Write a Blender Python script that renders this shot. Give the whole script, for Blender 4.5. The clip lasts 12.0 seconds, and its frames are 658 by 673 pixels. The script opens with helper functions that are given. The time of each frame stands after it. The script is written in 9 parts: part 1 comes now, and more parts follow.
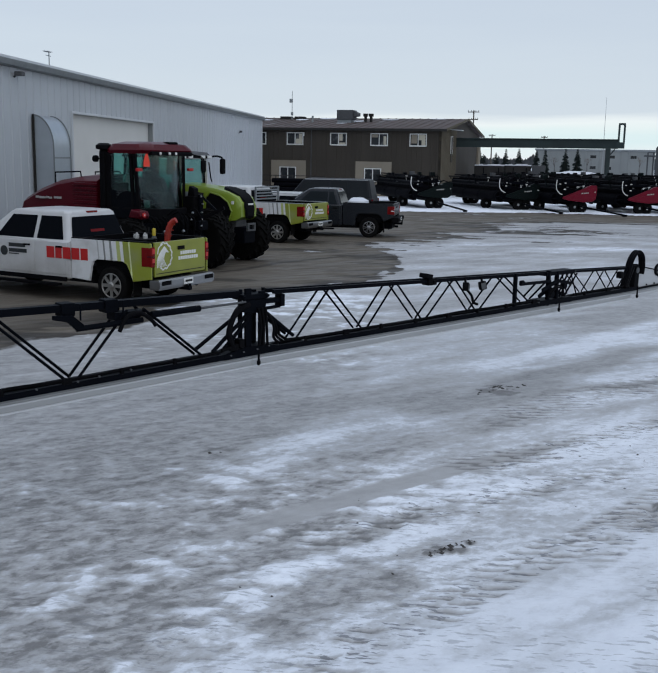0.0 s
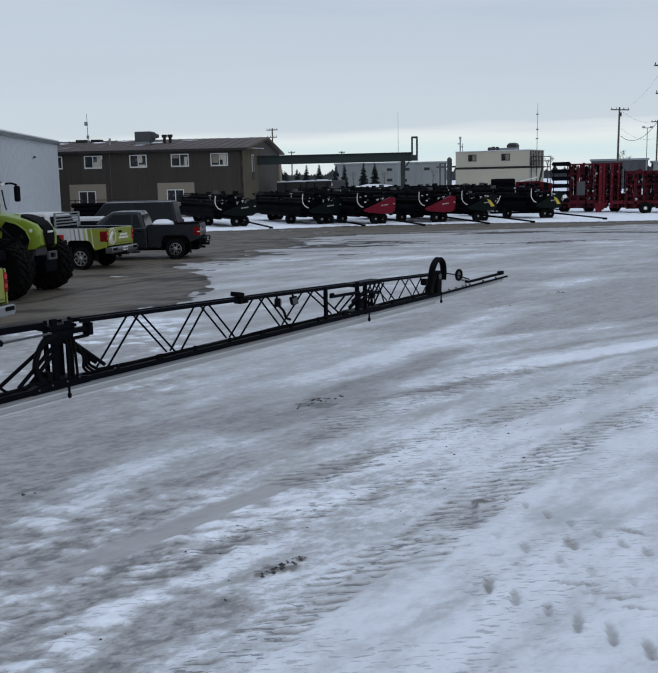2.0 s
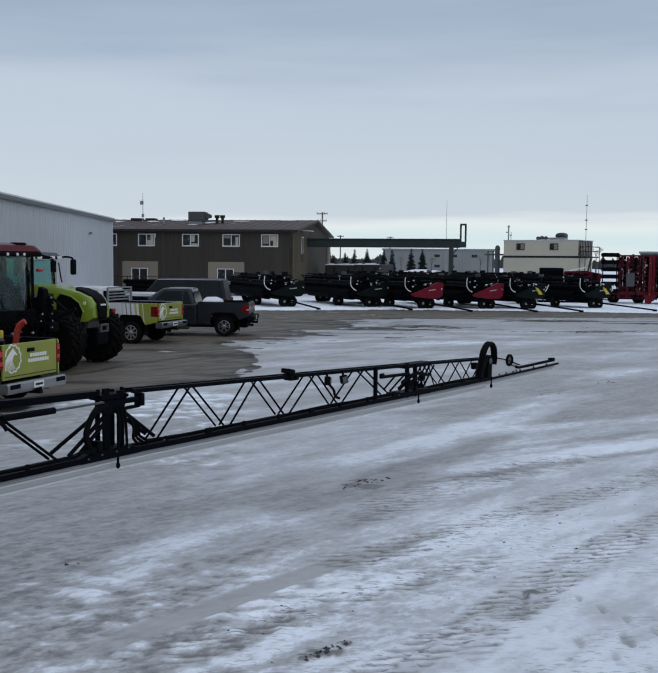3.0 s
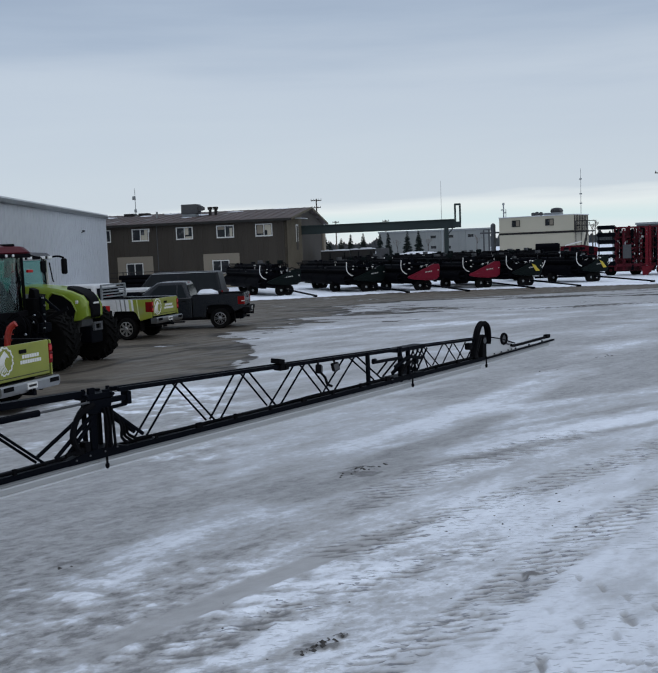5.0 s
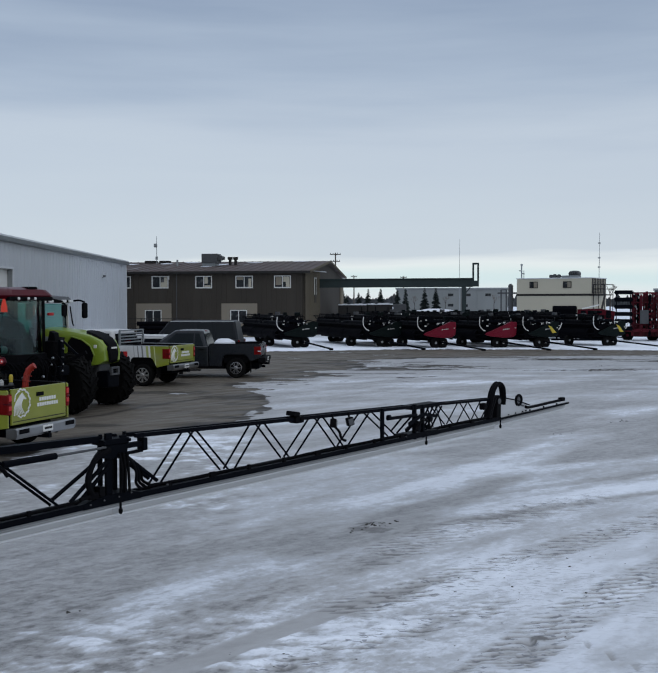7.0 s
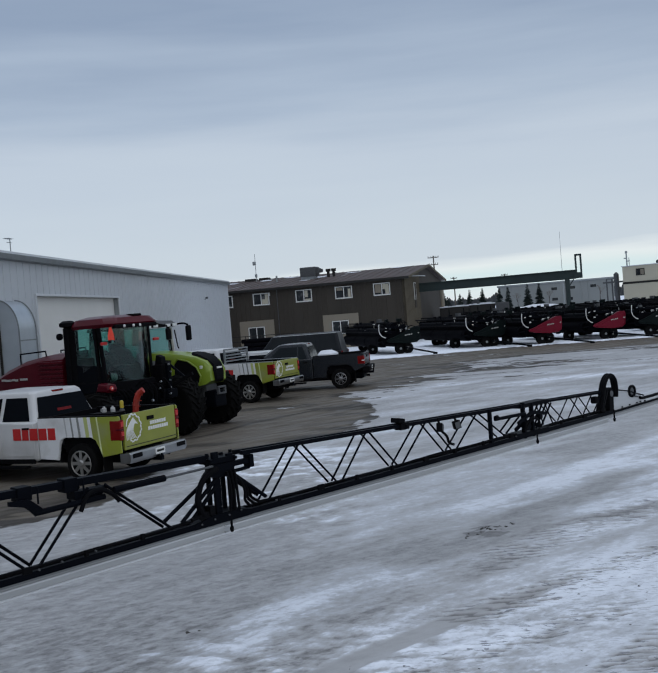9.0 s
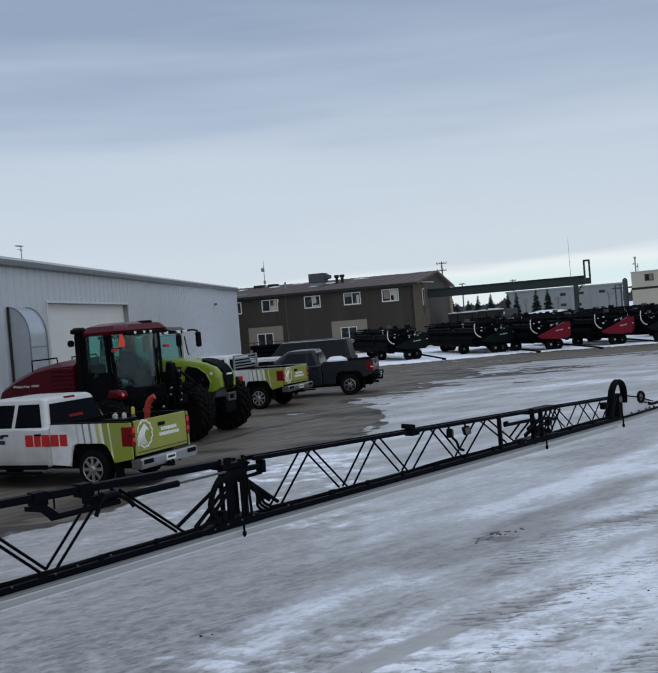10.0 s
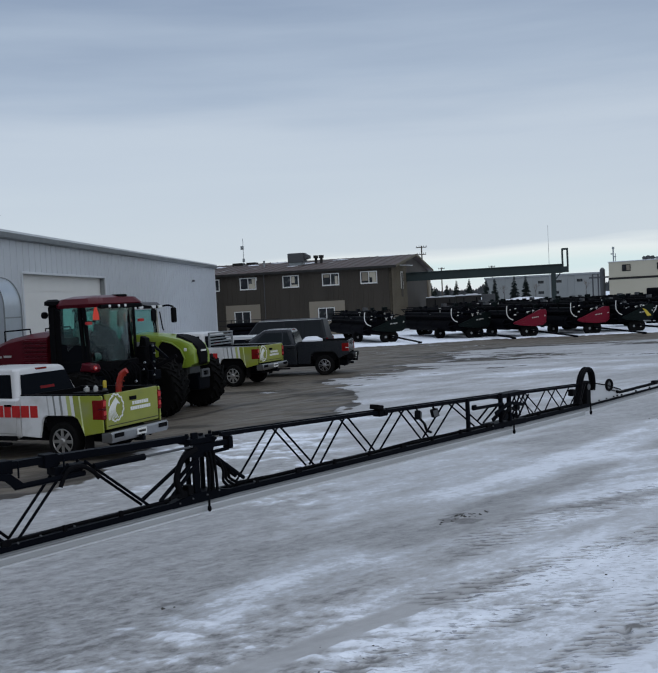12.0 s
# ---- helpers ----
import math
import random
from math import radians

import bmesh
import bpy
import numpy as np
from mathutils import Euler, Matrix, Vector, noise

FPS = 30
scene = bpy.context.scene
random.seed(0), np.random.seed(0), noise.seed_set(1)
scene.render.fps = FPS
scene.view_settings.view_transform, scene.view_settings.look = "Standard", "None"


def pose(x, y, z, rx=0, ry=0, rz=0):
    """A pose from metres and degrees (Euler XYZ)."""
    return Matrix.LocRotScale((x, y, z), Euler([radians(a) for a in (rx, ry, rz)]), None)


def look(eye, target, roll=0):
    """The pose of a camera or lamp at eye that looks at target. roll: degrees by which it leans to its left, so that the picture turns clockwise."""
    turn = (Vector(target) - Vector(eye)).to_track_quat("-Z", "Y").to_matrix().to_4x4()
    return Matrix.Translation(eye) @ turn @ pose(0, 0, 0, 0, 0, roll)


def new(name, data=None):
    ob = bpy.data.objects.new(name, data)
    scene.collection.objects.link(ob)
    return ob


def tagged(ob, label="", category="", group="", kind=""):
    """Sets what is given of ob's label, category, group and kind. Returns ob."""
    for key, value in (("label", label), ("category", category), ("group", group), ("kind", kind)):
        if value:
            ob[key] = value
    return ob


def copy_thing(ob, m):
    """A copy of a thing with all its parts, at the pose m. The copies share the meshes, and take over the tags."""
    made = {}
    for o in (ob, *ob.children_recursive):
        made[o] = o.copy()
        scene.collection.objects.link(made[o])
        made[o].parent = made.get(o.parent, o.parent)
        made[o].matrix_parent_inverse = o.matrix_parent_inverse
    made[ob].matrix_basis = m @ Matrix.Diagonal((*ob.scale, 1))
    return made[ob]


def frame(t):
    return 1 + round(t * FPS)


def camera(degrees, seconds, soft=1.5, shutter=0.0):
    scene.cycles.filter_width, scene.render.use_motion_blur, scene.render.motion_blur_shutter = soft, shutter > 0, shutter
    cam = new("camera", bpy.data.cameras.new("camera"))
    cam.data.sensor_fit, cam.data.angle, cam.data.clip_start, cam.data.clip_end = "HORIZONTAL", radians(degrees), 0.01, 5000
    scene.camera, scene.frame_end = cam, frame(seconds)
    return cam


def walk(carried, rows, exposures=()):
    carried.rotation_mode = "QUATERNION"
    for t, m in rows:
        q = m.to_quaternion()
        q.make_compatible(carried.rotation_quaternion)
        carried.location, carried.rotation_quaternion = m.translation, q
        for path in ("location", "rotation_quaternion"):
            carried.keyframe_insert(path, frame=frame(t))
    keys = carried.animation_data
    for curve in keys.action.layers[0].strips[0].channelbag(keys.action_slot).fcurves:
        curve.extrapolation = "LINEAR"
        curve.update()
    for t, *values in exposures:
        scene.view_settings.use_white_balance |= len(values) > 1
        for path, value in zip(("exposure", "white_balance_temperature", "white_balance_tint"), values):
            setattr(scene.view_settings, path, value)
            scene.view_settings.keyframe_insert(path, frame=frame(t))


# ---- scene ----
cam = camera(37.8, 12.0)
PATH = [
    (0, (0.012, 0.147, 3.166), (-0.181, 2.103, 2.799), 1.0),
    (0.5, (0.055, 0.1, 3.178), (0.079, 2.065, 2.805), 0.9),
    (1, (0.08, 0.196, 3.153), (0.249, 2.161, 2.819), -0.4),
    (1.5, (0.088, 0.22, 3.143), (0.284, 2.181, 2.805), -2.0),
    (2, (0.007, 0.236, 3.159), (0.198, 2.199, 2.829), -1.2),
    (2.5, (-0.08, 0.329, 3.107), (0.117, 2.305, 2.867), 1.8),
    (3, (-0.084, 0.285, 3.107), (0.02, 2.276, 2.948), 0.5),
    (3.2, (-0.04, 0.314, 3.115), (-0.027, 2.31, 2.991), -2.0),
    (4.8, (0.094, 0.449, 3.111), (0.214, 2.437, 2.927), -2.5),
    (5, (0.083, 0.443, 3.102), (0.184, 2.432, 2.915), -2.3),
    (5.5, (-0.008, 0.353, 3.108), (0.123, 2.346, 3.014), -0.6),
    (6, (-0.035, 0.354, 3.097), (0.128, 2.347, 3.047), 1.2),
    (6.5, (-0.001, 0.325, 3.123), (0.11, 2.321, 3.056), 1.0),
    (7, (0.048, 0.323, 3.13), (0.121, 2.32, 3.054), -0.1),
    (9, (0.115, 0.46, 3.113), (-0.027, 2.455, 3.062), -4.6),
    (9.5, (0.147, 0.446, 3.121), (-0.025, 2.438, 3.069), -5.2),
    (10, (0.092, 0.342, 3.126), (-0.066, 2.336, 3.089), -4.7),
    (10.5, (0.155, 0.416, 3.087), (0.053, 2.414, 3.078), -3.9),
    (11, (0.147, 0.429, 3.093), (0.084, 2.428, 3.104), -3.1),
    (11.5, (0.146, 0.408, 3.09), (0.115, 2.408, 3.094), -2.1),
    (12, (0.178, 0.308, 3.102), (0.063, 2.303, 3.022), -2.9),
]
walk(cam, [(t, look(eye, target, roll)) for t, eye, target, roll in PATH], exposures=[(0.0, 0.13), (0.5, 0.06), (1.0, 0.0), (9.5, 0.0), (10.0, 0.07), (10.5, 0.0), (12.0, 0.0)])

# ---- world: overcast winter sky with a bright gap over the horizon ----
world = bpy.data.worlds.new("overcast_sky")
scene.world = world
world.use_nodes = True
wn, wl = world.node_tree.nodes, world.node_tree.links
wn.clear()
w_out = wn.new("ShaderNodeOutputWorld")
w_bg = wn.new("ShaderNodeBackground")
w_co = wn.new("ShaderNodeTexCoord")
w_sep = wn.new("ShaderNodeSeparateXYZ")
w_map = wn.new("ShaderNodeMapping")
w_map.inputs["Scale"].default_value = (1.6, 1.6, 17.0)
w_n1 = wn.new("ShaderNodeTexNoise")
w_n1.inputs["Scale"].default_value = 1.7
w_n1.inputs["Detail"].default_value = 7.0
w_n1.inputs["Roughness"].default_value = 0.5
w_off = wn.new("ShaderNodeMath")
w_off.operation = "MULTIPLY_ADD"
w_off.inputs[1].default_value = 0.10
w_off.inputs[2].default_value = -0.05
w_add = wn.new("ShaderNodeMath")
w_add.operation = "ADD"
w_ramp = wn.new("ShaderNodeValToRGB")
SKY = [(0.000, (0.80, 0.83, 0.86)), (0.010, (0.80, 0.885, 0.905)), (0.021, (0.70, 0.855, 0.885)), (0.030, (0.79, 0.885, 0.895)), (0.0365, (0.85, 0.905, 0.92)), (0.046, (0.63, 0.705, 0.78)),
       (0.15, (0.565, 0.64, 0.74)), (0.22, (0.435, 0.52, 0.645)), (0.31, (0.305, 0.385, 0.52)), (0.48, (0.39, 0.47, 0.58)), (0.72, (0.74, 0.82, 0.96)), (1.00, (0.98, 1.06, 1.20))]
for i, (at, c) in enumerate(SKY):
    e = w_ramp.color_ramp.elements[i] if i < 2 else w_ramp.color_ramp.elements.new(at)
    e.position = at
    e.color = (c[0] * 0.99, c[1], c[2] * 1.008, 1)
w_sky = wn.new("ShaderNodeTexSky")
w_sky.sky_type = "NISHITA"
w_sky.sun_disc = False
w_sky.sun_elevation = radians(24)
w_sky.sun_rotation = radians(150)
w_dim = wn.new("ShaderNodeVectorMath")
w_dim.operation = "SCALE"
w_dim.inputs["Scale"].default_value = 0.10
w_mix = wn.new("ShaderNodeMixRGB")
w_mix.inputs["Fac"].default_value = 0.94
wl.new(w_co.outputs["Generated"], w_sep.inputs[0])
wl.new(w_co.outputs["Generated"], w_map.inputs["Vector"])
wl.new(w_map.outputs[0], w_n1.inputs["Vector"])
wl.new(w_n1.outputs["Fac"], w_off.inputs[0])
w_len = wn.new("ShaderNodeMath")
w_len.operation = "MULTIPLY"
wl.new(w_off.outputs[0], w_len.inputs[0])
w_fade = wn.new("ShaderNodeMapRange")
w_fade.inputs["From Min"].default_value = 0.01
w_fade.inputs["From Max"].default_value = 0.20
w_fade.inputs["To Min"].default_value = 0.25
w_fade.inputs["To Max"].default_value = 1.6
wl.new(w_sep.outputs["Z"], w_fade.inputs["Value"])
wl.new(w_fade.outputs[0], w_len.inputs[1])
wl.new(w_sep.outputs["Z"], w_add.inputs[0])
wl.new(w_len.outputs[0], w_add.inputs[1])
wl.new(w_add.outputs[0], w_ramp.inputs["Fac"])
wl.new(w_sky.outputs[0], w_dim.inputs[0])
wl.new(w_dim.outputs[0], w_mix.inputs[1])
wl.new(w_ramp.outputs["Color"], w_mix.inputs[2])
wl.new(w_mix.outputs[0], w_bg.inputs["Color"])
w_bg.inputs["Strength"].default_value = 0.95
wl.new(w_bg.outputs[0], w_out.inputs["Surface"])

sun = new("sun", bpy.data.lights.new("sun", "SUN"))
sun.data.energy = 0.3
sun.data.angle = radians(35)
sun.data.color = (1.0, 0.96, 0.90)
sun.matrix_world = look((0, 0, 40), (-20, 34, 22))

# ---- materials ----
MATS = {}


def surf(name, c1, c2=None, scale=6.0, rough=0.5, metal=0.0, bump=0.0, fine=60.0, dirt=None, dirt_at=0.55, coat=0.0, stretch=(1, 1, 1), spec=0.5, spray=None):
    """A painted or raw surface: two colours mixed by broad and fine noise, uneven gloss, fine relief, and specks of dirt."""
    if name in MATS:
        return MATS[name]
    m = bpy.data.materials.new(name)
    m.use_nodes = True
    n, l = m.node_tree.nodes, m.node_tree.links
    p = n["Principled BSDF"]
    c2 = c2 or tuple(v * 0.75 for v in c1)
    co = n.new("ShaderNodeTexCoord")
    mp = n.new("ShaderNodeMapping")
    mp.inputs["Scale"].default_value = stretch
    a = n.new("ShaderNodeTexNoise")
    a.inputs["Scale"].default_value = scale
    a.inputs["Detail"].default_value = 5
    b = n.new("ShaderNodeTexNoise")
    b.inputs["Scale"].default_value = fine
    b.inputs["Detail"].default_value = 3
    l.new(co.outputs["Object"], mp.inputs["Vector"])
    l.new(mp.outputs[0], a.inputs["Vector"])
    l.new(mp.outputs[0], b.inputs["Vector"])
    mixf = n.new("ShaderNodeMath")
    mixf.operation = "MULTIPLY_ADD"
    mixf.inputs[1].default_value = 0.35
    l.new(b.outputs["Fac"], mixf.inputs[0])
    sh = n.new("ShaderNodeMath")
    sh.operation = "MULTIPLY_ADD"
    sh.inputs[1].default_value = 1.3
    sh.inputs[2].default_value = -0.33
    l.new(a.outputs["Fac"], sh.inputs[0])
    l.new(sh.outputs[0], mixf.inputs[2])
    mixf.use_clamp = True
    mx = n.new("ShaderNodeMixRGB")
    mx.inputs[1].default_value = (*c1, 1)
    mx.inputs[2].default_value = (*c2, 1)
    l.new(mixf.outputs[0], mx.inputs["Fac"])
    last = mx
    if dirt:
        r = n.new("ShaderNodeMapRange")
        r.inputs["From Min"].default_value = dirt_at
        r.inputs["From Max"].default_value = dirt_at + 0.22
        l.new(a.outputs["Fac"], r.inputs["Value"])
        dm = n.new("ShaderNodeMixRGB")
        dm.inputs[2].default_value = (*dirt, 1)
        l.new(r.outputs[0], dm.inputs["Fac"])
        l.new(mx.outputs[0], dm.inputs[1])
        last = dm
    l.new(last.outputs[0], p.inputs["Base Color"])
    rr = n.new("ShaderNodeMapRange")
    rr.inputs["To Min"].default_value = max(0.03, rough - 0.08)
    rr.inputs["To Max"].default_value = min(1.0, rough + 0.10)
    l.new(b.outputs["Fac"], rr.inputs["Value"])
    l.new(rr.outputs[0], p.inputs["Roughness"])
    p.inputs["Metallic"].default_value = metal
    p.inputs["Coat Weight"].default_value = coat
    p.inputs["Specular IOR Level"].default_value = spec
    if spray:
        sz = n.new("ShaderNodeSeparateXYZ")
        l.new(co.outputs["Object"], sz.inputs[0])
        zr = n.new("ShaderNodeMapRange")
        zr.inputs["From Min"].default_value = 1.05
        zr.inputs["From Max"].default_value = 0.45
        l.new(sz.outputs["Z"], zr.inputs["Value"])
        mud = n.new("ShaderNodeMath")
        mud.operation = "MULTIPLY"
        l.new(zr.outputs[0], mud.inputs[0])
        l.new(mixf.outputs[0], mud.inputs[1])
        sm = n.new("ShaderNodeMixRGB")
        sm.inputs[2].default_value = (*spray, 1)
        l.new(mud.outputs[0], sm.inputs["Fac"])
        l.new(last.outputs[0], sm.inputs[1])
        l.new(sm.outputs[0], p.inputs["Base Color"])
    if bump:
        bp = n.new("ShaderNodeBump")
        bp.inputs["Strength"].default_value = bump
        bp.inputs["Distance"].default_value = 0.01
        l.new(b.outputs["Fac"], bp.inputs["Height"])
        l.new(bp.outputs[0], p.inputs["Normal"])
    MATS[name] = m
    return m


def clear_glass(name, tint=(0.75, 0.85, 0.85)):
    m = bpy.data.materials.new(name)
    m.use_nodes = True
    p = m.node_tree.nodes["Principled BSDF"]
    p.inputs["Base Color"].default_value = (*tint, 1)
    p.inputs["Transmission Weight"].default_value = 1.0
    p.inputs["Roughness"].default_value = 0.03
    p.inputs["IOR"].default_value = 1.45
    return m


M_WHITE_PAINT = surf("white_car_paint", (0.60, 0.605, 0.615), (0.46, 0.458, 0.455), 1.5, 0.32, coat=0.2, dirt=(0.40, 0.38, 0.34), dirt_at=0.66, spray=(0.17, 0.15, 0.12))
M_GREY_PAINT = surf("dark_grey_car_paint", (0.010, 0.012, 0.0165), (0.014, 0.0165, 0.021), 1.5, 0.26, coat=0.18, dirt=(0.045, 0.043, 0.041), dirt_at=0.62, spec=0.25)
M_DARK_VAN = surf("charcoal_van_paint", (0.008, 0.010, 0.014), (0.013, 0.015, 0.019), 1.2, 0.4, dirt=(0.035, 0.034, 0.034), dirt_at=0.64, spec=0.2)
M_BLACK_PLASTIC = surf("black_plastic", (0.003, 0.003, 0.004), (0.006, 0.006, 0.007), 8, 0.6, bump=0.1, spec=0.035)
M_BLACK_STEEL = surf("black_painted_steel", (0.0018, 0.0025, 0.0044), (0.0032, 0.0040, 0.0066), 4, 0.5, bump=0.08, dirt=(0.011, 0.011, 0.012), dirt_at=0.72, spec=0.035)
M_RUBBER = surf("black_rubber", (0.004, 0.004, 0.0045), (0.010, 0.0098, 0.0095), 5, 0.85, bump=0.25, dirt=(0.03, 0.029, 0.027), dirt_at=0.66, spec=0.04)
M_HOSE = surf("black_hose", (0.002, 0.002, 0.003), (0.004, 0.004, 0.005), 10, 0.6, spec=0.05)
M_DARK_GLASS = surf("dark_tinted_glass", (0.002, 0.003, 0.005), (0.005, 0.006, 0.008), 1, 0.06, spec=0.04)
# sky reflection put into the base colour of these two glasses
M_CAR_GLASS = surf("sky_lit_car_glass", (0.005, 0.008, 0.010), (0.010, 0.014, 0.017), 1, 0.06, spec=0.12)
M_VAN_GLASS = surf("dusty_side_glass", (0.014, 0.016, 0.018), (0.022, 0.025, 0.028), 1.5, 0.15, spec=0.12)
# the dirt colour here paints pale reflection patches on the panes
M_PANE = surf("window_pane_glass", (0.010, 0.012, 0.014), (0.03, 0.032, 0.035), 1.8, 0.10, spec=0.45, dirt=(0.20, 0.20, 0.20), dirt_at=0.56)
M_GLASS = clear_glass("cab_glass", (0.42, 0.72, 0.67))
M_CHROME = surf("bright_bumper_metal", (0.33, 0.335, 0.34), (0.22, 0.22, 0.22), 3, 0.34, metal=1.0, dirt=(0.2, 0.185, 0.17), dirt_at=0.56)
M_RIM = surf("alloy_rim", (0.42, 0.41, 0.39), (0.24, 0.235, 0.225), 6, 0.42, metal=0.8, dirt=(0.2, 0.19, 0.18), dirt_at=0.6)
M_DARK_RIM = surf("dark_alloy_rim", (0.34, 0.34, 0.35), (0.16, 0.16, 0.17), 8, 0.3, metal=0.8)
M_TAIL = surf("red_tail_lens", (0.11, 0.003, 0.004), (0.20, 0.008, 0.008), 9, 0.12, coat=0.08, spec=0.12)
M_LAMP = surf("clear_lamp_lens", (0.75, 0.75, 0.75), (0.55, 0.55, 0.56), 10, 0.15, coat=0.6)
M_LIME = surf("lime_green_paint", (0.255, 0.275, 0.032), (0.20, 0.218, 0.026), 2, 0.30, coat=0.4, dirt=(0.15, 0.15, 0.06), dirt_at=0.64, spec=0.3)
M_LEAF = surf("leaf_green_bonnet_paint", (0.205, 0.285, 0.028), (0.155, 0.22, 0.022), 2, 0.30, coat=0.4, dirt=(0.14, 0.15, 0.06), dirt_at=0.66, spec=0.3)
M_RED = surf("dark_red_paint", (0.080, 0.002, 0.008), (0.052, 0.0015, 0.006), 2, 0.30, coat=0.05, dirt=(0.04, 0.006, 0.008), dirt_at=0.7, spec=0.12)
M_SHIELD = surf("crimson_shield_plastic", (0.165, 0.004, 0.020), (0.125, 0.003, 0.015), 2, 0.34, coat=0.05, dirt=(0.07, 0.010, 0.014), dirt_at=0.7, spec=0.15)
M_RED_BRIGHT = surf("red_implement_paint", (0.125, 0.004, 0.014), (0.042, 0.002, 0.007), 2.2, 0.45, dirt=(0.08, 0.03, 0.03), dirt_at=0.68, spec=0.2)
M_ORANGE = surf("orange_red_paint", (0.36, 0.020, 0.008), (0.20, 0.012, 0.006), 5, 0.5, bump=0.1, dirt=(0.08, 0.05, 0.04), dirt_at=0.6)
M_FLAG = surf("fluorescent_orange_flag", (0.85, 0.065, 0.03), (0.75, 0.05, 0.025), 6, 0.7)
M_GREENBLACK = surf("dark_green_panel", (0.003, 0.008, 0.0075), (0.003, 0.005, 0.006), 2, 0.5, spec=0.07)
M_BLACK_DECK = surf("black_canvas", (0.0012, 0.0015, 0.003), (0.003, 0.003, 0.0045), 3, 0.7, bump=0.15, spec=0.03)
M_YELLOW = surf("yellow_decal", (0.55, 0.42, 0.03), (0.45, 0.34, 0.03), 5, 0.4)
M_DECAL_WHITE = surf("white_decal", (0.74, 0.74, 0.72), (0.62, 0.62, 0.60), 10, 0.4)
M_DECAL_DIM = surf("weathered_white_decal", (0.42, 0.42, 0.41), (0.30, 0.30, 0.29), 10, 0.5)
M_DECAL_RED = surf("red_decal", (0.50, 0.012, 0.012), (0.42, 0.012, 0.012), 10, 0.35)
M_DECAL_BLACK = surf("dark_decal", (0.02, 0.024, 0.026), None, 10, 0.4)
M_GREY_CAST = surf("grey_cast_metal", (0.10, 0.104, 0.11), (0.06, 0.062, 0.066), 8, 0.6, metal=0.2, bump=0.2, spec=0.25)
M_STEEL = surf("worn_bright_steel", (0.45, 0.45, 0.46), (0.28, 0.28, 0.28), 7, 0.35, metal=1.0)
M_SKIRT = surf("light_grey_plastic_sheet", (0.70, 0.715, 0.735), (0.56, 0.575, 0.595), 1.2, 0.6, stretch=(0.4, 1, 9))
M_SKIRT_GREY = surf("mid_grey_plastic_sheet", (0.50, 0.51, 0.525), (0.38, 0.39, 0.40), 1.2, 0.6, stretch=(0.4, 1, 9))
# darkest of the three sheet greys, for the rail along the top
M_SKIRT_DULL = surf("soiled_grey_plastic_sheet", (0.30, 0.305, 0.31), (0.22, 0.225, 0.23), 1.2, 0.6, stretch=(0.4, 1, 9))
M_RED_STRIP = surf("bright_red_strip", (0.19, 0.006, 0.016), (0.09, 0.003, 0.009), 3, 0.45, spec=0.2)
M_WHITE_SIDING = surf("white_metal_siding", (0.475, 0.50, 0.53), (0.425, 0.445, 0.475), 0.5, 0.45, bump=0.05, stretch=(1, 1, 0.25), dirt=(0.40, 0.41, 0.42), dirt_at=0.66)
M_WHITE_TRIM = surf("grey_white_trim", (0.60, 0.62, 0.65), (0.48, 0.50, 0.52), 2, 0.4)
M_DOOR_PANEL = surf("cream_door_panel", (0.72, 0.71, 0.68), (0.64, 0.63, 0.60), 0.7, 0.5)
M_BROWN_SIDING = surf("brown_metal_siding", (0.060, 0.052, 0.043), (0.042, 0.037, 0.032), 0.5, 0.75, stretch=(1, 1, 0.2), dirt=(0.075, 0.066, 0.052), dirt_at=0.66, spec=0.10)
M_TAN = surf("tan_siding", (0.22, 0.19, 0.142), (0.175, 0.15, 0.115), 0.8, 0.6, stretch=(1, 1, 0.2))
M_KHAKI = surf("khaki_siding", (0.115, 0.096, 0.066), (0.088, 0.074, 0.052), 0.8, 0.8, stretch=(1, 1, 0.2), spec=0.2)
M_ROOF = surf("weathered_brown_metal_roof", (0.105, 0.074, 0.066), (0.055, 0.045, 0.042), 0.9, 0.65, stretch=(1, 0.22, 1), dirt=(0.34, 0.33, 0.33), dirt_at=0.60, spec=0.2)
M_CREAM = surf("cream_panel_siding", (0.45, 0.415, 0.325), (0.385, 0.355, 0.28), 0.4, 0.6)
M_FRAME = surf("white_window_frame", (0.68, 0.68, 0.66), (0.58, 0.58, 0.56), 6, 0.45)
M_DARK_TRIM = surf("dark_trim", (0.018, 0.017, 0.016), (0.028, 0.026, 0.025), 4, 0.6, spec=0.2)
M_GALV = surf("galvanised_sheet", (0.30, 0.32, 0.33), (0.20, 0.215, 0.225), 3, 0.45, metal=0.6)
M_VENT = surf("pale_galvanised_duct", (0.46, 0.50, 0.54), (0.36, 0.40, 0.44), 2.2, 0.35, metal=0.5)
M_GANTRY = surf("grey_green_beam_paint", (0.038, 0.055, 0.056), (0.028, 0.038, 0.039), 0.8, 0.6, dirt=(0.07, 0.065, 0.06), dirt_at=0.66, spec=0.2)
M_WOOD_POLE = surf("weathered_pole_wood", (0.09, 0.075, 0.06), (0.05, 0.043, 0.037), 3, 0.85, bump=0.3, stretch=(1, 1, 0.1))
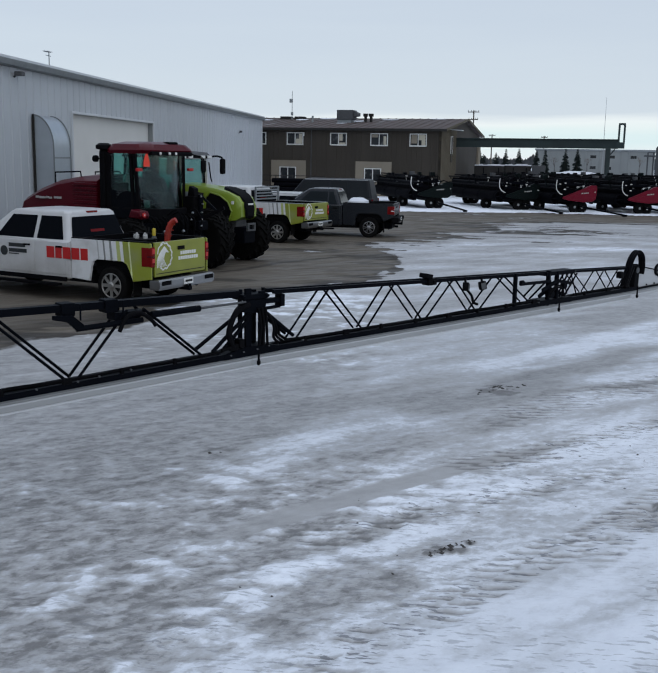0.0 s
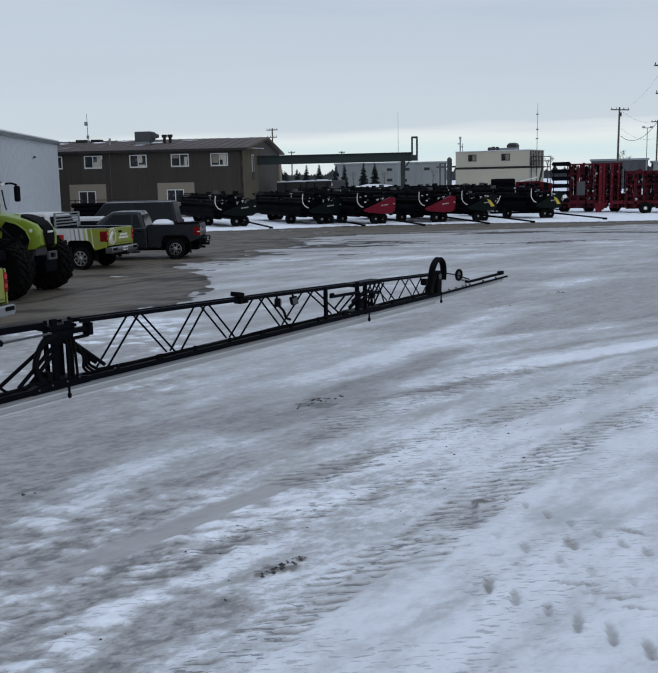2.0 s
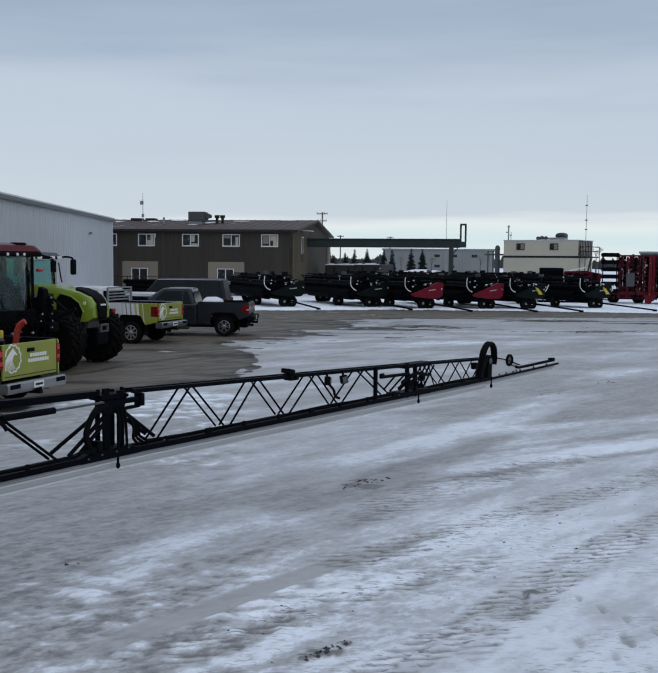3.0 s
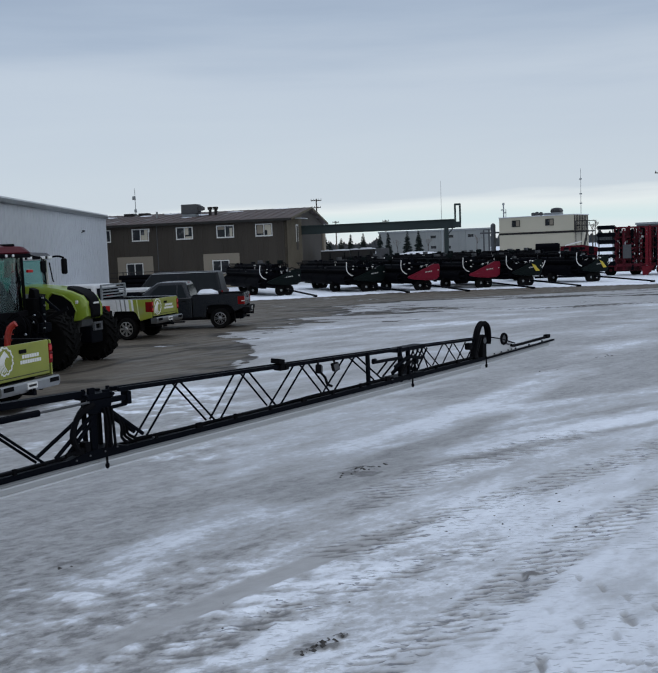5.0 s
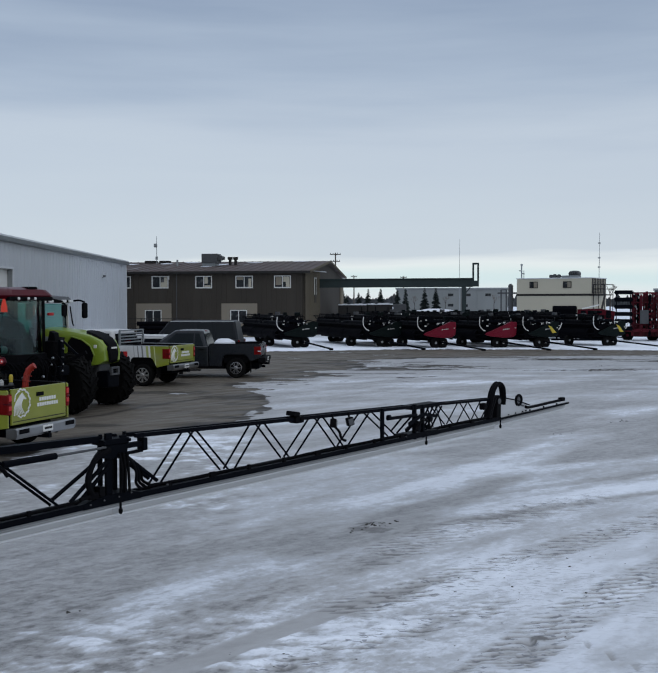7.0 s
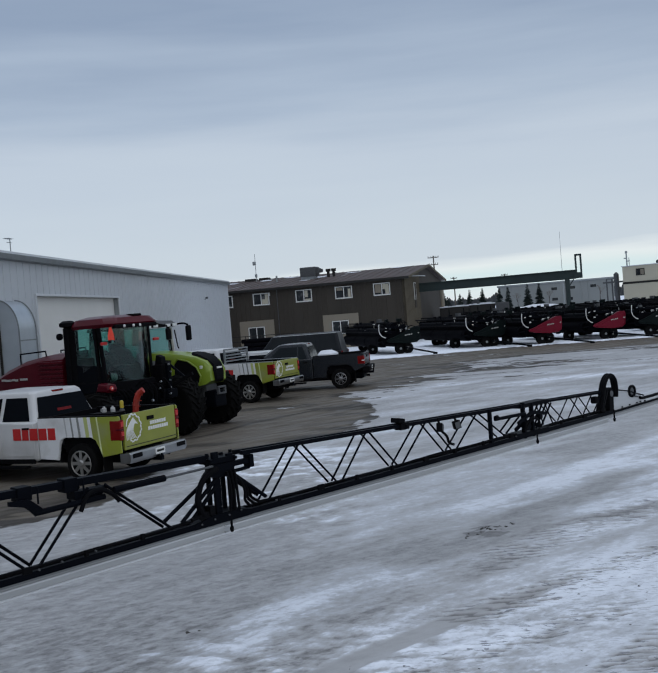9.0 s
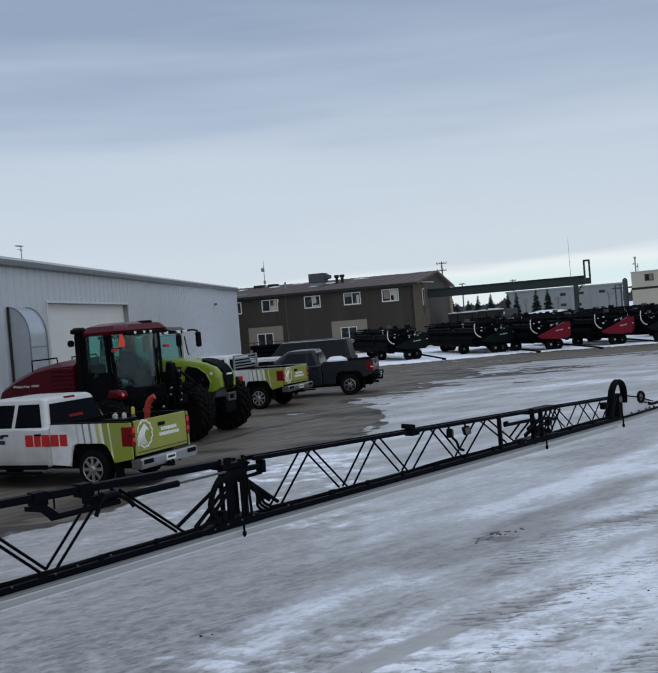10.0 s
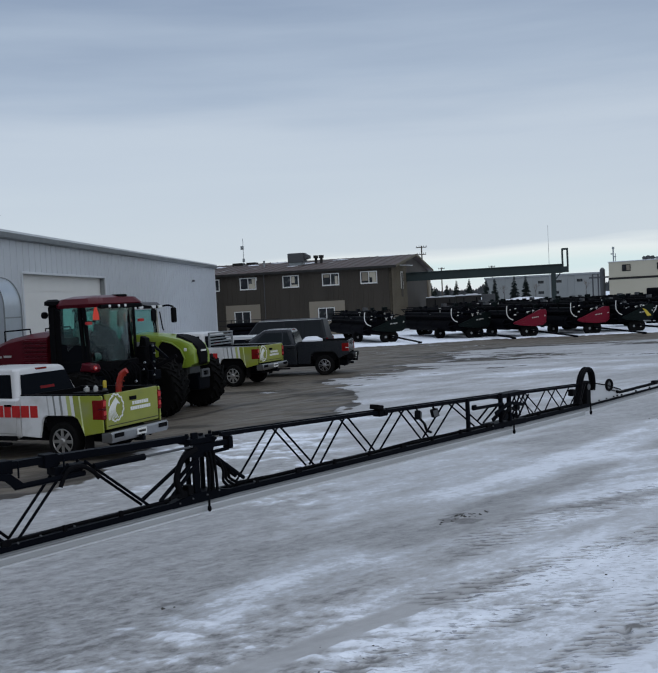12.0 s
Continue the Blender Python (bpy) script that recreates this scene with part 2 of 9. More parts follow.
M_FAR_WHITE = surf("far_white_siding", (0.235, 0.25, 0.248), (0.17, 0.18, 0.18), 0.12, 0.7)
M_SPRUCE = surf("spruce_needles", (0.026, 0.036, 0.032), (0.014, 0.020, 0.019), 2.0, 0.85, spec=0.1)
# distance haze mixed into this grey, well paler than the near spruces
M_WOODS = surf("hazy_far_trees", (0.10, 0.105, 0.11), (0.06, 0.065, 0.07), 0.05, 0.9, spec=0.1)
M_BARK = surf("tree_bark", (0.07, 0.055, 0.045), (0.04, 0.033, 0.03), 6, 0.9, bump=0.3)
M_TWIG = surf("bare_twigs", (0.16, 0.135, 0.12), (0.10, 0.085, 0.075), 3, 0.9)
M_SEAT = surf("grey_seat_fabric", (0.34, 0.39, 0.36), (0.20, 0.23, 0.22), 9, 0.85)
M_SNOW = surf("heaped_snow", (0.72, 0.74, 0.78), (0.58, 0.60, 0.65), 1.2, 0.7, bump=0.3)
M_WIRE = surf("black_wire", (0.02, 0.02, 0.02), None, 3, 0.6)


# ---- mesh helpers ----
def thing(name, label, category, m, group="", kind=""):
    e = new(name)
    e.empty_display_size = 0.3
    e.matrix_world = m
    return tagged(e, label, category, group, kind)


def level_normals(me, keep):
    """Shading normals weighted by area, so that broad faces stay flat and only the bevels turn."""
    k = len(me.polygons)
    nor, area = np.empty(k * 3), np.empty(k)
    me.polygons.foreach_get("normal", nor)
    me.polygons.foreach_get("area", area)
    nor = nor.reshape(-1, 3)
    vert = np.empty(len(me.loops), dtype=np.int32)
    me.loops.foreach_get("vertex_index", vert)
    total = np.empty(k, dtype=np.int32)
    me.polygons.foreach_get("loop_total", total)
    face = np.repeat(np.arange(k), total)
    order = np.argsort(vert, kind="stable")
    out = nor[face].copy()
    cuts = np.flatnonzero(np.diff(vert[order])) + 1
    for some in np.split(order, cuts):
        fs = face[some]
        n = nor[fs]
        near = (n @ n.T > keep) * area[fs]
        out[some] = near @ n
    out /= np.maximum(np.linalg.norm(out, axis=1, keepdims=True), 1e-9)
    me.normals_split_custom_set(out.tolist())


def finish(bm, name, mat, angle=35):
    bmesh.ops.recalc_face_normals(bm, faces=bm.faces)
    me = bpy.data.meshes.new(name)
    bm.to_mesh(me)
    bm.free()
    me.materials.append(mat)
    for p in me.polygons:
        p.use_smooth = True
    me.set_sharp_from_angle(angle=radians(angle))
    if len(me.loops) < 6000:
        level_normals(me, math.cos(radians(angle)))
    return me


def part(name, bm, mat, parent, label=""):
    ob = new(name, finish(bm, name, mat))
    ob.parent = parent
    return tagged(ob, label)


def solo(name, bm, mat, label, category, m=None, group="", kind=""):
    ob = new(name, finish(bm, name, mat))
    if m is not None:
        ob.matrix_world = m
    return tagged(ob, label, category, group, kind)


def bm_new():
    return bmesh.new()


def box(bm, x0, x1, y0, y1, z0, z1, bev=0.0, m=None, seg=2):
    vs = [bm.verts.new((x, y, z)) for z in (z0, z1) for x, y in ((x0, y0), (x1, y0), (x1, y1), (x0, y1))]
    fs = [bm.faces.new([vs[i] for i in f]) for f in ((3, 2, 1, 0), (4, 5, 6, 7), (0, 1, 5, 4), (1, 2, 6, 5), (2, 3, 7, 6), (3, 0, 4, 7))]
    if m is not None:
        bmesh.ops.transform(bm, matrix=m, verts=vs)
    if bev:
        es = {e for f in fs for e in f.edges}
        bmesh.ops.bevel(bm, geom=list(es), offset=bev, segments=seg, affect="EDGES", profile=0.5)
    return bm


def prism(bm, pts, axis, a, b, bev=0.0, seg=2):
    """A polygon drawn out along an axis: y takes (x, z), x takes (y, z), z takes (x, y)."""
    def at(p, h):
        return {"y": (p[0], h, p[1]), "x": (h, p[0], p[1]), "z": (p[0], p[1], h)}[axis]
    lo = [bm.verts.new(at(p, a)) for p in pts]
    hi = [bm.verts.new(at(p, b)) for p in pts]
    k = len(pts)
    caps = [bm.faces.new(lo[::-1]), bm.faces.new(hi)]
    for i in range(k):
        bm.faces.new((lo[i], lo[(i + 1) % k], hi[(i + 1) % k], hi[i]))
    if bev:
        es = {e for f in caps for e in f.edges}
        bmesh.ops.bevel(bm, geom=list(es), offset=bev, segments=seg, affect="EDGES", profile=0.5)
    return bm


def rod(bm, p, q, r, seg=8, r2=None):
    p, q = Vector(p), Vector(q)
    t = (q - p).to_track_quat("Z", "Y").to_matrix()
    rings = []
    for c, rad in ((p, r), (q, r if r2 is None else r2)):
        rings.append([bm.verts.new(c + t @ Vector((rad * math.cos(a), rad * math.sin(a), 0))) for a in (2 * math.pi * i / seg for i in range(seg))])
    for i in range(seg):
        bm.faces.new((rings[0][i], rings[0][(i + 1) % seg], rings[1][(i + 1) % seg], rings[1][i]))
    bm.faces.new(rings[0][::-1])
    bm.faces.new(rings[1])
    return bm


def beam(bm, p, q, w, h, up=(0, 0, 1)):
    """A rectangular bar from p to q, w across and h along up."""
    p, q, up = Vector(p), Vector(q), Vector(up)
    d = (q - p).normalized()
    s = d.cross(up).normalized()
    u = s.cross(d).normalized()
    rings = [[bm.verts.new(c + s * (a * w / 2) + u * (b * h / 2)) for a, b in ((-1, -1), (1, -1), (1, 1), (-1, 1))] for c in (p, q)]
    for i in range(4):
        bm.faces.new((rings[0][i], rings[0][(i + 1) % 4], rings[1][(i + 1) % 4], rings[1][i]))
    bm.faces.new(rings[0][::-1])
    bm.faces.new(rings[1])
    return bm


def tube(bm, pts, r, seg=8, closed=False):
    pts = [Vector(p) for p in pts]
    k = len(pts)
    rings, side = [], None
    for i in range(k):
        d = (pts[min(i + 1, k - 1)] - pts[max(i - 1, 0)]).normalized()
        if side is None:
            side = d.orthogonal().normalized()
        side = (side - d * side.dot(d)).normalized()
        up = d.cross(side)
        rad = r[i] if isinstance(r, (list, tuple)) else r
        rings.append([bm.verts.new(pts[i] + side * (rad * math.cos(a)) + up * (rad * math.sin(a))) for a in (2 * math.pi * j / seg for j in range(seg))])
    for a, b in zip(rings, rings[1:]):
        for j in range(seg):
            bm.faces.new((a[j], a[(j + 1) % seg], b[(j + 1) % seg], b[j]))
    bm.faces.new(rings[0][::-1])
    bm.faces.new(rings[-1])
    return bm


def curve_pts(pts, n=6):
    """Points along a smooth line through pts."""
    pts = [Vector(p) for p in pts]
    out = []
    for i in range(len(pts) - 1):
        p0, p1, p2, p3 = pts[max(i - 1, 0)], pts[i], pts[i + 1], pts[min(i + 2, len(pts) - 1)]
        for j in range(n):
            t = j / n
            out.append(0.5 * ((2 * p1) + (p2 - p0) * t + (2 * p0 - 5 * p1 + 4 * p2 - p3) * t * t + (3 * p1 - p0 - 3 * p2 + p3) * t ** 3))
    return out + [pts[-1]]


def lathe(bm, prof, c, axis="y", seg=32):
    """A profile of (radius, offset along the axis) turned about the axis through c."""
    rings = []
    for r, h in prof:
        ring = []
        for i in range(seg):
            a = 2 * math.pi * i / seg
            u, v = r * math.cos(a), r * math.sin(a)
            o = {"y": (u, h, v), "x": (h, u, v), "z": (u, v, h)}[axis]
            ring.append(bm.verts.new((c[0] + o[0], c[1] + o[1], c[2] + o[2])))
        rings.append(ring)
    for a, b in zip(rings, rings[1:]):
        for i in range(seg):
            bm.faces.new((a[i], a[(i + 1) % seg], b[(i + 1) % seg], b[i]))
    bm.faces.new(rings[0][::-1])
    bm.faces.new(rings[-1])
    return bm


def loft(bm, rings):
    vs = [[bm.verts.new(p) for p in ring] for ring in rings]
    k = len(vs[0])
    for a, b in zip(vs, vs[1:]):
        for i in range(k):
            bm.faces.new((a[i], a[(i + 1) % k], b[(i + 1) % k], b[i]))
    bm.faces.new(vs[0][::-1])
    bm.faces.new(vs[-1])
    return bm


def round_rect(x0, x1, y0, y1, r, z, n=4):
    out = []
    for cx, cy, a0 in ((x1 - r, y1 - r, 0), (x0 + r, y1 - r, 90), (x0 + r, y0 + r, 180), (x1 - r, y0 + r, 270)):
        for i in range(n + 1):
            a = radians(a0 + 90 * i / n)
            out.append((cx + r * math.cos(a), cy + r * math.sin(a), z))
    return out


def arc(cx, cz, r, a0, a1, n=10):
    return [(cx + r * math.cos(radians(a0 + (a1 - a0) * i / n)), cz + r * math.sin(radians(a0 + (a1 - a0) * i / n))) for i in range(n + 1)]


def plate(bm, quad, thick, n):
    """A sheet with the outline quad, thick along n."""
    n = Vector(n).normalized() * thick
    lo = [bm.verts.new(Vector(p)) for p in quad]
    hi = [bm.verts.new(Vector(p) + n) for p in quad]
    k = len(quad)
    bm.faces.new(lo[::-1])
    bm.faces.new(hi)
    for i in range(k):
        bm.faces.new((lo[i], lo[(i + 1) % k], hi[(i + 1) % k], hi[i]))
    return bm

# ---- ground: one sheet of ice, snow and wet asphalt ----
RNG = np.random.RandomState(7)
NOISE_GRID = RNG.rand(257, 257)


def vnoise(x, y):
    """Smooth value noise on arrays."""
    xi, yi = np.floor(x).astype(int), np.floor(y).astype(int)
    fx, fy = x - xi, y - yi
    fx, fy = fx * fx * (3 - 2 * fx), fy * fy * (3 - 2 * fy)
    a, b = NOISE_GRID[xi % 256, yi % 256], NOISE_GRID[(xi + 1) % 256, yi % 256]
    c, d = NOISE_GRID[xi % 256, (yi + 1) % 256], NOISE_GRID[(xi + 1) % 256, (yi + 1) % 256]
    return (a * (1 - fx) + b * fx) * (1 - fy) + (c * (1 - fx) + d * fx) * fy


def fbm(x, y, octaves=4):
    total, amp, norm = 0, 1.0, 0
    for o in range(octaves):
        total = total + amp * vnoise(x * 2 ** o + 17.3 * o, y * 2 ** o + 9.1 * o)
        norm += amp
        amp *= 0.55
    return total / norm


def smooth(a, b, v):
    t = np.clip((v - a) / (b - a), 0, 1)
    return t * t * (3 - 2 * t)


def along(x, y, degrees):
    c, s = math.cos(radians(degrees)), math.sin(radians(degrees))
    return x * c + y * s, -x * s + y * c


def axis_steps(bounds):
    out = [bounds[0][0]]
    for a, b, step in bounds:
        k = max(1, int(round((b - a) / step)))
        out += list(a + (b - a) * (np.arange(k) + 1) / k)
    return np.array(out)


XS = axis_steps([(-2500, -400, 700), (-400, -60, 60), (-60, -16, 2.0), (-16, -7, 0.25), (-7, -4, 0.08), (-4, 5.5, 0.032), (5.5, 8, 0.042), (8, 9, 0.08), (9, 30, 0.28), (30, 70, 2.0), (70, 400, 55), (400, 2500, 700)])
YS = axis_steps([(-2500, -300, 700), (-300, -20, 40), (-20, 4.6, 1.2), (4.6, 13.5, 0.032), (13.5, 20, 0.06), (20, 34, 0.12), (34, 66, 0.25), (66, 120, 2.0), (120, 400, 40), (400, 3000, 650)])
GX, GY = np.meshgrid(XS, YS)
gx, gy = GX.ravel(), GY.ravel()

EDGE_Y = [-50, 10, 15.3, 17.2, 21.5, 23.0, 24.5, 27.0, 31.5, 33.2, 37, 41, 47, 52, 56]
EDGE_X = [-9.0, -8.5, -6.6, -5.6, -4.8, -3.2, -1.4, -0.6, -0.5, -1.2, 0.0, 1.4, 2.2, 6.0, 40]
rough_edge = (fbm(gx * 0.55, gy * 0.25) - 0.5) * 3.2 + (fbm(gx * 2.2 + 5, gy * 0.9) - 0.5) * 1.0
near_fade = smooth(14, 30, gy)
tongues = (fbm(gx * 0.18 + 2, gy * 1.3 + 7, 4) - 0.5) * 7.0 * smooth(30, 38, gy)
d_asphalt = np.interp(gy, EDGE_Y, EDGE_X) - gx + rough_edge * (0.35 + 0.9 * near_fade) + tongues
asphalt = smooth(-0.7, 0.7, d_asphalt)
# thin wet streaks between the patches of ice further off
far_streak = fbm(gx * 0.20 + 3, gy * 1.0, 5)
asphalt = np.maximum(asphalt, smooth(0.53, 0.63, far_streak) * smooth(33, 40, gy) * smooth(9.0, 1.0, gx - np.interp(gy, EDGE_Y, EDGE_X) - 2) * 0.9)
asphalt = np.maximum(asphalt, smooth(0.56, 0.66, fbm(gx * 0.13 + 41, gy * 0.85 + 6, 5)) * smooth(37, 46, gy) * smooth(60, 52, gy) * 0.75)
road = smooth(50.5, 52.5, gy + (fbm(gx * 0.12, gy * 0.3) - 0.5) * 5)
asphalt = np.maximum(asphalt, road * (0.35 + 0.65 * smooth(0.40, 0.58, fbm(gx * 0.07 + 8, gy * 0.5))))
# old ice lying on the asphalt
ice_island = 0.6 * smooth(0.66, 0.78, fbm(gx * 0.30 + 30, gy * 1.1 + 4, 5)) * smooth(29, 33, gy)
asphalt = asphalt * (1 - 0.8 * ice_island * smooth(0.0, 1.0, d_asphalt))
wet_rim = smooth(2.6, 0.5, d_asphalt) * smooth(0.42, 0.52, fbm(gx * 0.5 + 3, gy * 1.3, 4)) * asphalt
for wx, wy, wr, wq in ((-5.0, 24.5, 0.72, 0.42), (-0.6, 36.5, 2.2, 0.5), (-1.5, 31.5, 1.2, 0.5), (-5.5, 33.0, 2.5, 0.5)):
    wd = np.sqrt(((gx - wx) / wr) ** 2 + ((gy - wy) / wq) ** 2) + (fbm(gx * 1.5, gy * 2.5) - 0.5) * 1.2
    wet_rim = np.maximum(wet_rim, 0.8 * smooth(1.15, 0.85, wd))
# a sealed crack across the asphalt
CRACK = [(-6.4, 25.2), (-5.16, 26.67), (-4.43, 28.67), (-3.26, 30.39), (-2.3, 31.78), (-1.09, 32.37), (0.2, 33.2)]
for (ax, ay), (bx, by) in zip(CRACK, CRACK[1:]):
    f = np.clip(((gx - ax) * (bx - ax) + (gy - ay) * (by - ay)) / ((bx - ax) ** 2 + (by - ay) ** 2), 0, 1)
    wet_rim = np.maximum(wet_rim, 0.8 * smooth(0.20, 0.06, np.hypot(gx - ax - f * (bx - ax), gy - ay - f * (by - ay)) + 0.12 * (fbm(gx * 3, gy * 3, 2) - 0.5)))
bank_edge = np.interp(gx, [-60, -14, -3.3, 7.2, 15.3, 22.7, 60], [61, 60.5, 57.6, 60.0, 59.6, 57.4, 57]) + (fbm(gx * 0.5, gy * 0.0 + 2) - 0.5) * 0.9
bank = smooth(-0.25, 0.35, gy - bank_edge)
asphalt = asphalt * (1 - bank)
snow = 1 - asphalt

# how clean the snow is: grey driven ice on one side, loose white snow on the other, ridges and bare strips between
u1, v1 = along(gx, gy, 45)
mottle = fbm(u1 * 0.9 + 40, v1 * 2.0, 5)
white_side = (gx - 0.9) * math.sin(radians(57)) - (gy - 10.9) * math.cos(radians(57)) + (fbm(u1 * 0.5, v1 * 0.9) - 0.5) * 2.6
clean = 0.245 + 0.25 * smooth(-1.0, 1.6, white_side) + 0.40 * (mottle - 0.5) + 0.62 * (fbm(u1 * 0.55, v1 * 2.4 + 5, 4) - 0.5)
u2, v2 = along(gx, gy, 47)
slant = smooth(45, 30, gy)
clean_far = -0.06 + 0.34 * smooth(0.42, 0.68, fbm(gx * 0.09 + 60, gy * 0.34, 4)) * (1 - 0.6 * slant) + slant * (0.20 - 0.12 * smooth(2, 8, gx) + 1.15 * (fbm(u2 * 0.16 + 5, v2 * 0.9, 5) - 0.5)) + 0.3 * (mottle - 0.5) + (1.0 - 0.55 * slant) * (fbm(gx * 0.5 + 31, gy * 1.5, 5) - 0.5) + 0.5 * (fbm(along(gx, gy, 20)[0] * 0.12, along(gx, gy, 20)[1] * 0.9 + 3, 4) - 0.5)
wf = smooth(15, 21, gy)
clean = clean * (1 - wf) + clean_far * wf
STRIPS = [(-5.0, 17.4, 52, 3.2, 0.9, -0.30), (7.0, 16.2, 28, 6.5, 0.10, -0.3), (8.6, 18.4, 27, 7.5, 0.13, -0.26), (0.9, 13.2, 48, 1.5, 0.55, -0.32), (2.7, 15.6, 55, 2.2, 0.35, -0.26), (-3.5, 10.8, 48, 3.6, 1.1, -0.24), 
          (-0.7, 7.8, 40, 0.6, 0.30, -0.36), (-0.65, 6.7, 42, 0.7, 0.30, -0.36), (-1.9, 6.7, 53, 1.2, 0.20, -0.28), (-2.4, 7.9, 34, 1.0, 0.20, -0.24), (-3.5, 9.85, 48, 1.0, 0.40, -0.22), (-3.15, 10.2, 61, 0.38, 0.035, -0.5)]
RIDGES = [(-2.7, 20.6, 62, 2.4, 0.9, 0.34), (-0.9, 11.3, 50, 0.9, 0.3, 0.15), (-1.97, 9.46, 54, 1.75, 0.36, 0.25), (-1.76, 7.39, 47, 1.3, 0.20, 0.25), (-1.1, 6.77, 54, 0.9, 0.16, 0.30), (0.0, 8.55, 43, 1.5, 0.13, 0.36), (-0.5, 7.3, 45, 1.3, 0.13, 0.34), (8.0, 17.2, 27, 7.0, 0.25, 0.26), (10.5, 20.5, 25, 8.0, 0.3, 0.26), (3.4, 17.6, 52, 4.0, 0.5, 0.25), (1.4, 10.2, 47, 2.0, 0.25, 0.2)]
for px, py, ang, long, half, amount in STRIPS + RIDGES:
    uu, vv = along(gx - px, gy - py, ang)
    wob = (fbm(uu * 0.9 + px, vv * 0.4) - 0.5) * (0.22 + half * 0.5) + (fbm(uu * 4 + py, vv * 4) - 0.5) * 0.12
    clean = clean + amount * smooth(half * 1.5, half * 0.6, np.abs(vv + wob)) * smooth(long * 1.25, long * 0.7, np.abs(uu)) * (0.8 + 0.4 * fbm(uu * 1.6, vv * 3))
clean = clean - (0.06 * smooth(0.0, -1.6, gx) + 0.34 * smooth(-1.2, -2.9, gx)) * smooth(17, 14, gy)
# one bare, smooth lane polished by wheels
lane = np.zeros_like(gx)
for ax, ay, bx, by, half in ((-2.1, 7.3, -0.9, 8.45, 0.17), (-0.9, 8.45, 0.05, 9.47, 0.16), (0.05, 9.47, 1.0, 10.36, 0.15), (1.0, 10.36, 1.7, 10.85, 0.09)):
    f = np.clip(((gx - ax) * (bx - ax) + (gy - ay) * (by - ay)) / ((bx - ax) ** 2 + (by - ay) ** 2), 0, 1)
    off = np.hypot(gx - ax - f * (bx - ax), gy - ay - f * (by - ay)) + 0.10 * (fbm(gx * 3.5, gy * 3.5, 3) - 0.5)
    lane = np.maximum(lane, smooth(half * 1.12, half * 0.80, off))
lane *= smooth(-2.1, -1.1, gx) * smooth(1.7, 1.2, gx)
flecks = fbm(gx * 4.5 + 9, gy * 6.5, 3)
dirty_side = smooth(-0.2, -1.8, gx) * smooth(24, 20, gy)
clean = clean + dirty_side * (0.55 * (fbm(u1 * 1.2 + 13, v1 * 4.2, 5) - 0.5) + smooth(12, 15, gy) * (2.2 * (fbm(gx * 2.4 + 77, gy * 3.4, 4) - 0.53) + 0.30 * smooth(0.54, 0.62, flecks) - 0.26 * smooth(0.47, 0.39, flecks)))
broken = smooth(1.6, -0.4, white_side) * smooth(10.8, 8.6, gy)
clean = clean + broken * 2.3 * (fbm(gx * 4.0 + 21, gy * 6.5, 4) - 0.52)
clean = clean - 0.34 * smooth(-1.4, -2.8, gx) * smooth(8.8, 10.2, gy) * smooth(20, 17, gy)
clean = clean * (1 - 0.92 * lane) + 0.03 * lane
clean = np.clip(clean, -0.16, 1)
clean = np.maximum(clean, bank * 0.95)

# relief: crusted snow, tyre treads, boot marks
near = smooth(26, 12, np.hypot(gx, gy))
lumps = (fbm(gx * 3.2, gy * 3.2, 4) - 0.5)
crust = (fbm(u1 * 5.0 + 3, v1 * 11.0, 3) - 0.5)
height = near * snow * (0.030 * lumps + 0.045 * broken * (fbm(gx * 4.0 + 21, gy * 6.5, 4) - 0.5) + 0.022 * crust * (0.25 + clean))
height += snow * 0.012 * smooth(0.2, 0.8, clean)
height += 0.05 * (fbm(gx * 0.25, gy * 0.25, 3) - 0.5) * near
height = height * (1 - 0.75 * lane)
worn = fbm(gx * 2.1 + 70, gy * 2.1, 3)


def track(points, half):
    """Distance along and across a curved wheel track through the given places."""
    (x0, y0), (x1, y1) = points[0], points[-1]
    ang = math.degrees(math.atan2(y1 - y0, x1 - x0))
    uu, vv = along(gx - x0, gy - y0, ang)
    pu, pv = along(np.array([p[0] for p in points]) - x0, np.array([p[1] for p in points]) - y0, ang)
    bend = np.polyfit(pu, pv, 2)
    vv = vv - np.polyval(bend, np.clip(uu, -1, pu[-1] + 1)) + (fbm(uu * 0.8, 0 * vv + x0) - 0.5) * 0.16
    ends = smooth(-0.5, 0.3, uu) * smooth(pu[-1] + 0.6, pu[-1] - 0.4, uu)
    return uu, vv, smooth(half * 1.05, half * 0.75, np.abs(vv)) * ends


def ribs(points, half, pitch, depth):
    """Close cross ribs of a road tyre, broken and worn."""
    uu, vv, inside = track(points, half)
    phase = (gy - 0.10 * gx) / pitch + (fbm(gx * 2.5, gy * 2.5, 2) - 0.5) * 0.6 + np.where(vv > 0, 0.5, 0.0)
    bar = smooth(0.22, 0.08, np.abs(phase % 1 - 0.5))
    gaps = smooth(0.30, 0.44, fbm(gx * 3.1 + 12, gy * 8.0, 2)) * smooth(0.20, 0.42, worn)
    return depth * inside * bar * gaps, inside


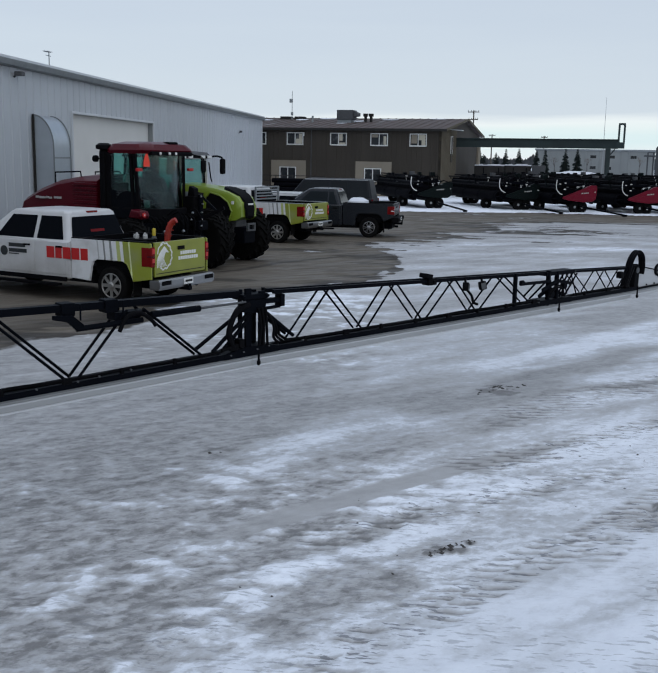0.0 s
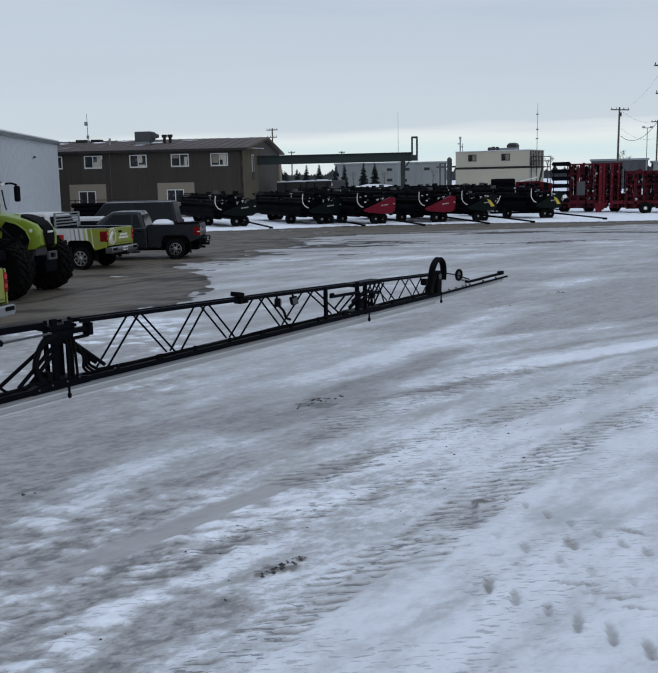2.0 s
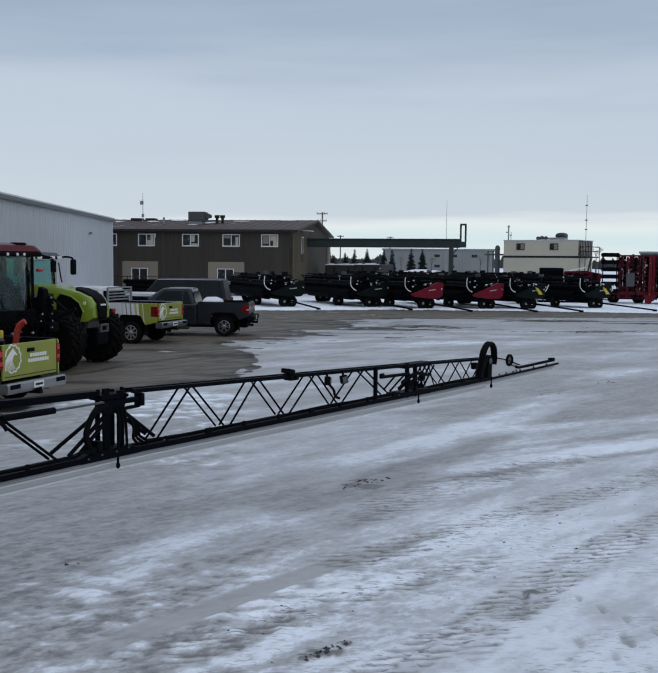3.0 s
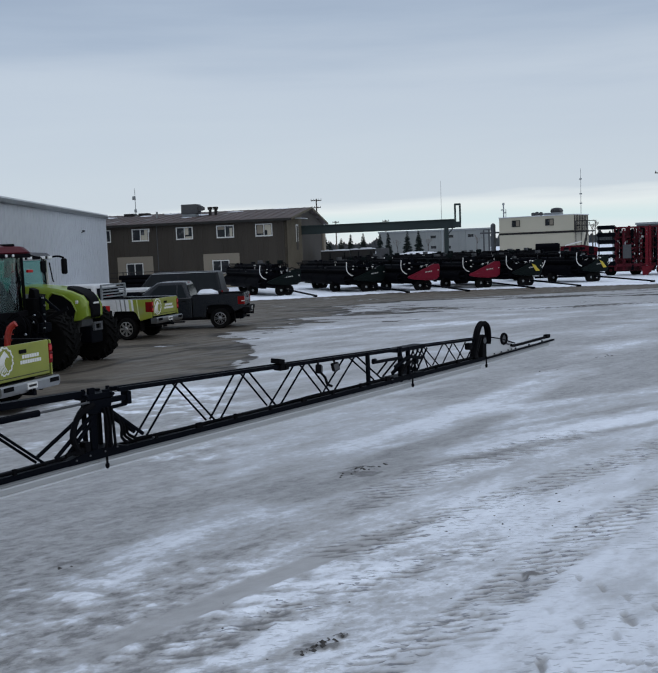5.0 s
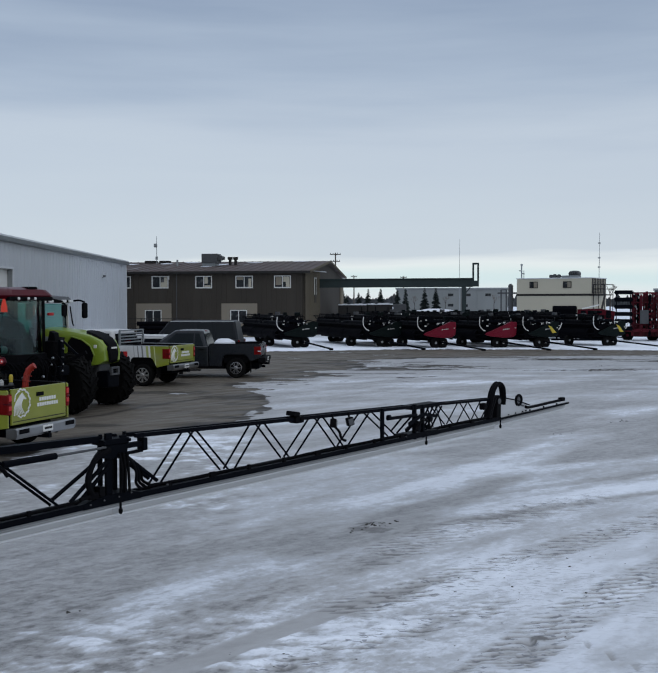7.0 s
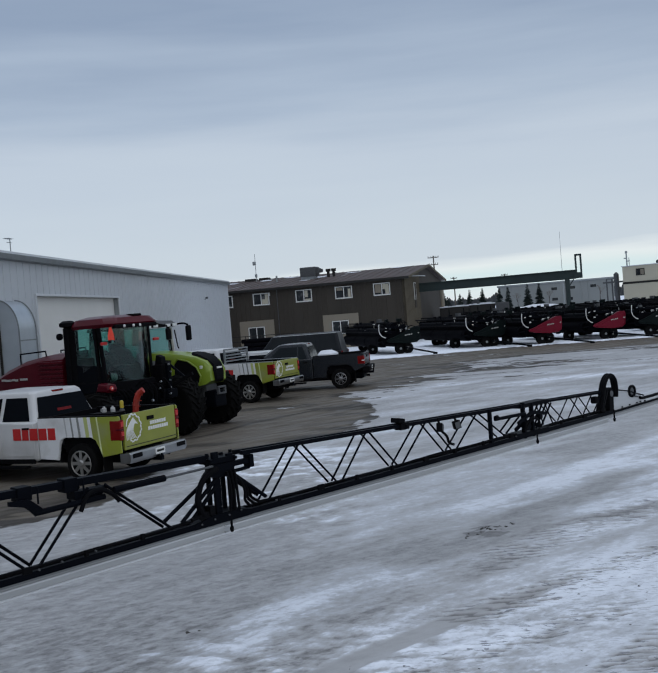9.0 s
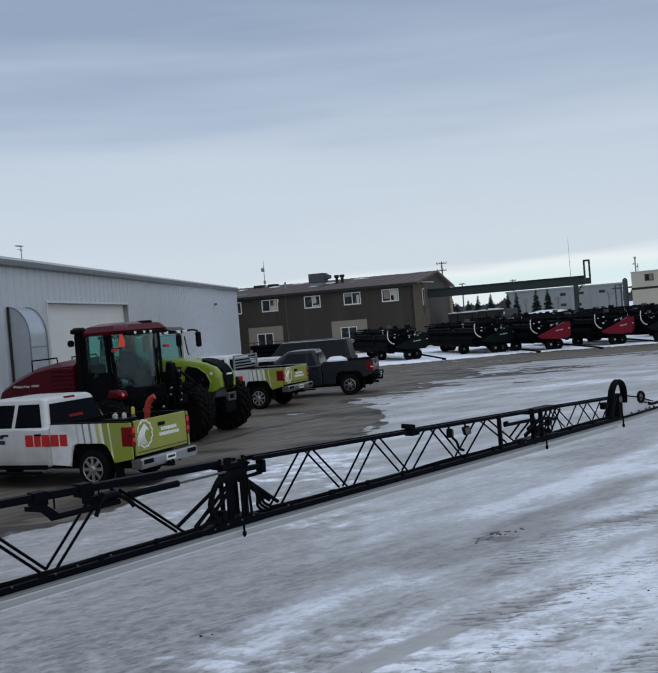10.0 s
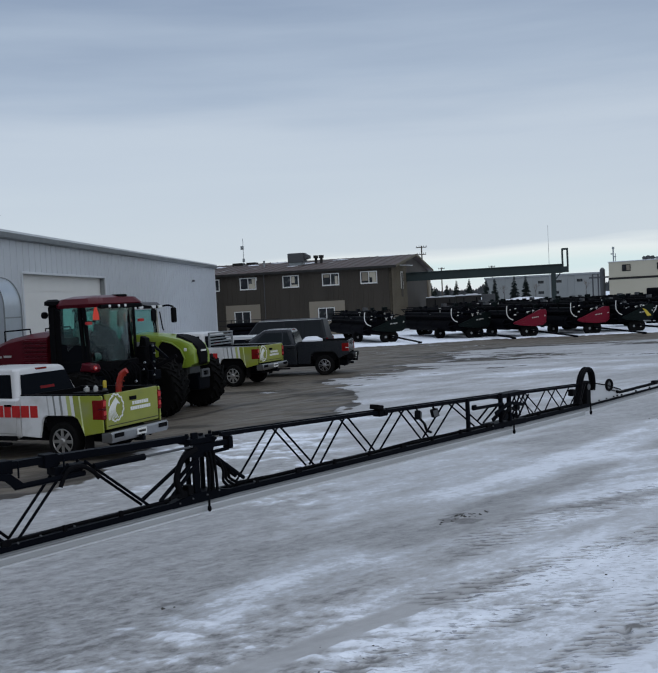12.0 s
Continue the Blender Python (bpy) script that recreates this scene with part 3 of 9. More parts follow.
def imprint(px, py, ang, long, wide, depth):
    """One oblong lug mark of a tractor tyre, deepest at its near end, with a low rim."""
    uu, vv = along(gx - px, gy - py, ang)
    wob = (fbm(gx * 4 + px, gy * 4, 2) - 0.5) * 0.5
    d = np.sqrt((uu / (long * 0.5)) ** 2 + (vv / (wide * 0.5)) ** 2) + wob
    return depth * smooth(1.15, 0.60, d) * (0.75 - 0.5 * np.clip(uu / long, -0.5, 0.5)), 0.25 * depth * smooth(1.9, 1.3, d) * smooth(0.8, 1.2, d)


TRACKS = [([(0.6, 10.0), (1.9, 10.95), (3.44, 12.2), (4.66, 13.26), (5.99, 14.48), (7.16, 15.46)], 0.30, 0.135, 0.042), ([(1.5, 7.9), (2.1, 8.75), (2.8, 9.7), (3.9, 10.8), (5.3, 12.0), (7.4, 13.4)], 0.30, 0.13, 0.042),
          ([(0.9, 11.8), (2.0, 12.9), (3.4, 14.2), (5.0, 15.4)], 0.42, 0.14, 0.022), ([(-0.9, 7.65), (-0.1, 8.35), (0.9, 9.15), (2.1, 9.95)], 0.22, 0.13, 0.026), ([(-0.6, 5.6), (0.3, 6.8), (1.1, 7.7), (2.2, 8.8)], 0.24, 0.125, 0.024)]
pressed = np.zeros_like(gx)
dash = np.zeros_like(gx)
for row in TRACKS:
    h, inside = ribs(*row)
    height -= 0.75 * h * snow
    pressed = np.maximum(pressed, np.clip(h / 0.034, 0, 1))
    dash = np.maximum(dash, inside)
# two lug rows of a tractor tyre: slanting marks and cross bars at an even step
for px, py, sx, sy, count, ang, long, wide, depth in ((2.58, 9.05, 0.13, -0.25, 7, 82, 0.26, 0.065, 0.030), (2.20, 8.07, 0.19, -0.27, 5, 80, 0.28, 0.075, 0.016), (1.88, 7.13, 0.158, -0.23, 7, 76, 0.36, 0.075, 0.040), (2.60, 7.02, 0.10, -0.16, 7, -20, 0.36, 0.06, 0.036), (1.72, 8.2, 0.17, -0.25, 4, -12, 0.20, 0.05, 0.020)):
    for k in range(count):
        dent, rim = imprint(px + sx * k + RNG.uniform(-0.02, 0.02), py + sy * k + RNG.uniform(-0.03, 0.03), ang + RNG.uniform(-8, 8), long * RNG.uniform(0.75, 1.1), wide, depth * RNG.uniform(0.6, 1.1))
        height += (rim - dent) * snow
        pressed = np.maximum(pressed, np.clip(dent / 0.045, 0, 0.65))
for k in range(3):
    bx, by, ba = 1.2 + 2.4 * RNG.rand(), 5.6 + 4.6 * RNG.rand(), RNG.uniform(60, 130)
    uu, vv = along(gx - bx, gy - by, ba)
    d = np.sqrt((uu / 0.14) ** 2 + (vv / 0.05) ** 2)
    height -= 0.028 * smooth(1.25, 0.8, d)
    pressed = np.maximum(pressed, 0.6 * smooth(1.2, 0.8, d))
for cx, cy, r in ((0.29, 7.67, 0.16), (1.10, 13.39, 0.30), (0.45, 7.85, 0.07), (0.12, 7.60, 0.06), (2.3, 9.0, 0.08)):
    d = np.hypot(gx - cx, gy - cy) / r
    height += 0.05 * smooth(1.2, 0.2, d) * (fbm(gx * 9, gy * 9, 2) - 0.25)
    clean = clean - 1.3 * smooth(1.2, 0.5, d) * smooth(0.45, 0.58, fbm(gx * 8 + 3, gy * 8, 3))
# pressed marks darken the snow tone too: shade of their hollows painted in
clean = np.clip(clean - 0.8 * pressed, -0.3, 1)
height += bank * (0.03 + 0.07 * fbm(gx * 0.4, gy * 0.4, 3)) * smooth(140, 90, gy)
# ploughed snow berm far behind the yard
berm = smooth(118, 124, gy) * smooth(150, 138, gy) * smooth(-60, -20, gx)
height += berm * (1.2 + 1.2 * fbm(gx * 0.07, gy * 0.07, 3))

nx, ny = len(XS), len(YS)
ground_mesh = bpy.data.meshes.new("ground")
idx = np.arange(nx * ny).reshape(ny, nx)
quads = np.stack([idx[:-1, :-1], idx[:-1, 1:], idx[1:, 1:], idx[1:, :-1]], -1).reshape(-1, 4)
ground_mesh.vertices.add(nx * ny)
ground_mesh.vertices.foreach_set("co", np.stack([gx, gy, height], -1).astype(np.float32).ravel())
ground_mesh.loops.add(quads.size)
ground_mesh.loops.foreach_set("vertex_index", quads.astype(np.int32).ravel())
ground_mesh.polygons.add(len(quads))
ground_mesh.polygons.foreach_set("loop_start", np.arange(0, quads.size, 4, dtype=np.int32))
ground_mesh.polygons.foreach_set("use_smooth", np.ones(len(quads), dtype=bool))
ground_mesh.update(calc_edges=True)
grain = (0.42 + 0.58 * smooth(14, 6.5, np.hypot(gx, gy))) * (1 - 0.7 * smooth(0.8, 2.6, white_side) * (1 - wf)) * (1 - 0.85 * lane) * (1 + 0.12 * smooth(1.0, -1.0, white_side))
patchy = smooth(0.42, 0.56, fbm(gx * 0.9 + 50, gy * 0.9, 3))
zone = (0.08 + 0.92 * patchy) * (0.25 + 0.75 * smooth(-2.0, 0.2, white_side) * smooth(4.6, 2.6, white_side)) * smooth(19, 12, gy)
dash = np.clip(np.maximum(dash * 0.75, 0.40 * zone) + 0.12 * smooth(0.45, 0.65, fbm(u1 * 0.6 + 9, v1 * 1.4, 3)), 0, 1) * smooth(24, 16, gy) * (1 - 0.9 * lane)
for key, values in (("snow_cover", snow), ("snow_clean", clean), ("snow_grain", grain), ("snow_dash", dash), ("wet_rim", wet_rim)):
    ground_mesh.attributes.new(key, "FLOAT", "POINT").data.foreach_set("value", values.astype(np.float32))


def ground_material():
    m = bpy.data.materials.new("icy_yard")
    m.use_nodes = True
    n, l = m.node_tree.nodes, m.node_tree.links
    p = n["Principled BSDF"]

    def node(kind, **inputs):
        made = n.new(kind)
        for k, v in inputs.items():
            made.inputs[k.replace("_", " ")].default_value = v
        return made

    def mixed(fac, a, b):
        mx = n.new("ShaderNodeMixRGB")
        l.new(fac, mx.inputs["Fac"])
        for i, v in ((1, a), (2, b)):
            if isinstance(v, tuple):
                mx.inputs[i].default_value = (*v, 1)
            else:
                l.new(v, mx.inputs[i])
        return mx.outputs[0]

    def ranged(v, a, b, c=0.0, d=1.0):
        r = node("ShaderNodeMapRange", From_Min=a, From_Max=b, To_Min=c, To_Max=d)
        l.new(v, r.inputs["Value"])
        return r.outputs[0]

    def maths(op, a, b):
        k = n.new("ShaderNodeMath")
        k.operation = op
        for i, v in ((0, a), (1, b)):
            if isinstance(v, (int, float)):
                k.inputs[i].default_value = v
            else:
                l.new(v, k.inputs[i])
        return k.outputs[0]

    co = n.new("ShaderNodeTexCoord")
    mp = n.new("ShaderNodeMapping")
    mp.vector_type = "TEXTURE"
    mp.inputs["Rotation"].default_value = (0, 0, radians(41))
    mp.inputs["Scale"].default_value = (2.4, 0.6, 1)
    l.new(co.outputs["Object"], mp.inputs["Vector"])
    streak = node("ShaderNodeTexNoise", Scale=1.5, Detail=6.0, Roughness=0.58)
    l.new(mp.outputs[0], streak.inputs["Vector"])
    grit = node("ShaderNodeTexNoise", Scale=22.0, Detail=6.0, Roughness=0.7)
    l.new(co.outputs["Object"], grit.inputs["Vector"])
    blot_map = n.new("ShaderNodeMapping")
    blot_map.vector_type = "TEXTURE"
    blot_map.inputs["Rotation"].default_value = (0, 0, radians(44))
    blot_map.inputs["Scale"].default_value = (1.5, 0.65, 1)
    l.new(co.outputs["Object"], blot_map.inputs["Vector"])
    blot = node("ShaderNodeTexNoise", Scale=2.6, Detail=6.0, Roughness=0.58)
    l.new(blot_map.outputs[0], blot.inputs["Vector"])
    a_snow = n.new("ShaderNodeAttribute")
    a_snow.attribute_name = "snow_cover"
    a_clean = n.new("ShaderNodeAttribute")
    a_clean.attribute_name = "snow_clean"
    # snow and ice: broad tone from the lanes and drifts, fine crusted grain over it
    a_grain = n.new("ShaderNodeAttribute")
    a_grain.attribute_name = "snow_grain"
    crumb_map = n.new("ShaderNodeMapping")
    crumb_map.vector_type = "TEXTURE"
    crumb_map.inputs["Rotation"].default_value = (0, 0, radians(38))
    crumb_map.inputs["Scale"].default_value = (1.25, 0.9, 1)
    l.new(co.outputs["Object"], crumb_map.inputs["Vector"])
    crumb = node("ShaderNodeTexNoise", Scale=10.0, Detail=4.0, Roughness=0.62)
    l.new(crumb_map.outputs[0], crumb.inputs["Vector"])
    flake_map = n.new("ShaderNodeMapping")
    flake_map.vector_type = "TEXTURE"
    flake_map.inputs["Rotation"].default_value = (0, 0, radians(24))
    flake_map.inputs["Scale"].default_value = (1.5, 0.85, 1)
    l.new(co.outputs["Object"], flake_map.inputs["Vector"])
    flake = node("ShaderNodeTexNoise", Scale=5.5, Detail=7.0, Roughness=0.62)
    l.new(flake_map.outputs[0], flake.inputs["Vector"])
    fine = maths("MULTIPLY", maths("SUBTRACT", crumb.outputs["Fac"], 0.5), 0.55)
    fine = maths("ADD", fine, maths("MULTIPLY", maths("SUBTRACT", blot.outputs["Fac"], 0.5), 0.75))
    # thin crust with sharp broken edges over the ice
    fine = maths("ADD", fine, ranged(flake.outputs["Fac"], 0.46, 0.55, -0.10, 0.10))
    fine = maths("ADD", fine, ranged(crumb.outputs["Fac"], 0.55, 0.60, 0.0, 0.08))
    fine = maths("ADD", fine, ranged(crumb.outputs["Fac"], 0.38, 0.44, -0.10, 0.0))
    fine = maths("MULTIPLY", fine, a_grain.outputs["Fac"])
    dirty = maths("ADD", a_clean.outputs["Fac"], maths("MULTIPLY", maths("SUBTRACT", streak.outputs["Fac"], 0.5), 0.5))
    dirty = maths("ADD", dirty, fine)
    tone = ranged(dirty, -0.25, 1.15)
    ramp = n.new("ShaderNodeValToRGB")
    for i, (at, c) in enumerate([(0.0, (0.19, 0.188, 0.188)), (0.24, (0.388, 0.389, 0.394)), (0.44, (0.505, 0.522, 0.55)), (0.60, (0.69, 0.72, 0.775)), (1.0, (0.86, 0.90, 0.965))]):
        e = ramp.color_ramp.elements[i] if i < 2 else ramp.color_ramp.elements.new(at)
        e.position = at
        e.color = (*c, 1)
    l.new(tone, ramp.inputs["Fac"])
    speck = maths("MULTIPLY", ranged(grit.outputs["Fac"], 0.57, 0.66, 0.0, 0.75), a_grain.outputs["Fac"])
    speck = maths("MULTIPLY", speck, ranged(streak.outputs["Fac"], 0.44, 0.60, 0.85, 0.1))
    speck = maths("MULTIPLY", speck, ranged(crumb.outputs["Fac"], 0.40, 0.56, 0.9, 0.0))
    snow_col = mixed(speck, ramp.outputs["Color"], (0.13, 0.133, 0.138))
    a_dash = n.new("ShaderNodeAttribute")
    a_dash.attribute_name = "snow_dash"
    dash_map = n.new("ShaderNodeMapping")
    dash_map.inputs["Scale"].default_value = (0.75, 3.2, 1)
    dash_map.inputs["Rotation"].default_value = (0, 0, radians(-8))
    l.new(co.outputs["Object"], dash_map.inputs["Vector"])
    dashes = node("ShaderNodeTexNoise", Scale=9.0, Detail=3.0, Roughness=0.55)
    l.new(dash_map.outputs[0], dashes.inputs["Vector"])
    snow_col = mixed(maths("MULTIPLY", ranged(dashes.outputs["Fac"], 0.575, 0.615, 0.0, 0.95), a_dash.outputs["Fac"]), snow_col, (0.17, 0.178, 0.20))
    # asphalt
    asp = mixed(ranged(blot.outputs["Fac"], 0.35, 0.65), (0.100, 0.086, 0.068), (0.132, 0.114, 0.092))
    asp = mixed(ranged(streak.outputs["Fac"], 0.57, 0.72, 0.0, 0.38), asp, (0.045, 0.040, 0.036))
    asp = mixed(ranged(grit.outputs["Fac"], 0.5, 0.75, 0.0, 0.5), asp, (0.165, 0.152, 0.132))
    wet_map = n.new("ShaderNodeMapping")
    wet_map.inputs["Scale"].default_value = (0.12, 0.55, 1)
    l.new(co.outputs["Object"], wet_map.inputs["Vector"])
    wet_n = node("ShaderNodeTexNoise", Scale=1.4, Detail=6.0, Roughness=0.6)
    l.new(wet_map.outputs[0], wet_n.inputs["Vector"])
    asp = mixed(ranged(wet_n.outputs["Fac"], 0.57, 0.64, 0.0, 0.42), asp, (0.036, 0.031, 0.027))
    a_wet = n.new("ShaderNodeAttribute")
    a_wet.attribute_name = "wet_rim"
    asp = mixed(maths("MULTIPLY", a_wet.outputs["Fac"], 0.95), asp, (0.030, 0.026, 0.022))
    rim_dark = ranged(a_snow.outputs["Fac"], 0.02, 0.35, 0.0, 0.6)
    asp = mixed(rim_dark, asp, (0.040, 0.035, 0.031))
    cover = maths("ADD", a_snow.outputs["Fac"], maths("MULTIPLY", maths("SUBTRACT", blot.outputs["Fac"], 0.5), 1.0))
    cover = maths("ADD", cover, maths("MULTIPLY", maths("SUBTRACT", wet_n.outputs["Fac"], 0.5), 1.0))
    cover = ranged(cover, 0.40, 0.54)
    l.new(mixed(cover, asp, snow_col), p.inputs["Base Color"])
    wet = ranged(streak.outputs["Fac"], 0.36, 0.58, 0.85, 0.5)
    ice = ranged(tone, 0.1, 0.7, 0.45, 0.85)
    rm = n.new("ShaderNodeMix")
    l.new(cover, rm.inputs["Factor"])
    l.new(wet, rm.inputs["A"])
    l.new(ice, rm.inputs["B"])
    l.new(rm.outputs["Result"], p.inputs["Roughness"])
    p.inputs["Specular IOR Level"].default_value = 0.16
    hsum = maths("ADD", maths("MULTIPLY", grit.outputs["Fac"], 0.4), maths("MULTIPLY", flake.outputs["Fac"], 1.3))
    bump = node("ShaderNodeBump", Strength=0.5, Distance=0.03)
    l.new(maths("MULTIPLY", hsum, ranged(cover, 0.0, 1.0, 0.25, 1.0)), bump.inputs["Height"])
    l.new(bump.outputs[0], p.inputs["Normal"])
    return m


ground_mesh.materials.append(ground_material())
ground = tagged(new("ground", ground_mesh), "icy yard with tyre-marked snow and wet asphalt", "ground", kind="structure")


# dark clods and grit dropped by tyres
def ground_height(x, y):
    i = int(np.clip(np.searchsorted(XS, x), 1, len(XS) - 1))
    j = int(np.clip(np.searchsorted(YS, y), 1, len(YS) - 1))
    return float(height[j * len(XS) + i])


def clods():
    rng = random.Random(31)
    places = []
    for cx, cy, r, k, big in ((0.29, 7.67, 0.15, 40, 0.018), (0.40, 7.80, 0.12, 18, 0.015), (1.10, 13.39, 0.30, 24, 0.022), (1.30, 13.62, 0.20, 7, 0.026), (-2.2, 9.95, 0.12, 3, 0.03), (-0.2, 8.5, 0.9, 10, 0.011), (2.0, 9.2, 1.4, 20, 0.011), (-0.8, 6.9, 0.9, 8, 0.011), (3.4, 11.6, 1.8, 30, 0.014), (8.4, 24.6, 0.25, 9, 0.03), (6.3, 22.4, 0.3, 7, 0.025), (14.5, 45.0, 0.5, 9, 0.035)):
        for _ in range(k):
            a, d = rng.uniform(0, 6.28), r * rng.random() ** 0.7
            lu, lv = d * math.cos(a) * 1.5, d * math.sin(a) * 0.5
            places.append((cx + 0.77 * lu - 0.64 * lv, cy + 0.64 * lu + 0.77 * lv, big * rng.uniform(0.3, 1.0) ** 1.5))
    verts, faces = [], []
    for x, y, s in places:
        z = ground_height(x, y)
        k = len(verts)
        for dx, dy, dz in ((1.5, 0, 0), (0, 1, 0), (-1.4, 0.2, 0), (0.1, -1, 0), (0, 0, 0.9), (0, 0, -0.8)):
            verts.append((x + s * (dx + rng.uniform(-0.4, 0.4)), y + s * (dy + rng.uniform(-0.4, 0.4)), z + s * (dz + rng.uniform(-0.2, 0.2))))
        faces += [(k + i, k + (i + 1) % 4, k + 4) for i in range(4)] + [(k + (i + 1) % 4, k + i, k + 5) for i in range(4)]
    me = bpy.data.meshes.new("dirt_clods")
    me.from_pydata(verts, [], faces)
    me.materials.append(surf("frozen_dirt", (0.035, 0.032, 0.030), (0.07, 0.066, 0.062), 20, 0.85))
    tagged(new("dirt_clods", me), "dark frozen clods and grit on the snow", "dirt", kind="stuff")


clods()

# ---- buildings ----
def ribbed(bm, x0, x1, z0, z1, y=0.0, pitch=0.30, depth=0.022, thick=0.16, rib=0.05):
    """A stretch of ribbed metal siding in the xz plane, facing -y, with a flat back."""
    if x1 - x0 < 0.02 or z1 - z0 < 0.02:
        return bm
    pts = [(x0, y)]
    k = math.ceil((x0 + 0.02) / pitch)
    while k * pitch + rib + 0.02 < x1:
        c = k * pitch
        if c - 0.02 > x0:
            pts += [(c - 0.015, y), (c, y - depth), (c + rib, y - depth), (c + rib + 0.015, y)]
        k += 1
    pts.append((x1, y))
    lo = [bm.verts.new((a, b, z0)) for a, b in pts]
    hi = [bm.verts.new((a, b, z1)) for a, b in pts]
    for i in range(len(pts) - 1):
        bm.faces.new((lo[i], lo[i + 1], hi[i + 1], hi[i]))
    box(bm, x0, x1, y + 0.003, y + thick, z0, z1)
    return bm


def pierced(bm, x0, x1, z0, z1, holes, emit=None, **how):
    """Ribbed siding with openings (x0, x1, z0, z1) through it."""
    xs = sorted({x0, x1, *(v for h in holes for v in h[:2])})
    zs = sorted({z0, z1, *(v for h in holes for v in h[2:])})
    for a, b in zip(xs, xs[1:]):
        run = None
        for c, d in zip(zs, zs[1:]):
            open_here = any(h[0] <= a and b <= h[1] and h[2] <= c and d <= h[3] for h in holes)
            if open_here:
                if run:
                    ribbed(bm, a, b, run[0], run[1], **how)
                    bm = emit(bm) if emit else bm
                run = None
            else:
                run = (run[0], d) if run else (c, d)
        if run:
            ribbed(bm, a, b, run[0], run[1], **how)
            bm = emit(bm) if emit else bm
    return bm


def sliding_window(parent, x0, x1, z0, z1, y, frame_mat=None, w=0.07):
    """A two-leaf sliding window in an opening: frame, mullion, two panes, sill."""
    b = bm_new()
    for q in ((x0, x1, z1 - w, z1), (x0, x1, z0, z0 + w), (x0, x0 + w, z0 + w, z1 - w), (x1 - w, x1, z0 + w, z1 - w)):
        box(b, q[0], q[1], y - 0.05, y + 0.08, q[2], q[3], 0.008)
    win = part("window", b, frame_mat or M_FRAME, parent, "white sliding window with two panes")
    xm = (x0 + x1) / 2
    b = bm_new()
    box(b, xm - 0.03, xm + 0.03, y - 0.03, y + 0.06, z0 + w, z1 - w, 0.006)
    part("mullion", b, frame_mat or M_FRAME, win)
    for a, c in ((x0 + w, xm - 0.03), (xm + 0.03, x1 - w)):
        b = bm_new()
        box(b, a, c, y + 0.02, y + 0.035, z0 + w, z1 - w)
        part("pane", b, M_PANE, win)
    b = bm_new()
    box(b, x0 - 0.01, x1 + 0.01, y - 0.075, y + 0.02, z0 - 0.03, z0 - 0.004, 0.006)
    part("sill", b, frame_mat or M_FRAME, win)
    return win


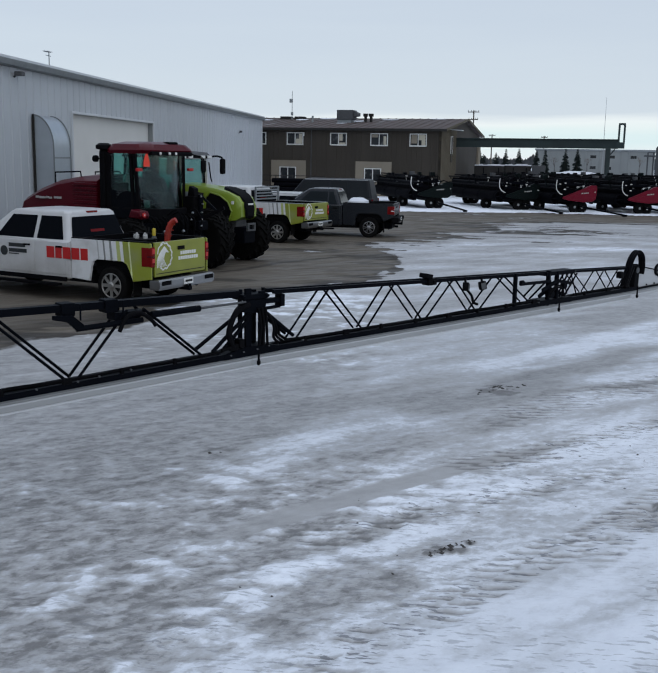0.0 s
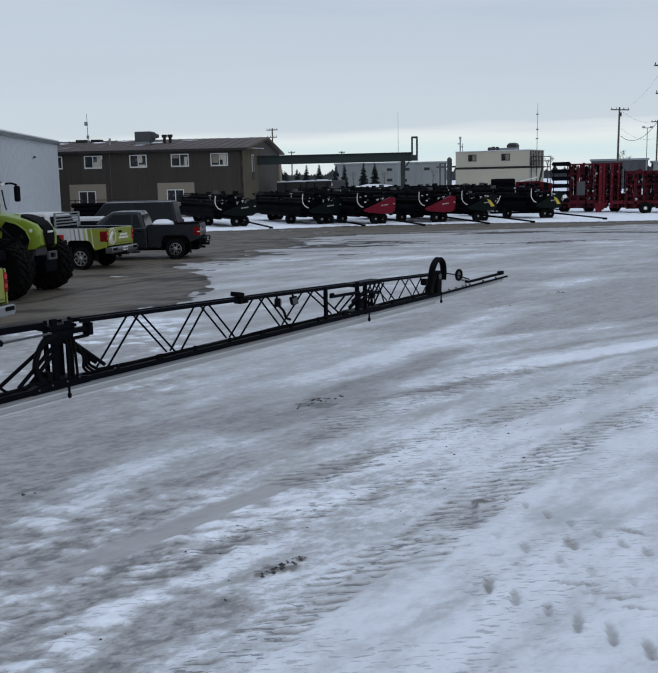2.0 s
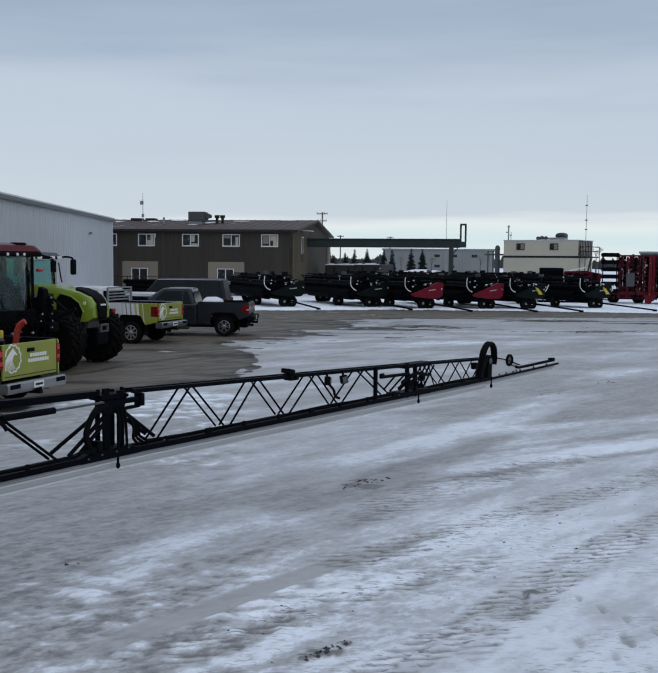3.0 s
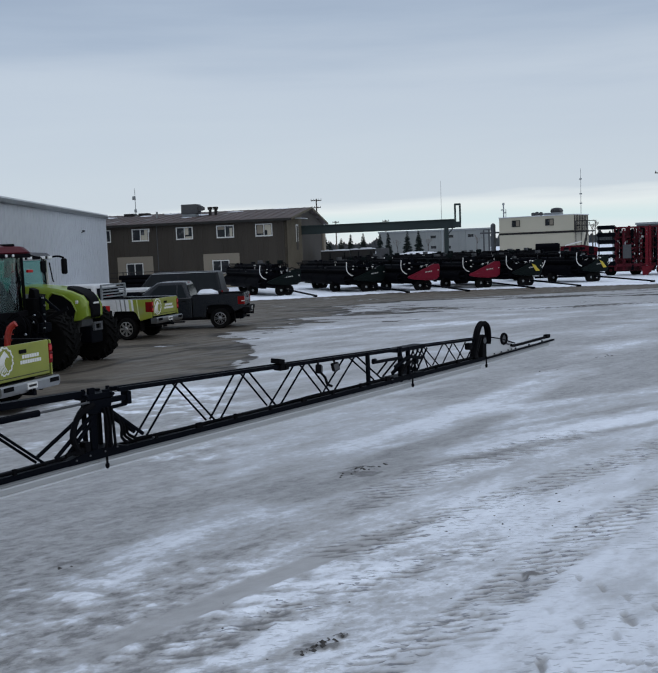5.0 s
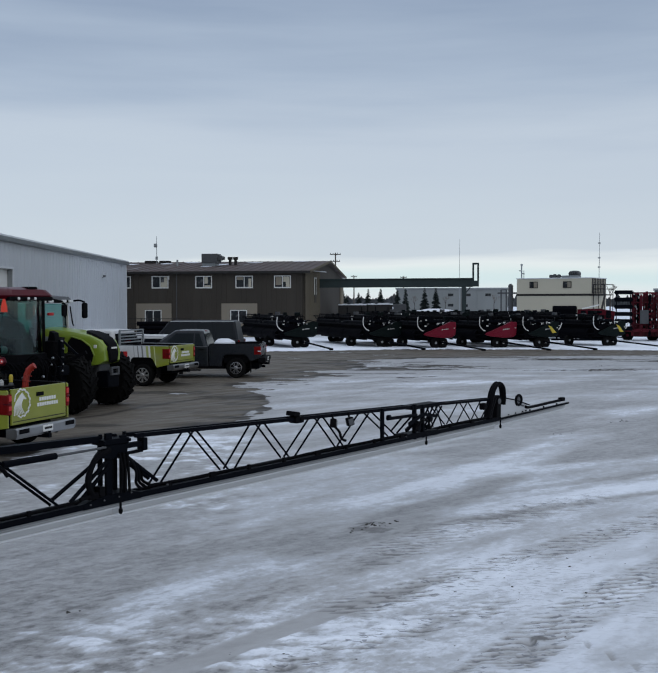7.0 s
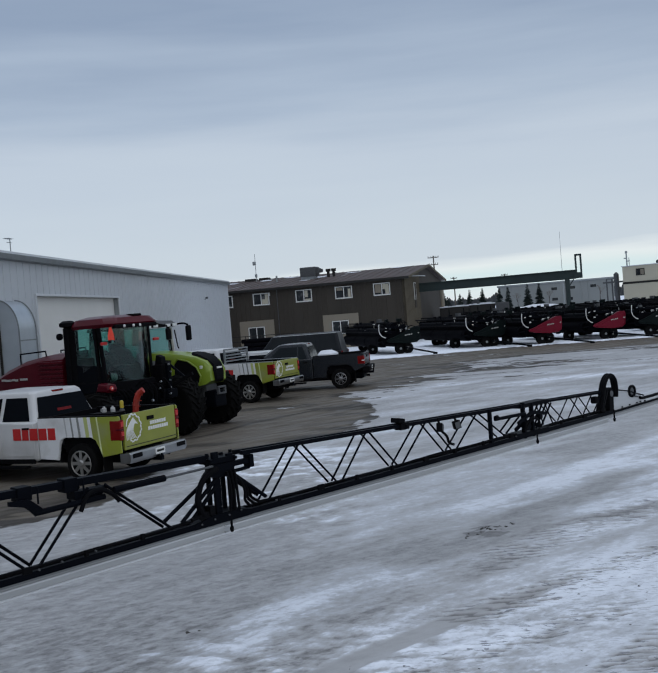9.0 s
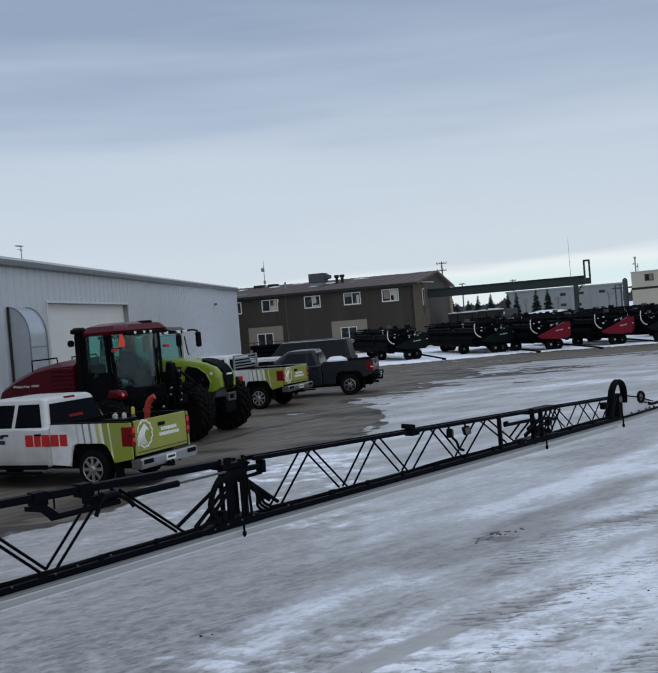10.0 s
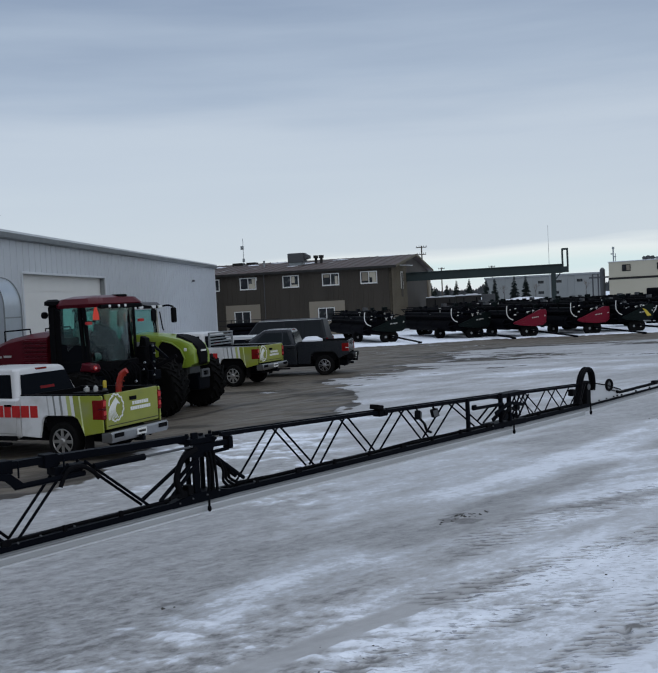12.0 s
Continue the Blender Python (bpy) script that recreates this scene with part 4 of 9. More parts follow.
def white_shop():
    # local x runs along world y, the face looks to world +x
    shop = thing("shop_building", "white ribbed metal workshop with large overhead door", "building", pose(-14.27, 0, 0, 0, 0, 89.2))
    L0, L1, H, D = 6.0, 76.9, 6.06, 24.0
    d0, d1, dz = 37.0, 47.6, 4.64
    b = bm_new()
    pierced(b, L0, L1, 0, H, [(d0, d1, 0, dz)], pitch=0.62, depth=0.024, rib=0.09, thick=0.25)
    part("wall", b, M_WHITE_SIDING, shop, "white ribbed metal siding")
    b = bm_new()
    for x in (L0, L1 - 0.25):
        box(b, x, x + 0.25, 0.25, D, 0, H)
    box(b, L0, L1, D, D + 0.25, 0, H)
    part("wall", b, M_WHITE_SIDING, shop)
    b = bm_new()
    prism(b, [(-0.22, H + 0.02), (D / 2, H + 1.1), (D + 0.4, H + 0.02), (D + 0.4, H + 0.16), (D / 2, H + 1.25), (-0.22, H + 0.16)], "x", L0 - 0.2, L1 + 0.12)
    part("roof", b, M_WHITE_TRIM, shop, "low white metal roof")
    b = bm_new()
    prism(b, [(-0.26, H - 0.12), (-0.05, H - 0.16), (-0.05, H + 0.02), (-0.30, H + 0.06)], "x", L0 - 0.2, L1 + 0.12, 0.012)
    part("gutter", b, M_GALV, shop, "grey eave gutter")
    b = bm_new()
    box(b, L1 - 0.12, L1 + 0.03, -0.06, 0.06, 0, H - 0.14, 0.01)
    part("corner_trim", b, M_WHITE_TRIM, shop)
    # overhead door set back in its opening
    dr = bm_new()
    box(dr, d0, d1, 0.24, 0.32, 0, dz)
    door = part("overhead_door", dr, M_DOOR_PANEL, shop, "closed cream overhead door")
    for i in range(7):
        z0 = i * dz / 7
        b = bm_new()
        box(b, d0 + 0.05, d1 - 0.05, 0.228, 0.239, z0 + 0.004, z0 + dz / 7 - 0.004)
        part("panel", b, M_DOOR_PANEL, door)
    b = bm_new()
    box(b, d0 - 0.12, d0 - 0.002, -0.05, 0.235, 0, dz + 0.1, 0.01)
    box(b, d1 + 0.002, d1 + 0.12, -0.05, 0.235, 0, dz + 0.1, 0.01)
    box(b, d0, d1, -0.05, 0.235, dz + 0.004, dz + 0.1, 0.01)
    part("door_trim", b, M_WHITE_TRIM, shop)
    b = bm_new()
    box(b, d1 - 0.06, d1 - 0.004, 0.01, 0.21, 0, dz)
    part("door_track", b, M_GALV, shop, "dark steel door track")
    # quarter-round duct hood against the wall
    prof = [(0.0, 0.9), (-0.72, 0.9), (-0.72, 3.35)] + [(-0.72 * math.cos(radians(a)), 3.35 + 1.08 * math.sin(radians(a))) for a in range(10, 91, 10)]
    hood = bm_new()
    prism(hood, [(p[0] - 0.035, p[1]) for p in prof], "x", 33.25, 34.8, 0.01)
    hd = part("duct_hood", hood, M_VENT, shop, "pale galvanised quarter-round duct hood")
    for x in (33.20, 34.76):
        b = bm_new()
        ring = [(p[0] * 1.02 - 0.04, p[1] + 0.012) for p in prof[1:]]
        for p, q in zip(ring, ring[1:]):
            beam(b, (x + 0.03, p[0], p[1]), (x + 0.03, q[0], q[1]), 0.05, 0.02, up=(1, 0, 0))
        part("seam", b, M_GALV, hd)
    b = bm_new()
    box(b, 33.19, 33.248, -0.10, -0.034, 0.9, 4.47)
    part("edge_strip", b, M_DARK_TRIM, hd)
    b = bm_new()
    box(b, 33.24, 34.82, -0.775, -0.756, 2.95, 3.0)
    part("seam", b, M_GALV, hd)
    # wall lights
    for x, z, w in ((31.9, 5.70, 0.14), (68.0, 4.8, 0.10)):
        b = bm_new()
        beam(b, (x, -0.03, z - 0.10), (x, -0.16, z), 0.05, 0.05)
        box(b, x - w, x + w, -2.6 * w, -0.10, z - 0.06, z + 0.08, 0.02)
        part("wall_light", b, M_GREY_CAST, shop, "dark grey wall-mounted flood light")
    # aerial on the roof
    b = bm_new()
    rod(b, (35.7, 0.3, H + 0.1), (35.7, 0.3, H + 0.78), 0.02)
    for z, w in ((0.74, 0.45), (0.60, 0.3)):
        rod(b, (35.7 - w, 0.3, H + z), (35.7 + 0.15, 0.3, H + z), 0.012, 6)
    for k in range(5):
        rod(b, (35.35 + k * 0.1, 0.18, H + 0.74), (35.35 + k * 0.1, 0.42, H + 0.74), 0.008, 5)
    part("aerial", b, M_GALV, shop, "thin television aerial")
    return shop


def brown_offices():
    off = thing("office_building", "two-storey dark brown metal-clad office building", "building", pose(1.0, 79.0, 0, 0, 0, -10))
    L, D, H, R = 46.0, 24.0, 5.42, 6.62
    ups = [(-s, -e) for s, e in ((16.35, 14.83), (13.01, 11.57), (9.25, 7.84), (5.84, 4.39), (2.60, 1.20))] + [(-21.0, -19.5), (-25.0, -23.5)]
    lows = [(-13.63, -12.18), (-6.31, -4.88), (-20.9, -19.4)]
    holes = [(a, b, 4.14, 5.14) for a, b in ups] + [(a, b, 1.25, 2.32) for a, b in lows]
    b = bm_new()
    box(b, -L, 0, 0.21, 0.30, 0, H)
    front = part("wall", b, M_BROWN_SIDING, off, "dark brown ribbed siding")

    def clad(bm):
        part("siding_panel", bm, M_BROWN_SIDING, front)
        return bm_new()

    pierced(bm_new(), -L, 0, 0, H, holes, emit=clad, pitch=0.42, depth=0.05, rib=0.10, thick=0.2).free()
    for a, c in ups:
        win = sliding_window(off, a, c, 4.14, 5.14, 0.0, w=0.07)
        xm = (a + c) / 2
        shades = {0: ((0.06, 0.30, 4.22, 4.66),), 1: ((0.06, 0.60, 4.22, 4.62), (0.34, 0.60, 4.62, 5.04)), 2: ((0.06, 0.34, 4.50, 5.04), (0.06, 0.58, 4.22, 4.36)), 3: ((-0.60, -0.10, 4.80, 5.04), (0.36, 0.58, 4.22, 4.90)),
                  4: ((0.06, 0.58, 4.62, 5.04), (-0.56, -0.08, 4.36, 5.04), (0.28, 0.58, 4.22, 4.62))}.get(ups.index((a, c)), ())
        for x0, x1, z0, z1 in shades:
            bl = bm_new()
            box(bl, xm + x0, xm + x1, 0.010, 0.017, z0, z1)
            part("blind", bl, M_TAN if x0 < 0 else M_CREAM, win, "pale drawn blind")
    for a, c in lows:
        sliding_window(off, a, c, 1.25, 2.32, 0.0, w=0.07)
        b = bm_new()
        for q in ((a - 0.73, a - 0.02, 0.1, 2.86), (c + 0.02, c + 0.87, 0.1, 2.86), (a - 0.02, c + 0.02, 2.34, 2.86), (a - 0.02, c + 0.02, 0.1, 1.18)):
            box(b, q[0], q[1], -0.062, -0.053, q[2], q[3], 0.003)
        part("wall_panel", b, M_TAN, off, "tan panel around a lower window")
    # end wall with the gable, tan towards the corner
    b = bm_new()
    prism(b, [(0, 0), (8.2, 0), (8.2, H + 8.2 / 12 * (R - H)), (0, H)], "x", -0.2, 0.004)
    ew = part("end_wall", b, M_KHAKI, off, "khaki gable wall")
    for k in range(14):
        b = bm_new()
        box(b, 0.005, 0.03, 0.2 + k * 0.58, 0.28 + k * 0.58, 0, H + 0.02 + k * 0.055)
        part("rib", b, M_KHAKI, ew)
    b = bm_new()
    prism(b, [(8.2, 0), (D, 0), (D, H), (12, R), (8.2, H + 8.2 / 12 * (R - H))], "x", -0.2, 0.0)
    part("end_wall", b, M_BROWN_SIDING, off)
    b = bm_new()
    box(b, -L, 0, D - 0.2, D, 0, H)
    box(b, -L, -L + 0.2, 0.2, D - 0.2, 0, H)
    part("wall", b, M_BROWN_SIDING, off)
    # roof: two slopes with standing seams
    b = bm_new()
    prism(b, [(-0.35, H - 0.02), (12, R + 0.05), (D + 0.35, H - 0.02), (D + 0.35, H + 0.10), (12, R + 0.17), (-0.35, H + 0.10)], "x", -L - 0.3, 0.45)
    roof = part("roof", b, M_ROOF, off, "weathered rust-brown metal roof with snow patches")
    b = bm_new()
    k = -L
    while k < 0.4:
        beam(b, (k, -0.34, H + 0.115), (k, 12, R + 0.185), 0.04, 0.04)
        k += 0.75
    part("seam", b, M_ROOF, roof)
    b = bm_new()
    box(b, -L - 0.3, 0.45, -0.42, -0.352, H - 0.10, H + 0.10, 0.01)
    part("gutter", b, M_DARK_TRIM, off, "dark brown gutter")
    b = bm_new()
    beam(b, (0.46, -0.35, H + 0.04), (0.46, 12, R + 0.11), 0.05, 0.2)
    beam(b, (0.46, 12, R + 0.11), (0.46, D + 0.35, H + 0.04), 0.05, 0.2)
    part("fascia", b, M_KHAKI, off, "brown verge trim")
    b = bm_new()
    rod(b, (-10.85, -0.10, 0.2), (-10.85, -0.10, H - 0.1), 0.032)
    part("downpipe", b, M_GREY_CAST, off, "grey downpipe")
    b = bm_new()
    box(b, -11.55, -11.47, -0.16, -0.03, 4.85, 5.15, 0.02)
    part("wall_light", b, M_FRAME, off)
    # end-wall details: door frame, conduit, awning
    b = bm_new()
    for y in (4.7, 5.6):
        box(b, 0.005, 0.06, y, y + 0.07, 3.6, 5.0)
    box(b, 0.005, 0.06, 4.7, 5.67, 5.0, 5.08)
    part("door_frame", b, M_FRAME, off, "white upper door frame")
    b = bm_new()
    box(b, 0.006, 0.05, 4.78, 5.59, 2.9, 4.99)
    part("door", b, M_BROWN_SIDING, off)
    b = bm_new()
    beam(b, (0.0, 4.6, 5.62), (1.0, 4.6, 5.55), 1.4, 0.06)
    part("awning", b, M_WHITE_TRIM, off, "small pale awning")
    b = bm_new()
    rod(b, (0.06, 22.6, 0.2), (0.06, 22.6, 5.1), 0.28, 10)
    part("downpipe", b, M_TAN, off, "tan vertical duct")
    # thin snow left on the roof
    rs = random.Random(12)
    slope = (R + 0.05 - H + 0.02) / 12.35
    for cx, cy, w, d in ((-8.9, 7.2, 1.5, 2.6), (-9.6, 4.6, 1.0, 0.7), (-6.4, 9.6, 1.6, 1.0), (-12.4, 10.4, 1.8, 1.2), (-2.2, 11.0, 1.8, 0.8), (-14.6, 9.0, 1.4, 1.6), (-17.8, 8.2, 1.4, 1.8)):
        b = bm_new()
        ring = []
        for k in range(14):
            a = 2 * math.pi * k / 14
            q = 0.5 * rs.uniform(0.55, 1.1)
            x, y = cx + w * q * math.cos(a), min(11.8, cy + d * q * math.sin(a))
            ring.append((x, y, H + 0.125 + slope * (y + 0.35)))
        plate(b, ring, 0.03, (0, 0, 1))
        part("roof_snow", b, M_SNOW, roof, "thin patch of old snow")
    # roof fittings
    b = bm_new()
    box(b, -10.2, -9.0, 5.6, 6.8, 6.0, 6.42, 0.02)
    unit = part("roof_unit", b, M_GALV, off, "grey rooftop air handler on a kerb")
    b = bm_new()
    box(b, -10.25, -8.8, 5.5, 6.9, 6.42, 7.25, 0.04)
    part("housing", b, M_GREY_CAST, unit)
    b = bm_new()
    prism(b, [(-8.8, 7.2), (-8.4, 7.0), (-8.4, 6.75), (-8.8, 6.65)], "y", 5.7, 6.7)
    part("hood", b, M_GREY_CAST, unit)
    for s in (8.0, 7.5):
        b = bm_new()
        rod(b, (-s, 7, 5.95), (-s, 7, 6.75), 0.13, 12)
        rod(b, (-s, 7, 6.75), (-s, 7, 7.0), 0.22, 12, 0.24)
        part("vent_stack", b, M_DARK_TRIM, off, "dark roof vent stack")
    for s, h in ((12.6, 6.75), (18.6, 6.6), (20.4, 6.6)):
        b = bm_new()
        rod(b, (-s, 6, 5.9), (-s, 6, h), 0.09, 8)
        part("vent_stack", b, M_GALV, off)
    for a, c in ((-17.0, -16.0), (-15.6, -14.7)):
        b = bm_new()
        box(b, a, c, 10, 11, 6.45, 6.85, 0.03)
        part("roof_hatch", b, M_DARK_TRIM, off)
    b = bm_new()
    rod(b, (-15.5, 9, 6.3), (-15.5, 9, 9.1), 0.04, 8, 0.02)
    box(b, -15.75, -15.45, 8.9, 9.1, 8.05, 8.4, 0.05)
    box(b, -15.6, -15.4, 8.9, 9.1, 6.9, 7.2, 0.03)
    part("antenna_mast", b, M_GALV, off, "thin antenna mast with small box")
    return off


def porch_rail():
    r = thing("porch_railing", "dark porch railing in front of the offices", "railing", pose(1.0, 79.0, 0, 0, 0, -10))
    for i in range(7):
        b = bm_new()
        box(b, -17.5 + i * 1.4, -17.44 + i * 1.4, -2.03, -1.97, 0, 1.68)
        part("post", b, M_DARK_TRIM, r)
    for z in (1.62, 1.2, 0.8):
        b = bm_new()
        beam(b, (-17.5, -2, z), (-9.1, -2, z), 0.05, 0.06)
        part("rail", b, M_DARK_TRIM, r)


def gantry_crane():
    g = thing("gantry_beam", "grey-green steel runway beam on a post", "gantry", pose(0, 0, 0))
    p, q = Vector((2.25, 86.74, 4.62)), Vector((15.5, 83.0, 4.62))
    b = bm_new()
    beam(b, p, q, 0.06, 0.78)
    for s in (-0.36, 0.36):
        beam(b, p + Vector((0, 0, s)), q + Vector((0, 0, s)), 0.34, 0.06)
    part("beam", b, M_GANTRY, g)
    d = (q - p).normalized()
    c = q - d * 0.75
    b = bm_new()
    box(b, c.x - 0.18, c.x + 0.18, c.y - 0.18, c.y + 0.18, 0, 4.23, 0.02)
    part("post", b, M_GANTRY, g)
    b = bm_new()
    beam(b, c + Vector((0.1, 0, -1.0)), c + d * 0.55 + Vector((0, 0, -0.42)), 0.09, 0.09)
    part("brace", b, M_GANTRY, g)
    e = q + d * 0.05
    b = bm_new()
    for k in (0.0, 0.42):
        beam(b, e + d * k + Vector((0, 0, 0.1)), e + d * k + Vector((0, 0, 1.65)), 0.14, 0.14, up=(0, 1, 0))
    beam(b, e - d * 0.05 + Vector((0, 0, 1.62)), e + d * 0.48 + Vector((0, 0, 1.62)), 0.16, 0.16)
    beam(b, e - d * 0.2 + Vector((0, 0, -0.1)), e + d * 0.48 + Vector((0, 0, -0.1)), 0.3, 0.5)
    part("end_bracket", b, M_GANTRY, g, "grey-green upright end bracket")


def cream_site_office():
    o = thing("site_office", "cream stacked two-level portable office with outside stair", "building", pose(23.9, 102.5, 0, 0, 0, -35))
    W = 8.1
    b = bm_new()
    box(b, 0, W, 0, 5.0, 0.3, 3.52, 0.03)
    part("lower_unit", b, M_CREAM, o)
    b = bm_new()
    box(b, 0, W, 0, 5.0, 3.72, 5.32, 0.03)
    part("upper_unit", b, M_CREAM, o)
    b = bm_new()
    box(b, -0.03, W + 0.03, -0.03, 5.03, 3.52, 3.72)
    part("joint_band", b, M_DARK_TRIM, o, "dark band between the levels")
    b = bm_new()
    for k in range(6):
        box(b, 0.4 + k * 1.35, 0.6 + k * 1.35, 0.2, 3.2, 0, 0.3)
    part("skid", b, M_DARK_TRIM, o)
    b = bm_new()
    box(b, -0.06, W + 0.06, -0.06, 5.06, 5.32, 5.40, 0.01)
    part("roof", b, M_WHITE_TRIM, o)
    for x in (1.45, 5.1):
        wn_ = bm_new()
        for q in ((x, x + 0.9, 4.95, 5.02), (x, x + 0.9, 4.33, 4.40), (x, x + 0.06, 4.40, 4.95), (x + 0.84, x + 0.9, 4.40, 4.95)):
            box(wn_, q[0], q[1], -0.05, 0.0, q[2], q[3])
        win = part("window", wn_, M_DARK_TRIM, o)
        for a, c, mat in ((x + 0.06, x + 0.43, M_PANE), (x + 0.47, x + 0.84, M_TAN)):
            b = bm_new()
            box(b, a, c, -0.03, -0.006, 4.40, 4.95)
            part("pane", b, mat, win)
        b = bm_new()
        box(b, x + 0.43, x + 0.47, -0.05, -0.006, 4.40, 4.95)
        part("mullion", b, M_DARK_TRIM, win)
    b = bm_new()
    for k in range(9):
        box(b, W + 0.004, W + 0.05, 0.1 + k * 0.54, 0.34 + k * 0.54, 3.75, 5.3)
    part("end_louvre", b, M_DARK_TRIM, o, "dark slatted end wall")
    # stair and landing at the end
    b = bm_new()
    box(b, W + 0.06, W + 1.3, 0.2, 3.2, 3.55, 3.66)
    part("landing", b, M_DARK_TRIM, o)
    for x, y in ((W + 0.1, 0.2), (W + 1.25, 0.2), (W + 1.25, 3.1), (W + 0.65, 0.2)):
        b = bm_new()
        box(b, x, x + 0.06, y, y + 0.06, 0, 4.7)
        part("stair_post", b, M_DARK_TRIM, o)
    b = bm_new()
    for z in (4.2, 4.66):
        beam(b, (W + 0.1, 0.23, z), (W + 1.3, 0.23, z), 0.08, 0.08)
        beam(b, (W + 1.28, 0.2, z), (W + 1.28, 3.2, z), 0.08, 0.08)
    beam(b, (W + 1.3, 0.3, 3.6), (W + 1.6, -3.0, 0.3), 0.2, 0.08)
    part("stair", b, M_DARK_TRIM, o, "dark outside stair with railings")
    # rooftop plant
    b = bm_new()
    box(b, 4.6, 6.3, 1.0, 2.2, 5.40, 5.66, 0.05)
    u = part("roof_unit", b, M_GALV, o, "grey rooftop ventilation unit")
    b = bm_new()
    loft(b, [round_rect(5.25, 6.35, 1.2, 2.0, 0.15, 5.66), round_rect(5.20, 6.40, 1.15, 2.05, 0.2, 5.85), round_rect(5.30, 6.30, 1.2, 2.0, 0.25, 6.08), round_rect(5.55, 6.05, 1.35, 1.85, 0.2, 6.16)])
    part("housing", b, M_GREY_CAST, u)
    b = bm_new()
    for k in range(5):
        box(b, 5.36 + k * 0.2, 5.42 + k * 0.2, 1.12, 1.17, 5.72, 5.98, 0.01)
    part("grille", b, M_DARK_TRIM, u)
    b = bm_new()
    for x, z in ((3.35, 5.58), (3.75, 5.64), (4.2, 5.60)):
        lathe(b, [(0.03, -0.12), (0.20, -0.12), (0.20, 0.12), (0.03, 0.12)], (x, 1.3, z), "y", 14)
    part("pulley", b, M_GREY_CAST, u)
    b = bm_new()
    rod(b, (3.3, 1.5, 5.52), (4.7, 1.5, 5.56), 0.09, 10)
    part("duct", b, M_GALV, u)
    b = bm_new()
    rod(b, (0.6, 0.5, 5.4), (0.6, 0.5, 6.25), 0.035)
    box(b, 0.45, 0.66, 0.45, 0.55, 5.85, 5.95)
    part("vent_pipe", b, M_GALV, o)
    b = bm_new()
    rod(b, (6.8, 6.6, 0.0), (6.85, 6.6, 10.4), 0.05, 8, 0.02)
    for z in (6.6, 7.6, 9.2):
        box(b, 6.7, 6.95, 6.53, 6.67, z, z + 0.12)
    part("antenna_mast", b, M_GALV, o, "thin lattice antenna mast")
    b = bm_new()
    for k in range(2):
        rod(b, (-2.2 + k * 0.6, 1.0, 0), (-2.2 + k * 0.6, 1.0, 4.2), 0.08)
    box(b, -2.5, -0.5, 0.7, 1.3, 3.75, 3.92)
    beam(b, (-2.2, 1.0, 4.2), (-1.1, 1.0, 4.2), 0.07, 0.07)
    rod(b, (-1.1, 1.0, 0.0), (-1.1, 1.0, 4.65), 0.27, 12)
    rod(b, (-1.1, 1.0, 4.65), (-1.1, 1.0, 4.85), 0.27, 12, 0.10)
    part("filter_stack", b, M_GREY_CAST, o, "grey filter stack on a frame")


def far_shed(name, label, x0, y0, turn, w, d, h, mat, wins=()):
    s = thing(name, label, "building", pose(x0, y0, 0, 0, 0, turn))
    b = bm_new()
    pierced(b, 0, w, 0, h, [(a, a + 1.0, z, z + 0.5) for a, z in wins], pitch=1.2, depth=0.06, rib=0.2, thick=0.3)
    box(b, 0, 0.3, 0.3, d, 0, h)
    box(b, w - 0.3, w, 0.3, d, 0, h)
    box(b, 0, w, d, d + 0.3, 0, h)
    part("wall", b, mat, s)
    b = bm_new()
    box(b, -0.2, w + 0.2, -0.2, d + 0.4, h, h + 0.3, 0.05)
    part("roof", b, M_GALV, s)
    for a, z in wins:
        b = bm_new()
        box(b, a, a + 1.0, 0.1, 0.16, z, z + 0.5)
        part("window", b, M_PANE, s, "dark small window")


white_shop()
brown_offices()
porch_rail()
gantry_crane()
cream_site_office()
far_shed("warehouse", "long pale grey warehouse with small dark windows", 18.8, 175.4, -9.5, 20.0, 18, 5.0, M_FAR_WHITE, [(9.3, 3.75), (12.4, 3.75), (16.0, 3.75), (9.3, 1.9), (11.9, 1.8)])
far_shed("storage_shed", "low grey shed behind the red implements", 56.5, 149, -21, 8.5, 8, 4.55, M_GREY_CAST, [])
far_shed("storage_shed", "low pale shed beside another far shed", 64.5, 144, -21, 5, 6, 4.1, M_FAR_WHITE, [])


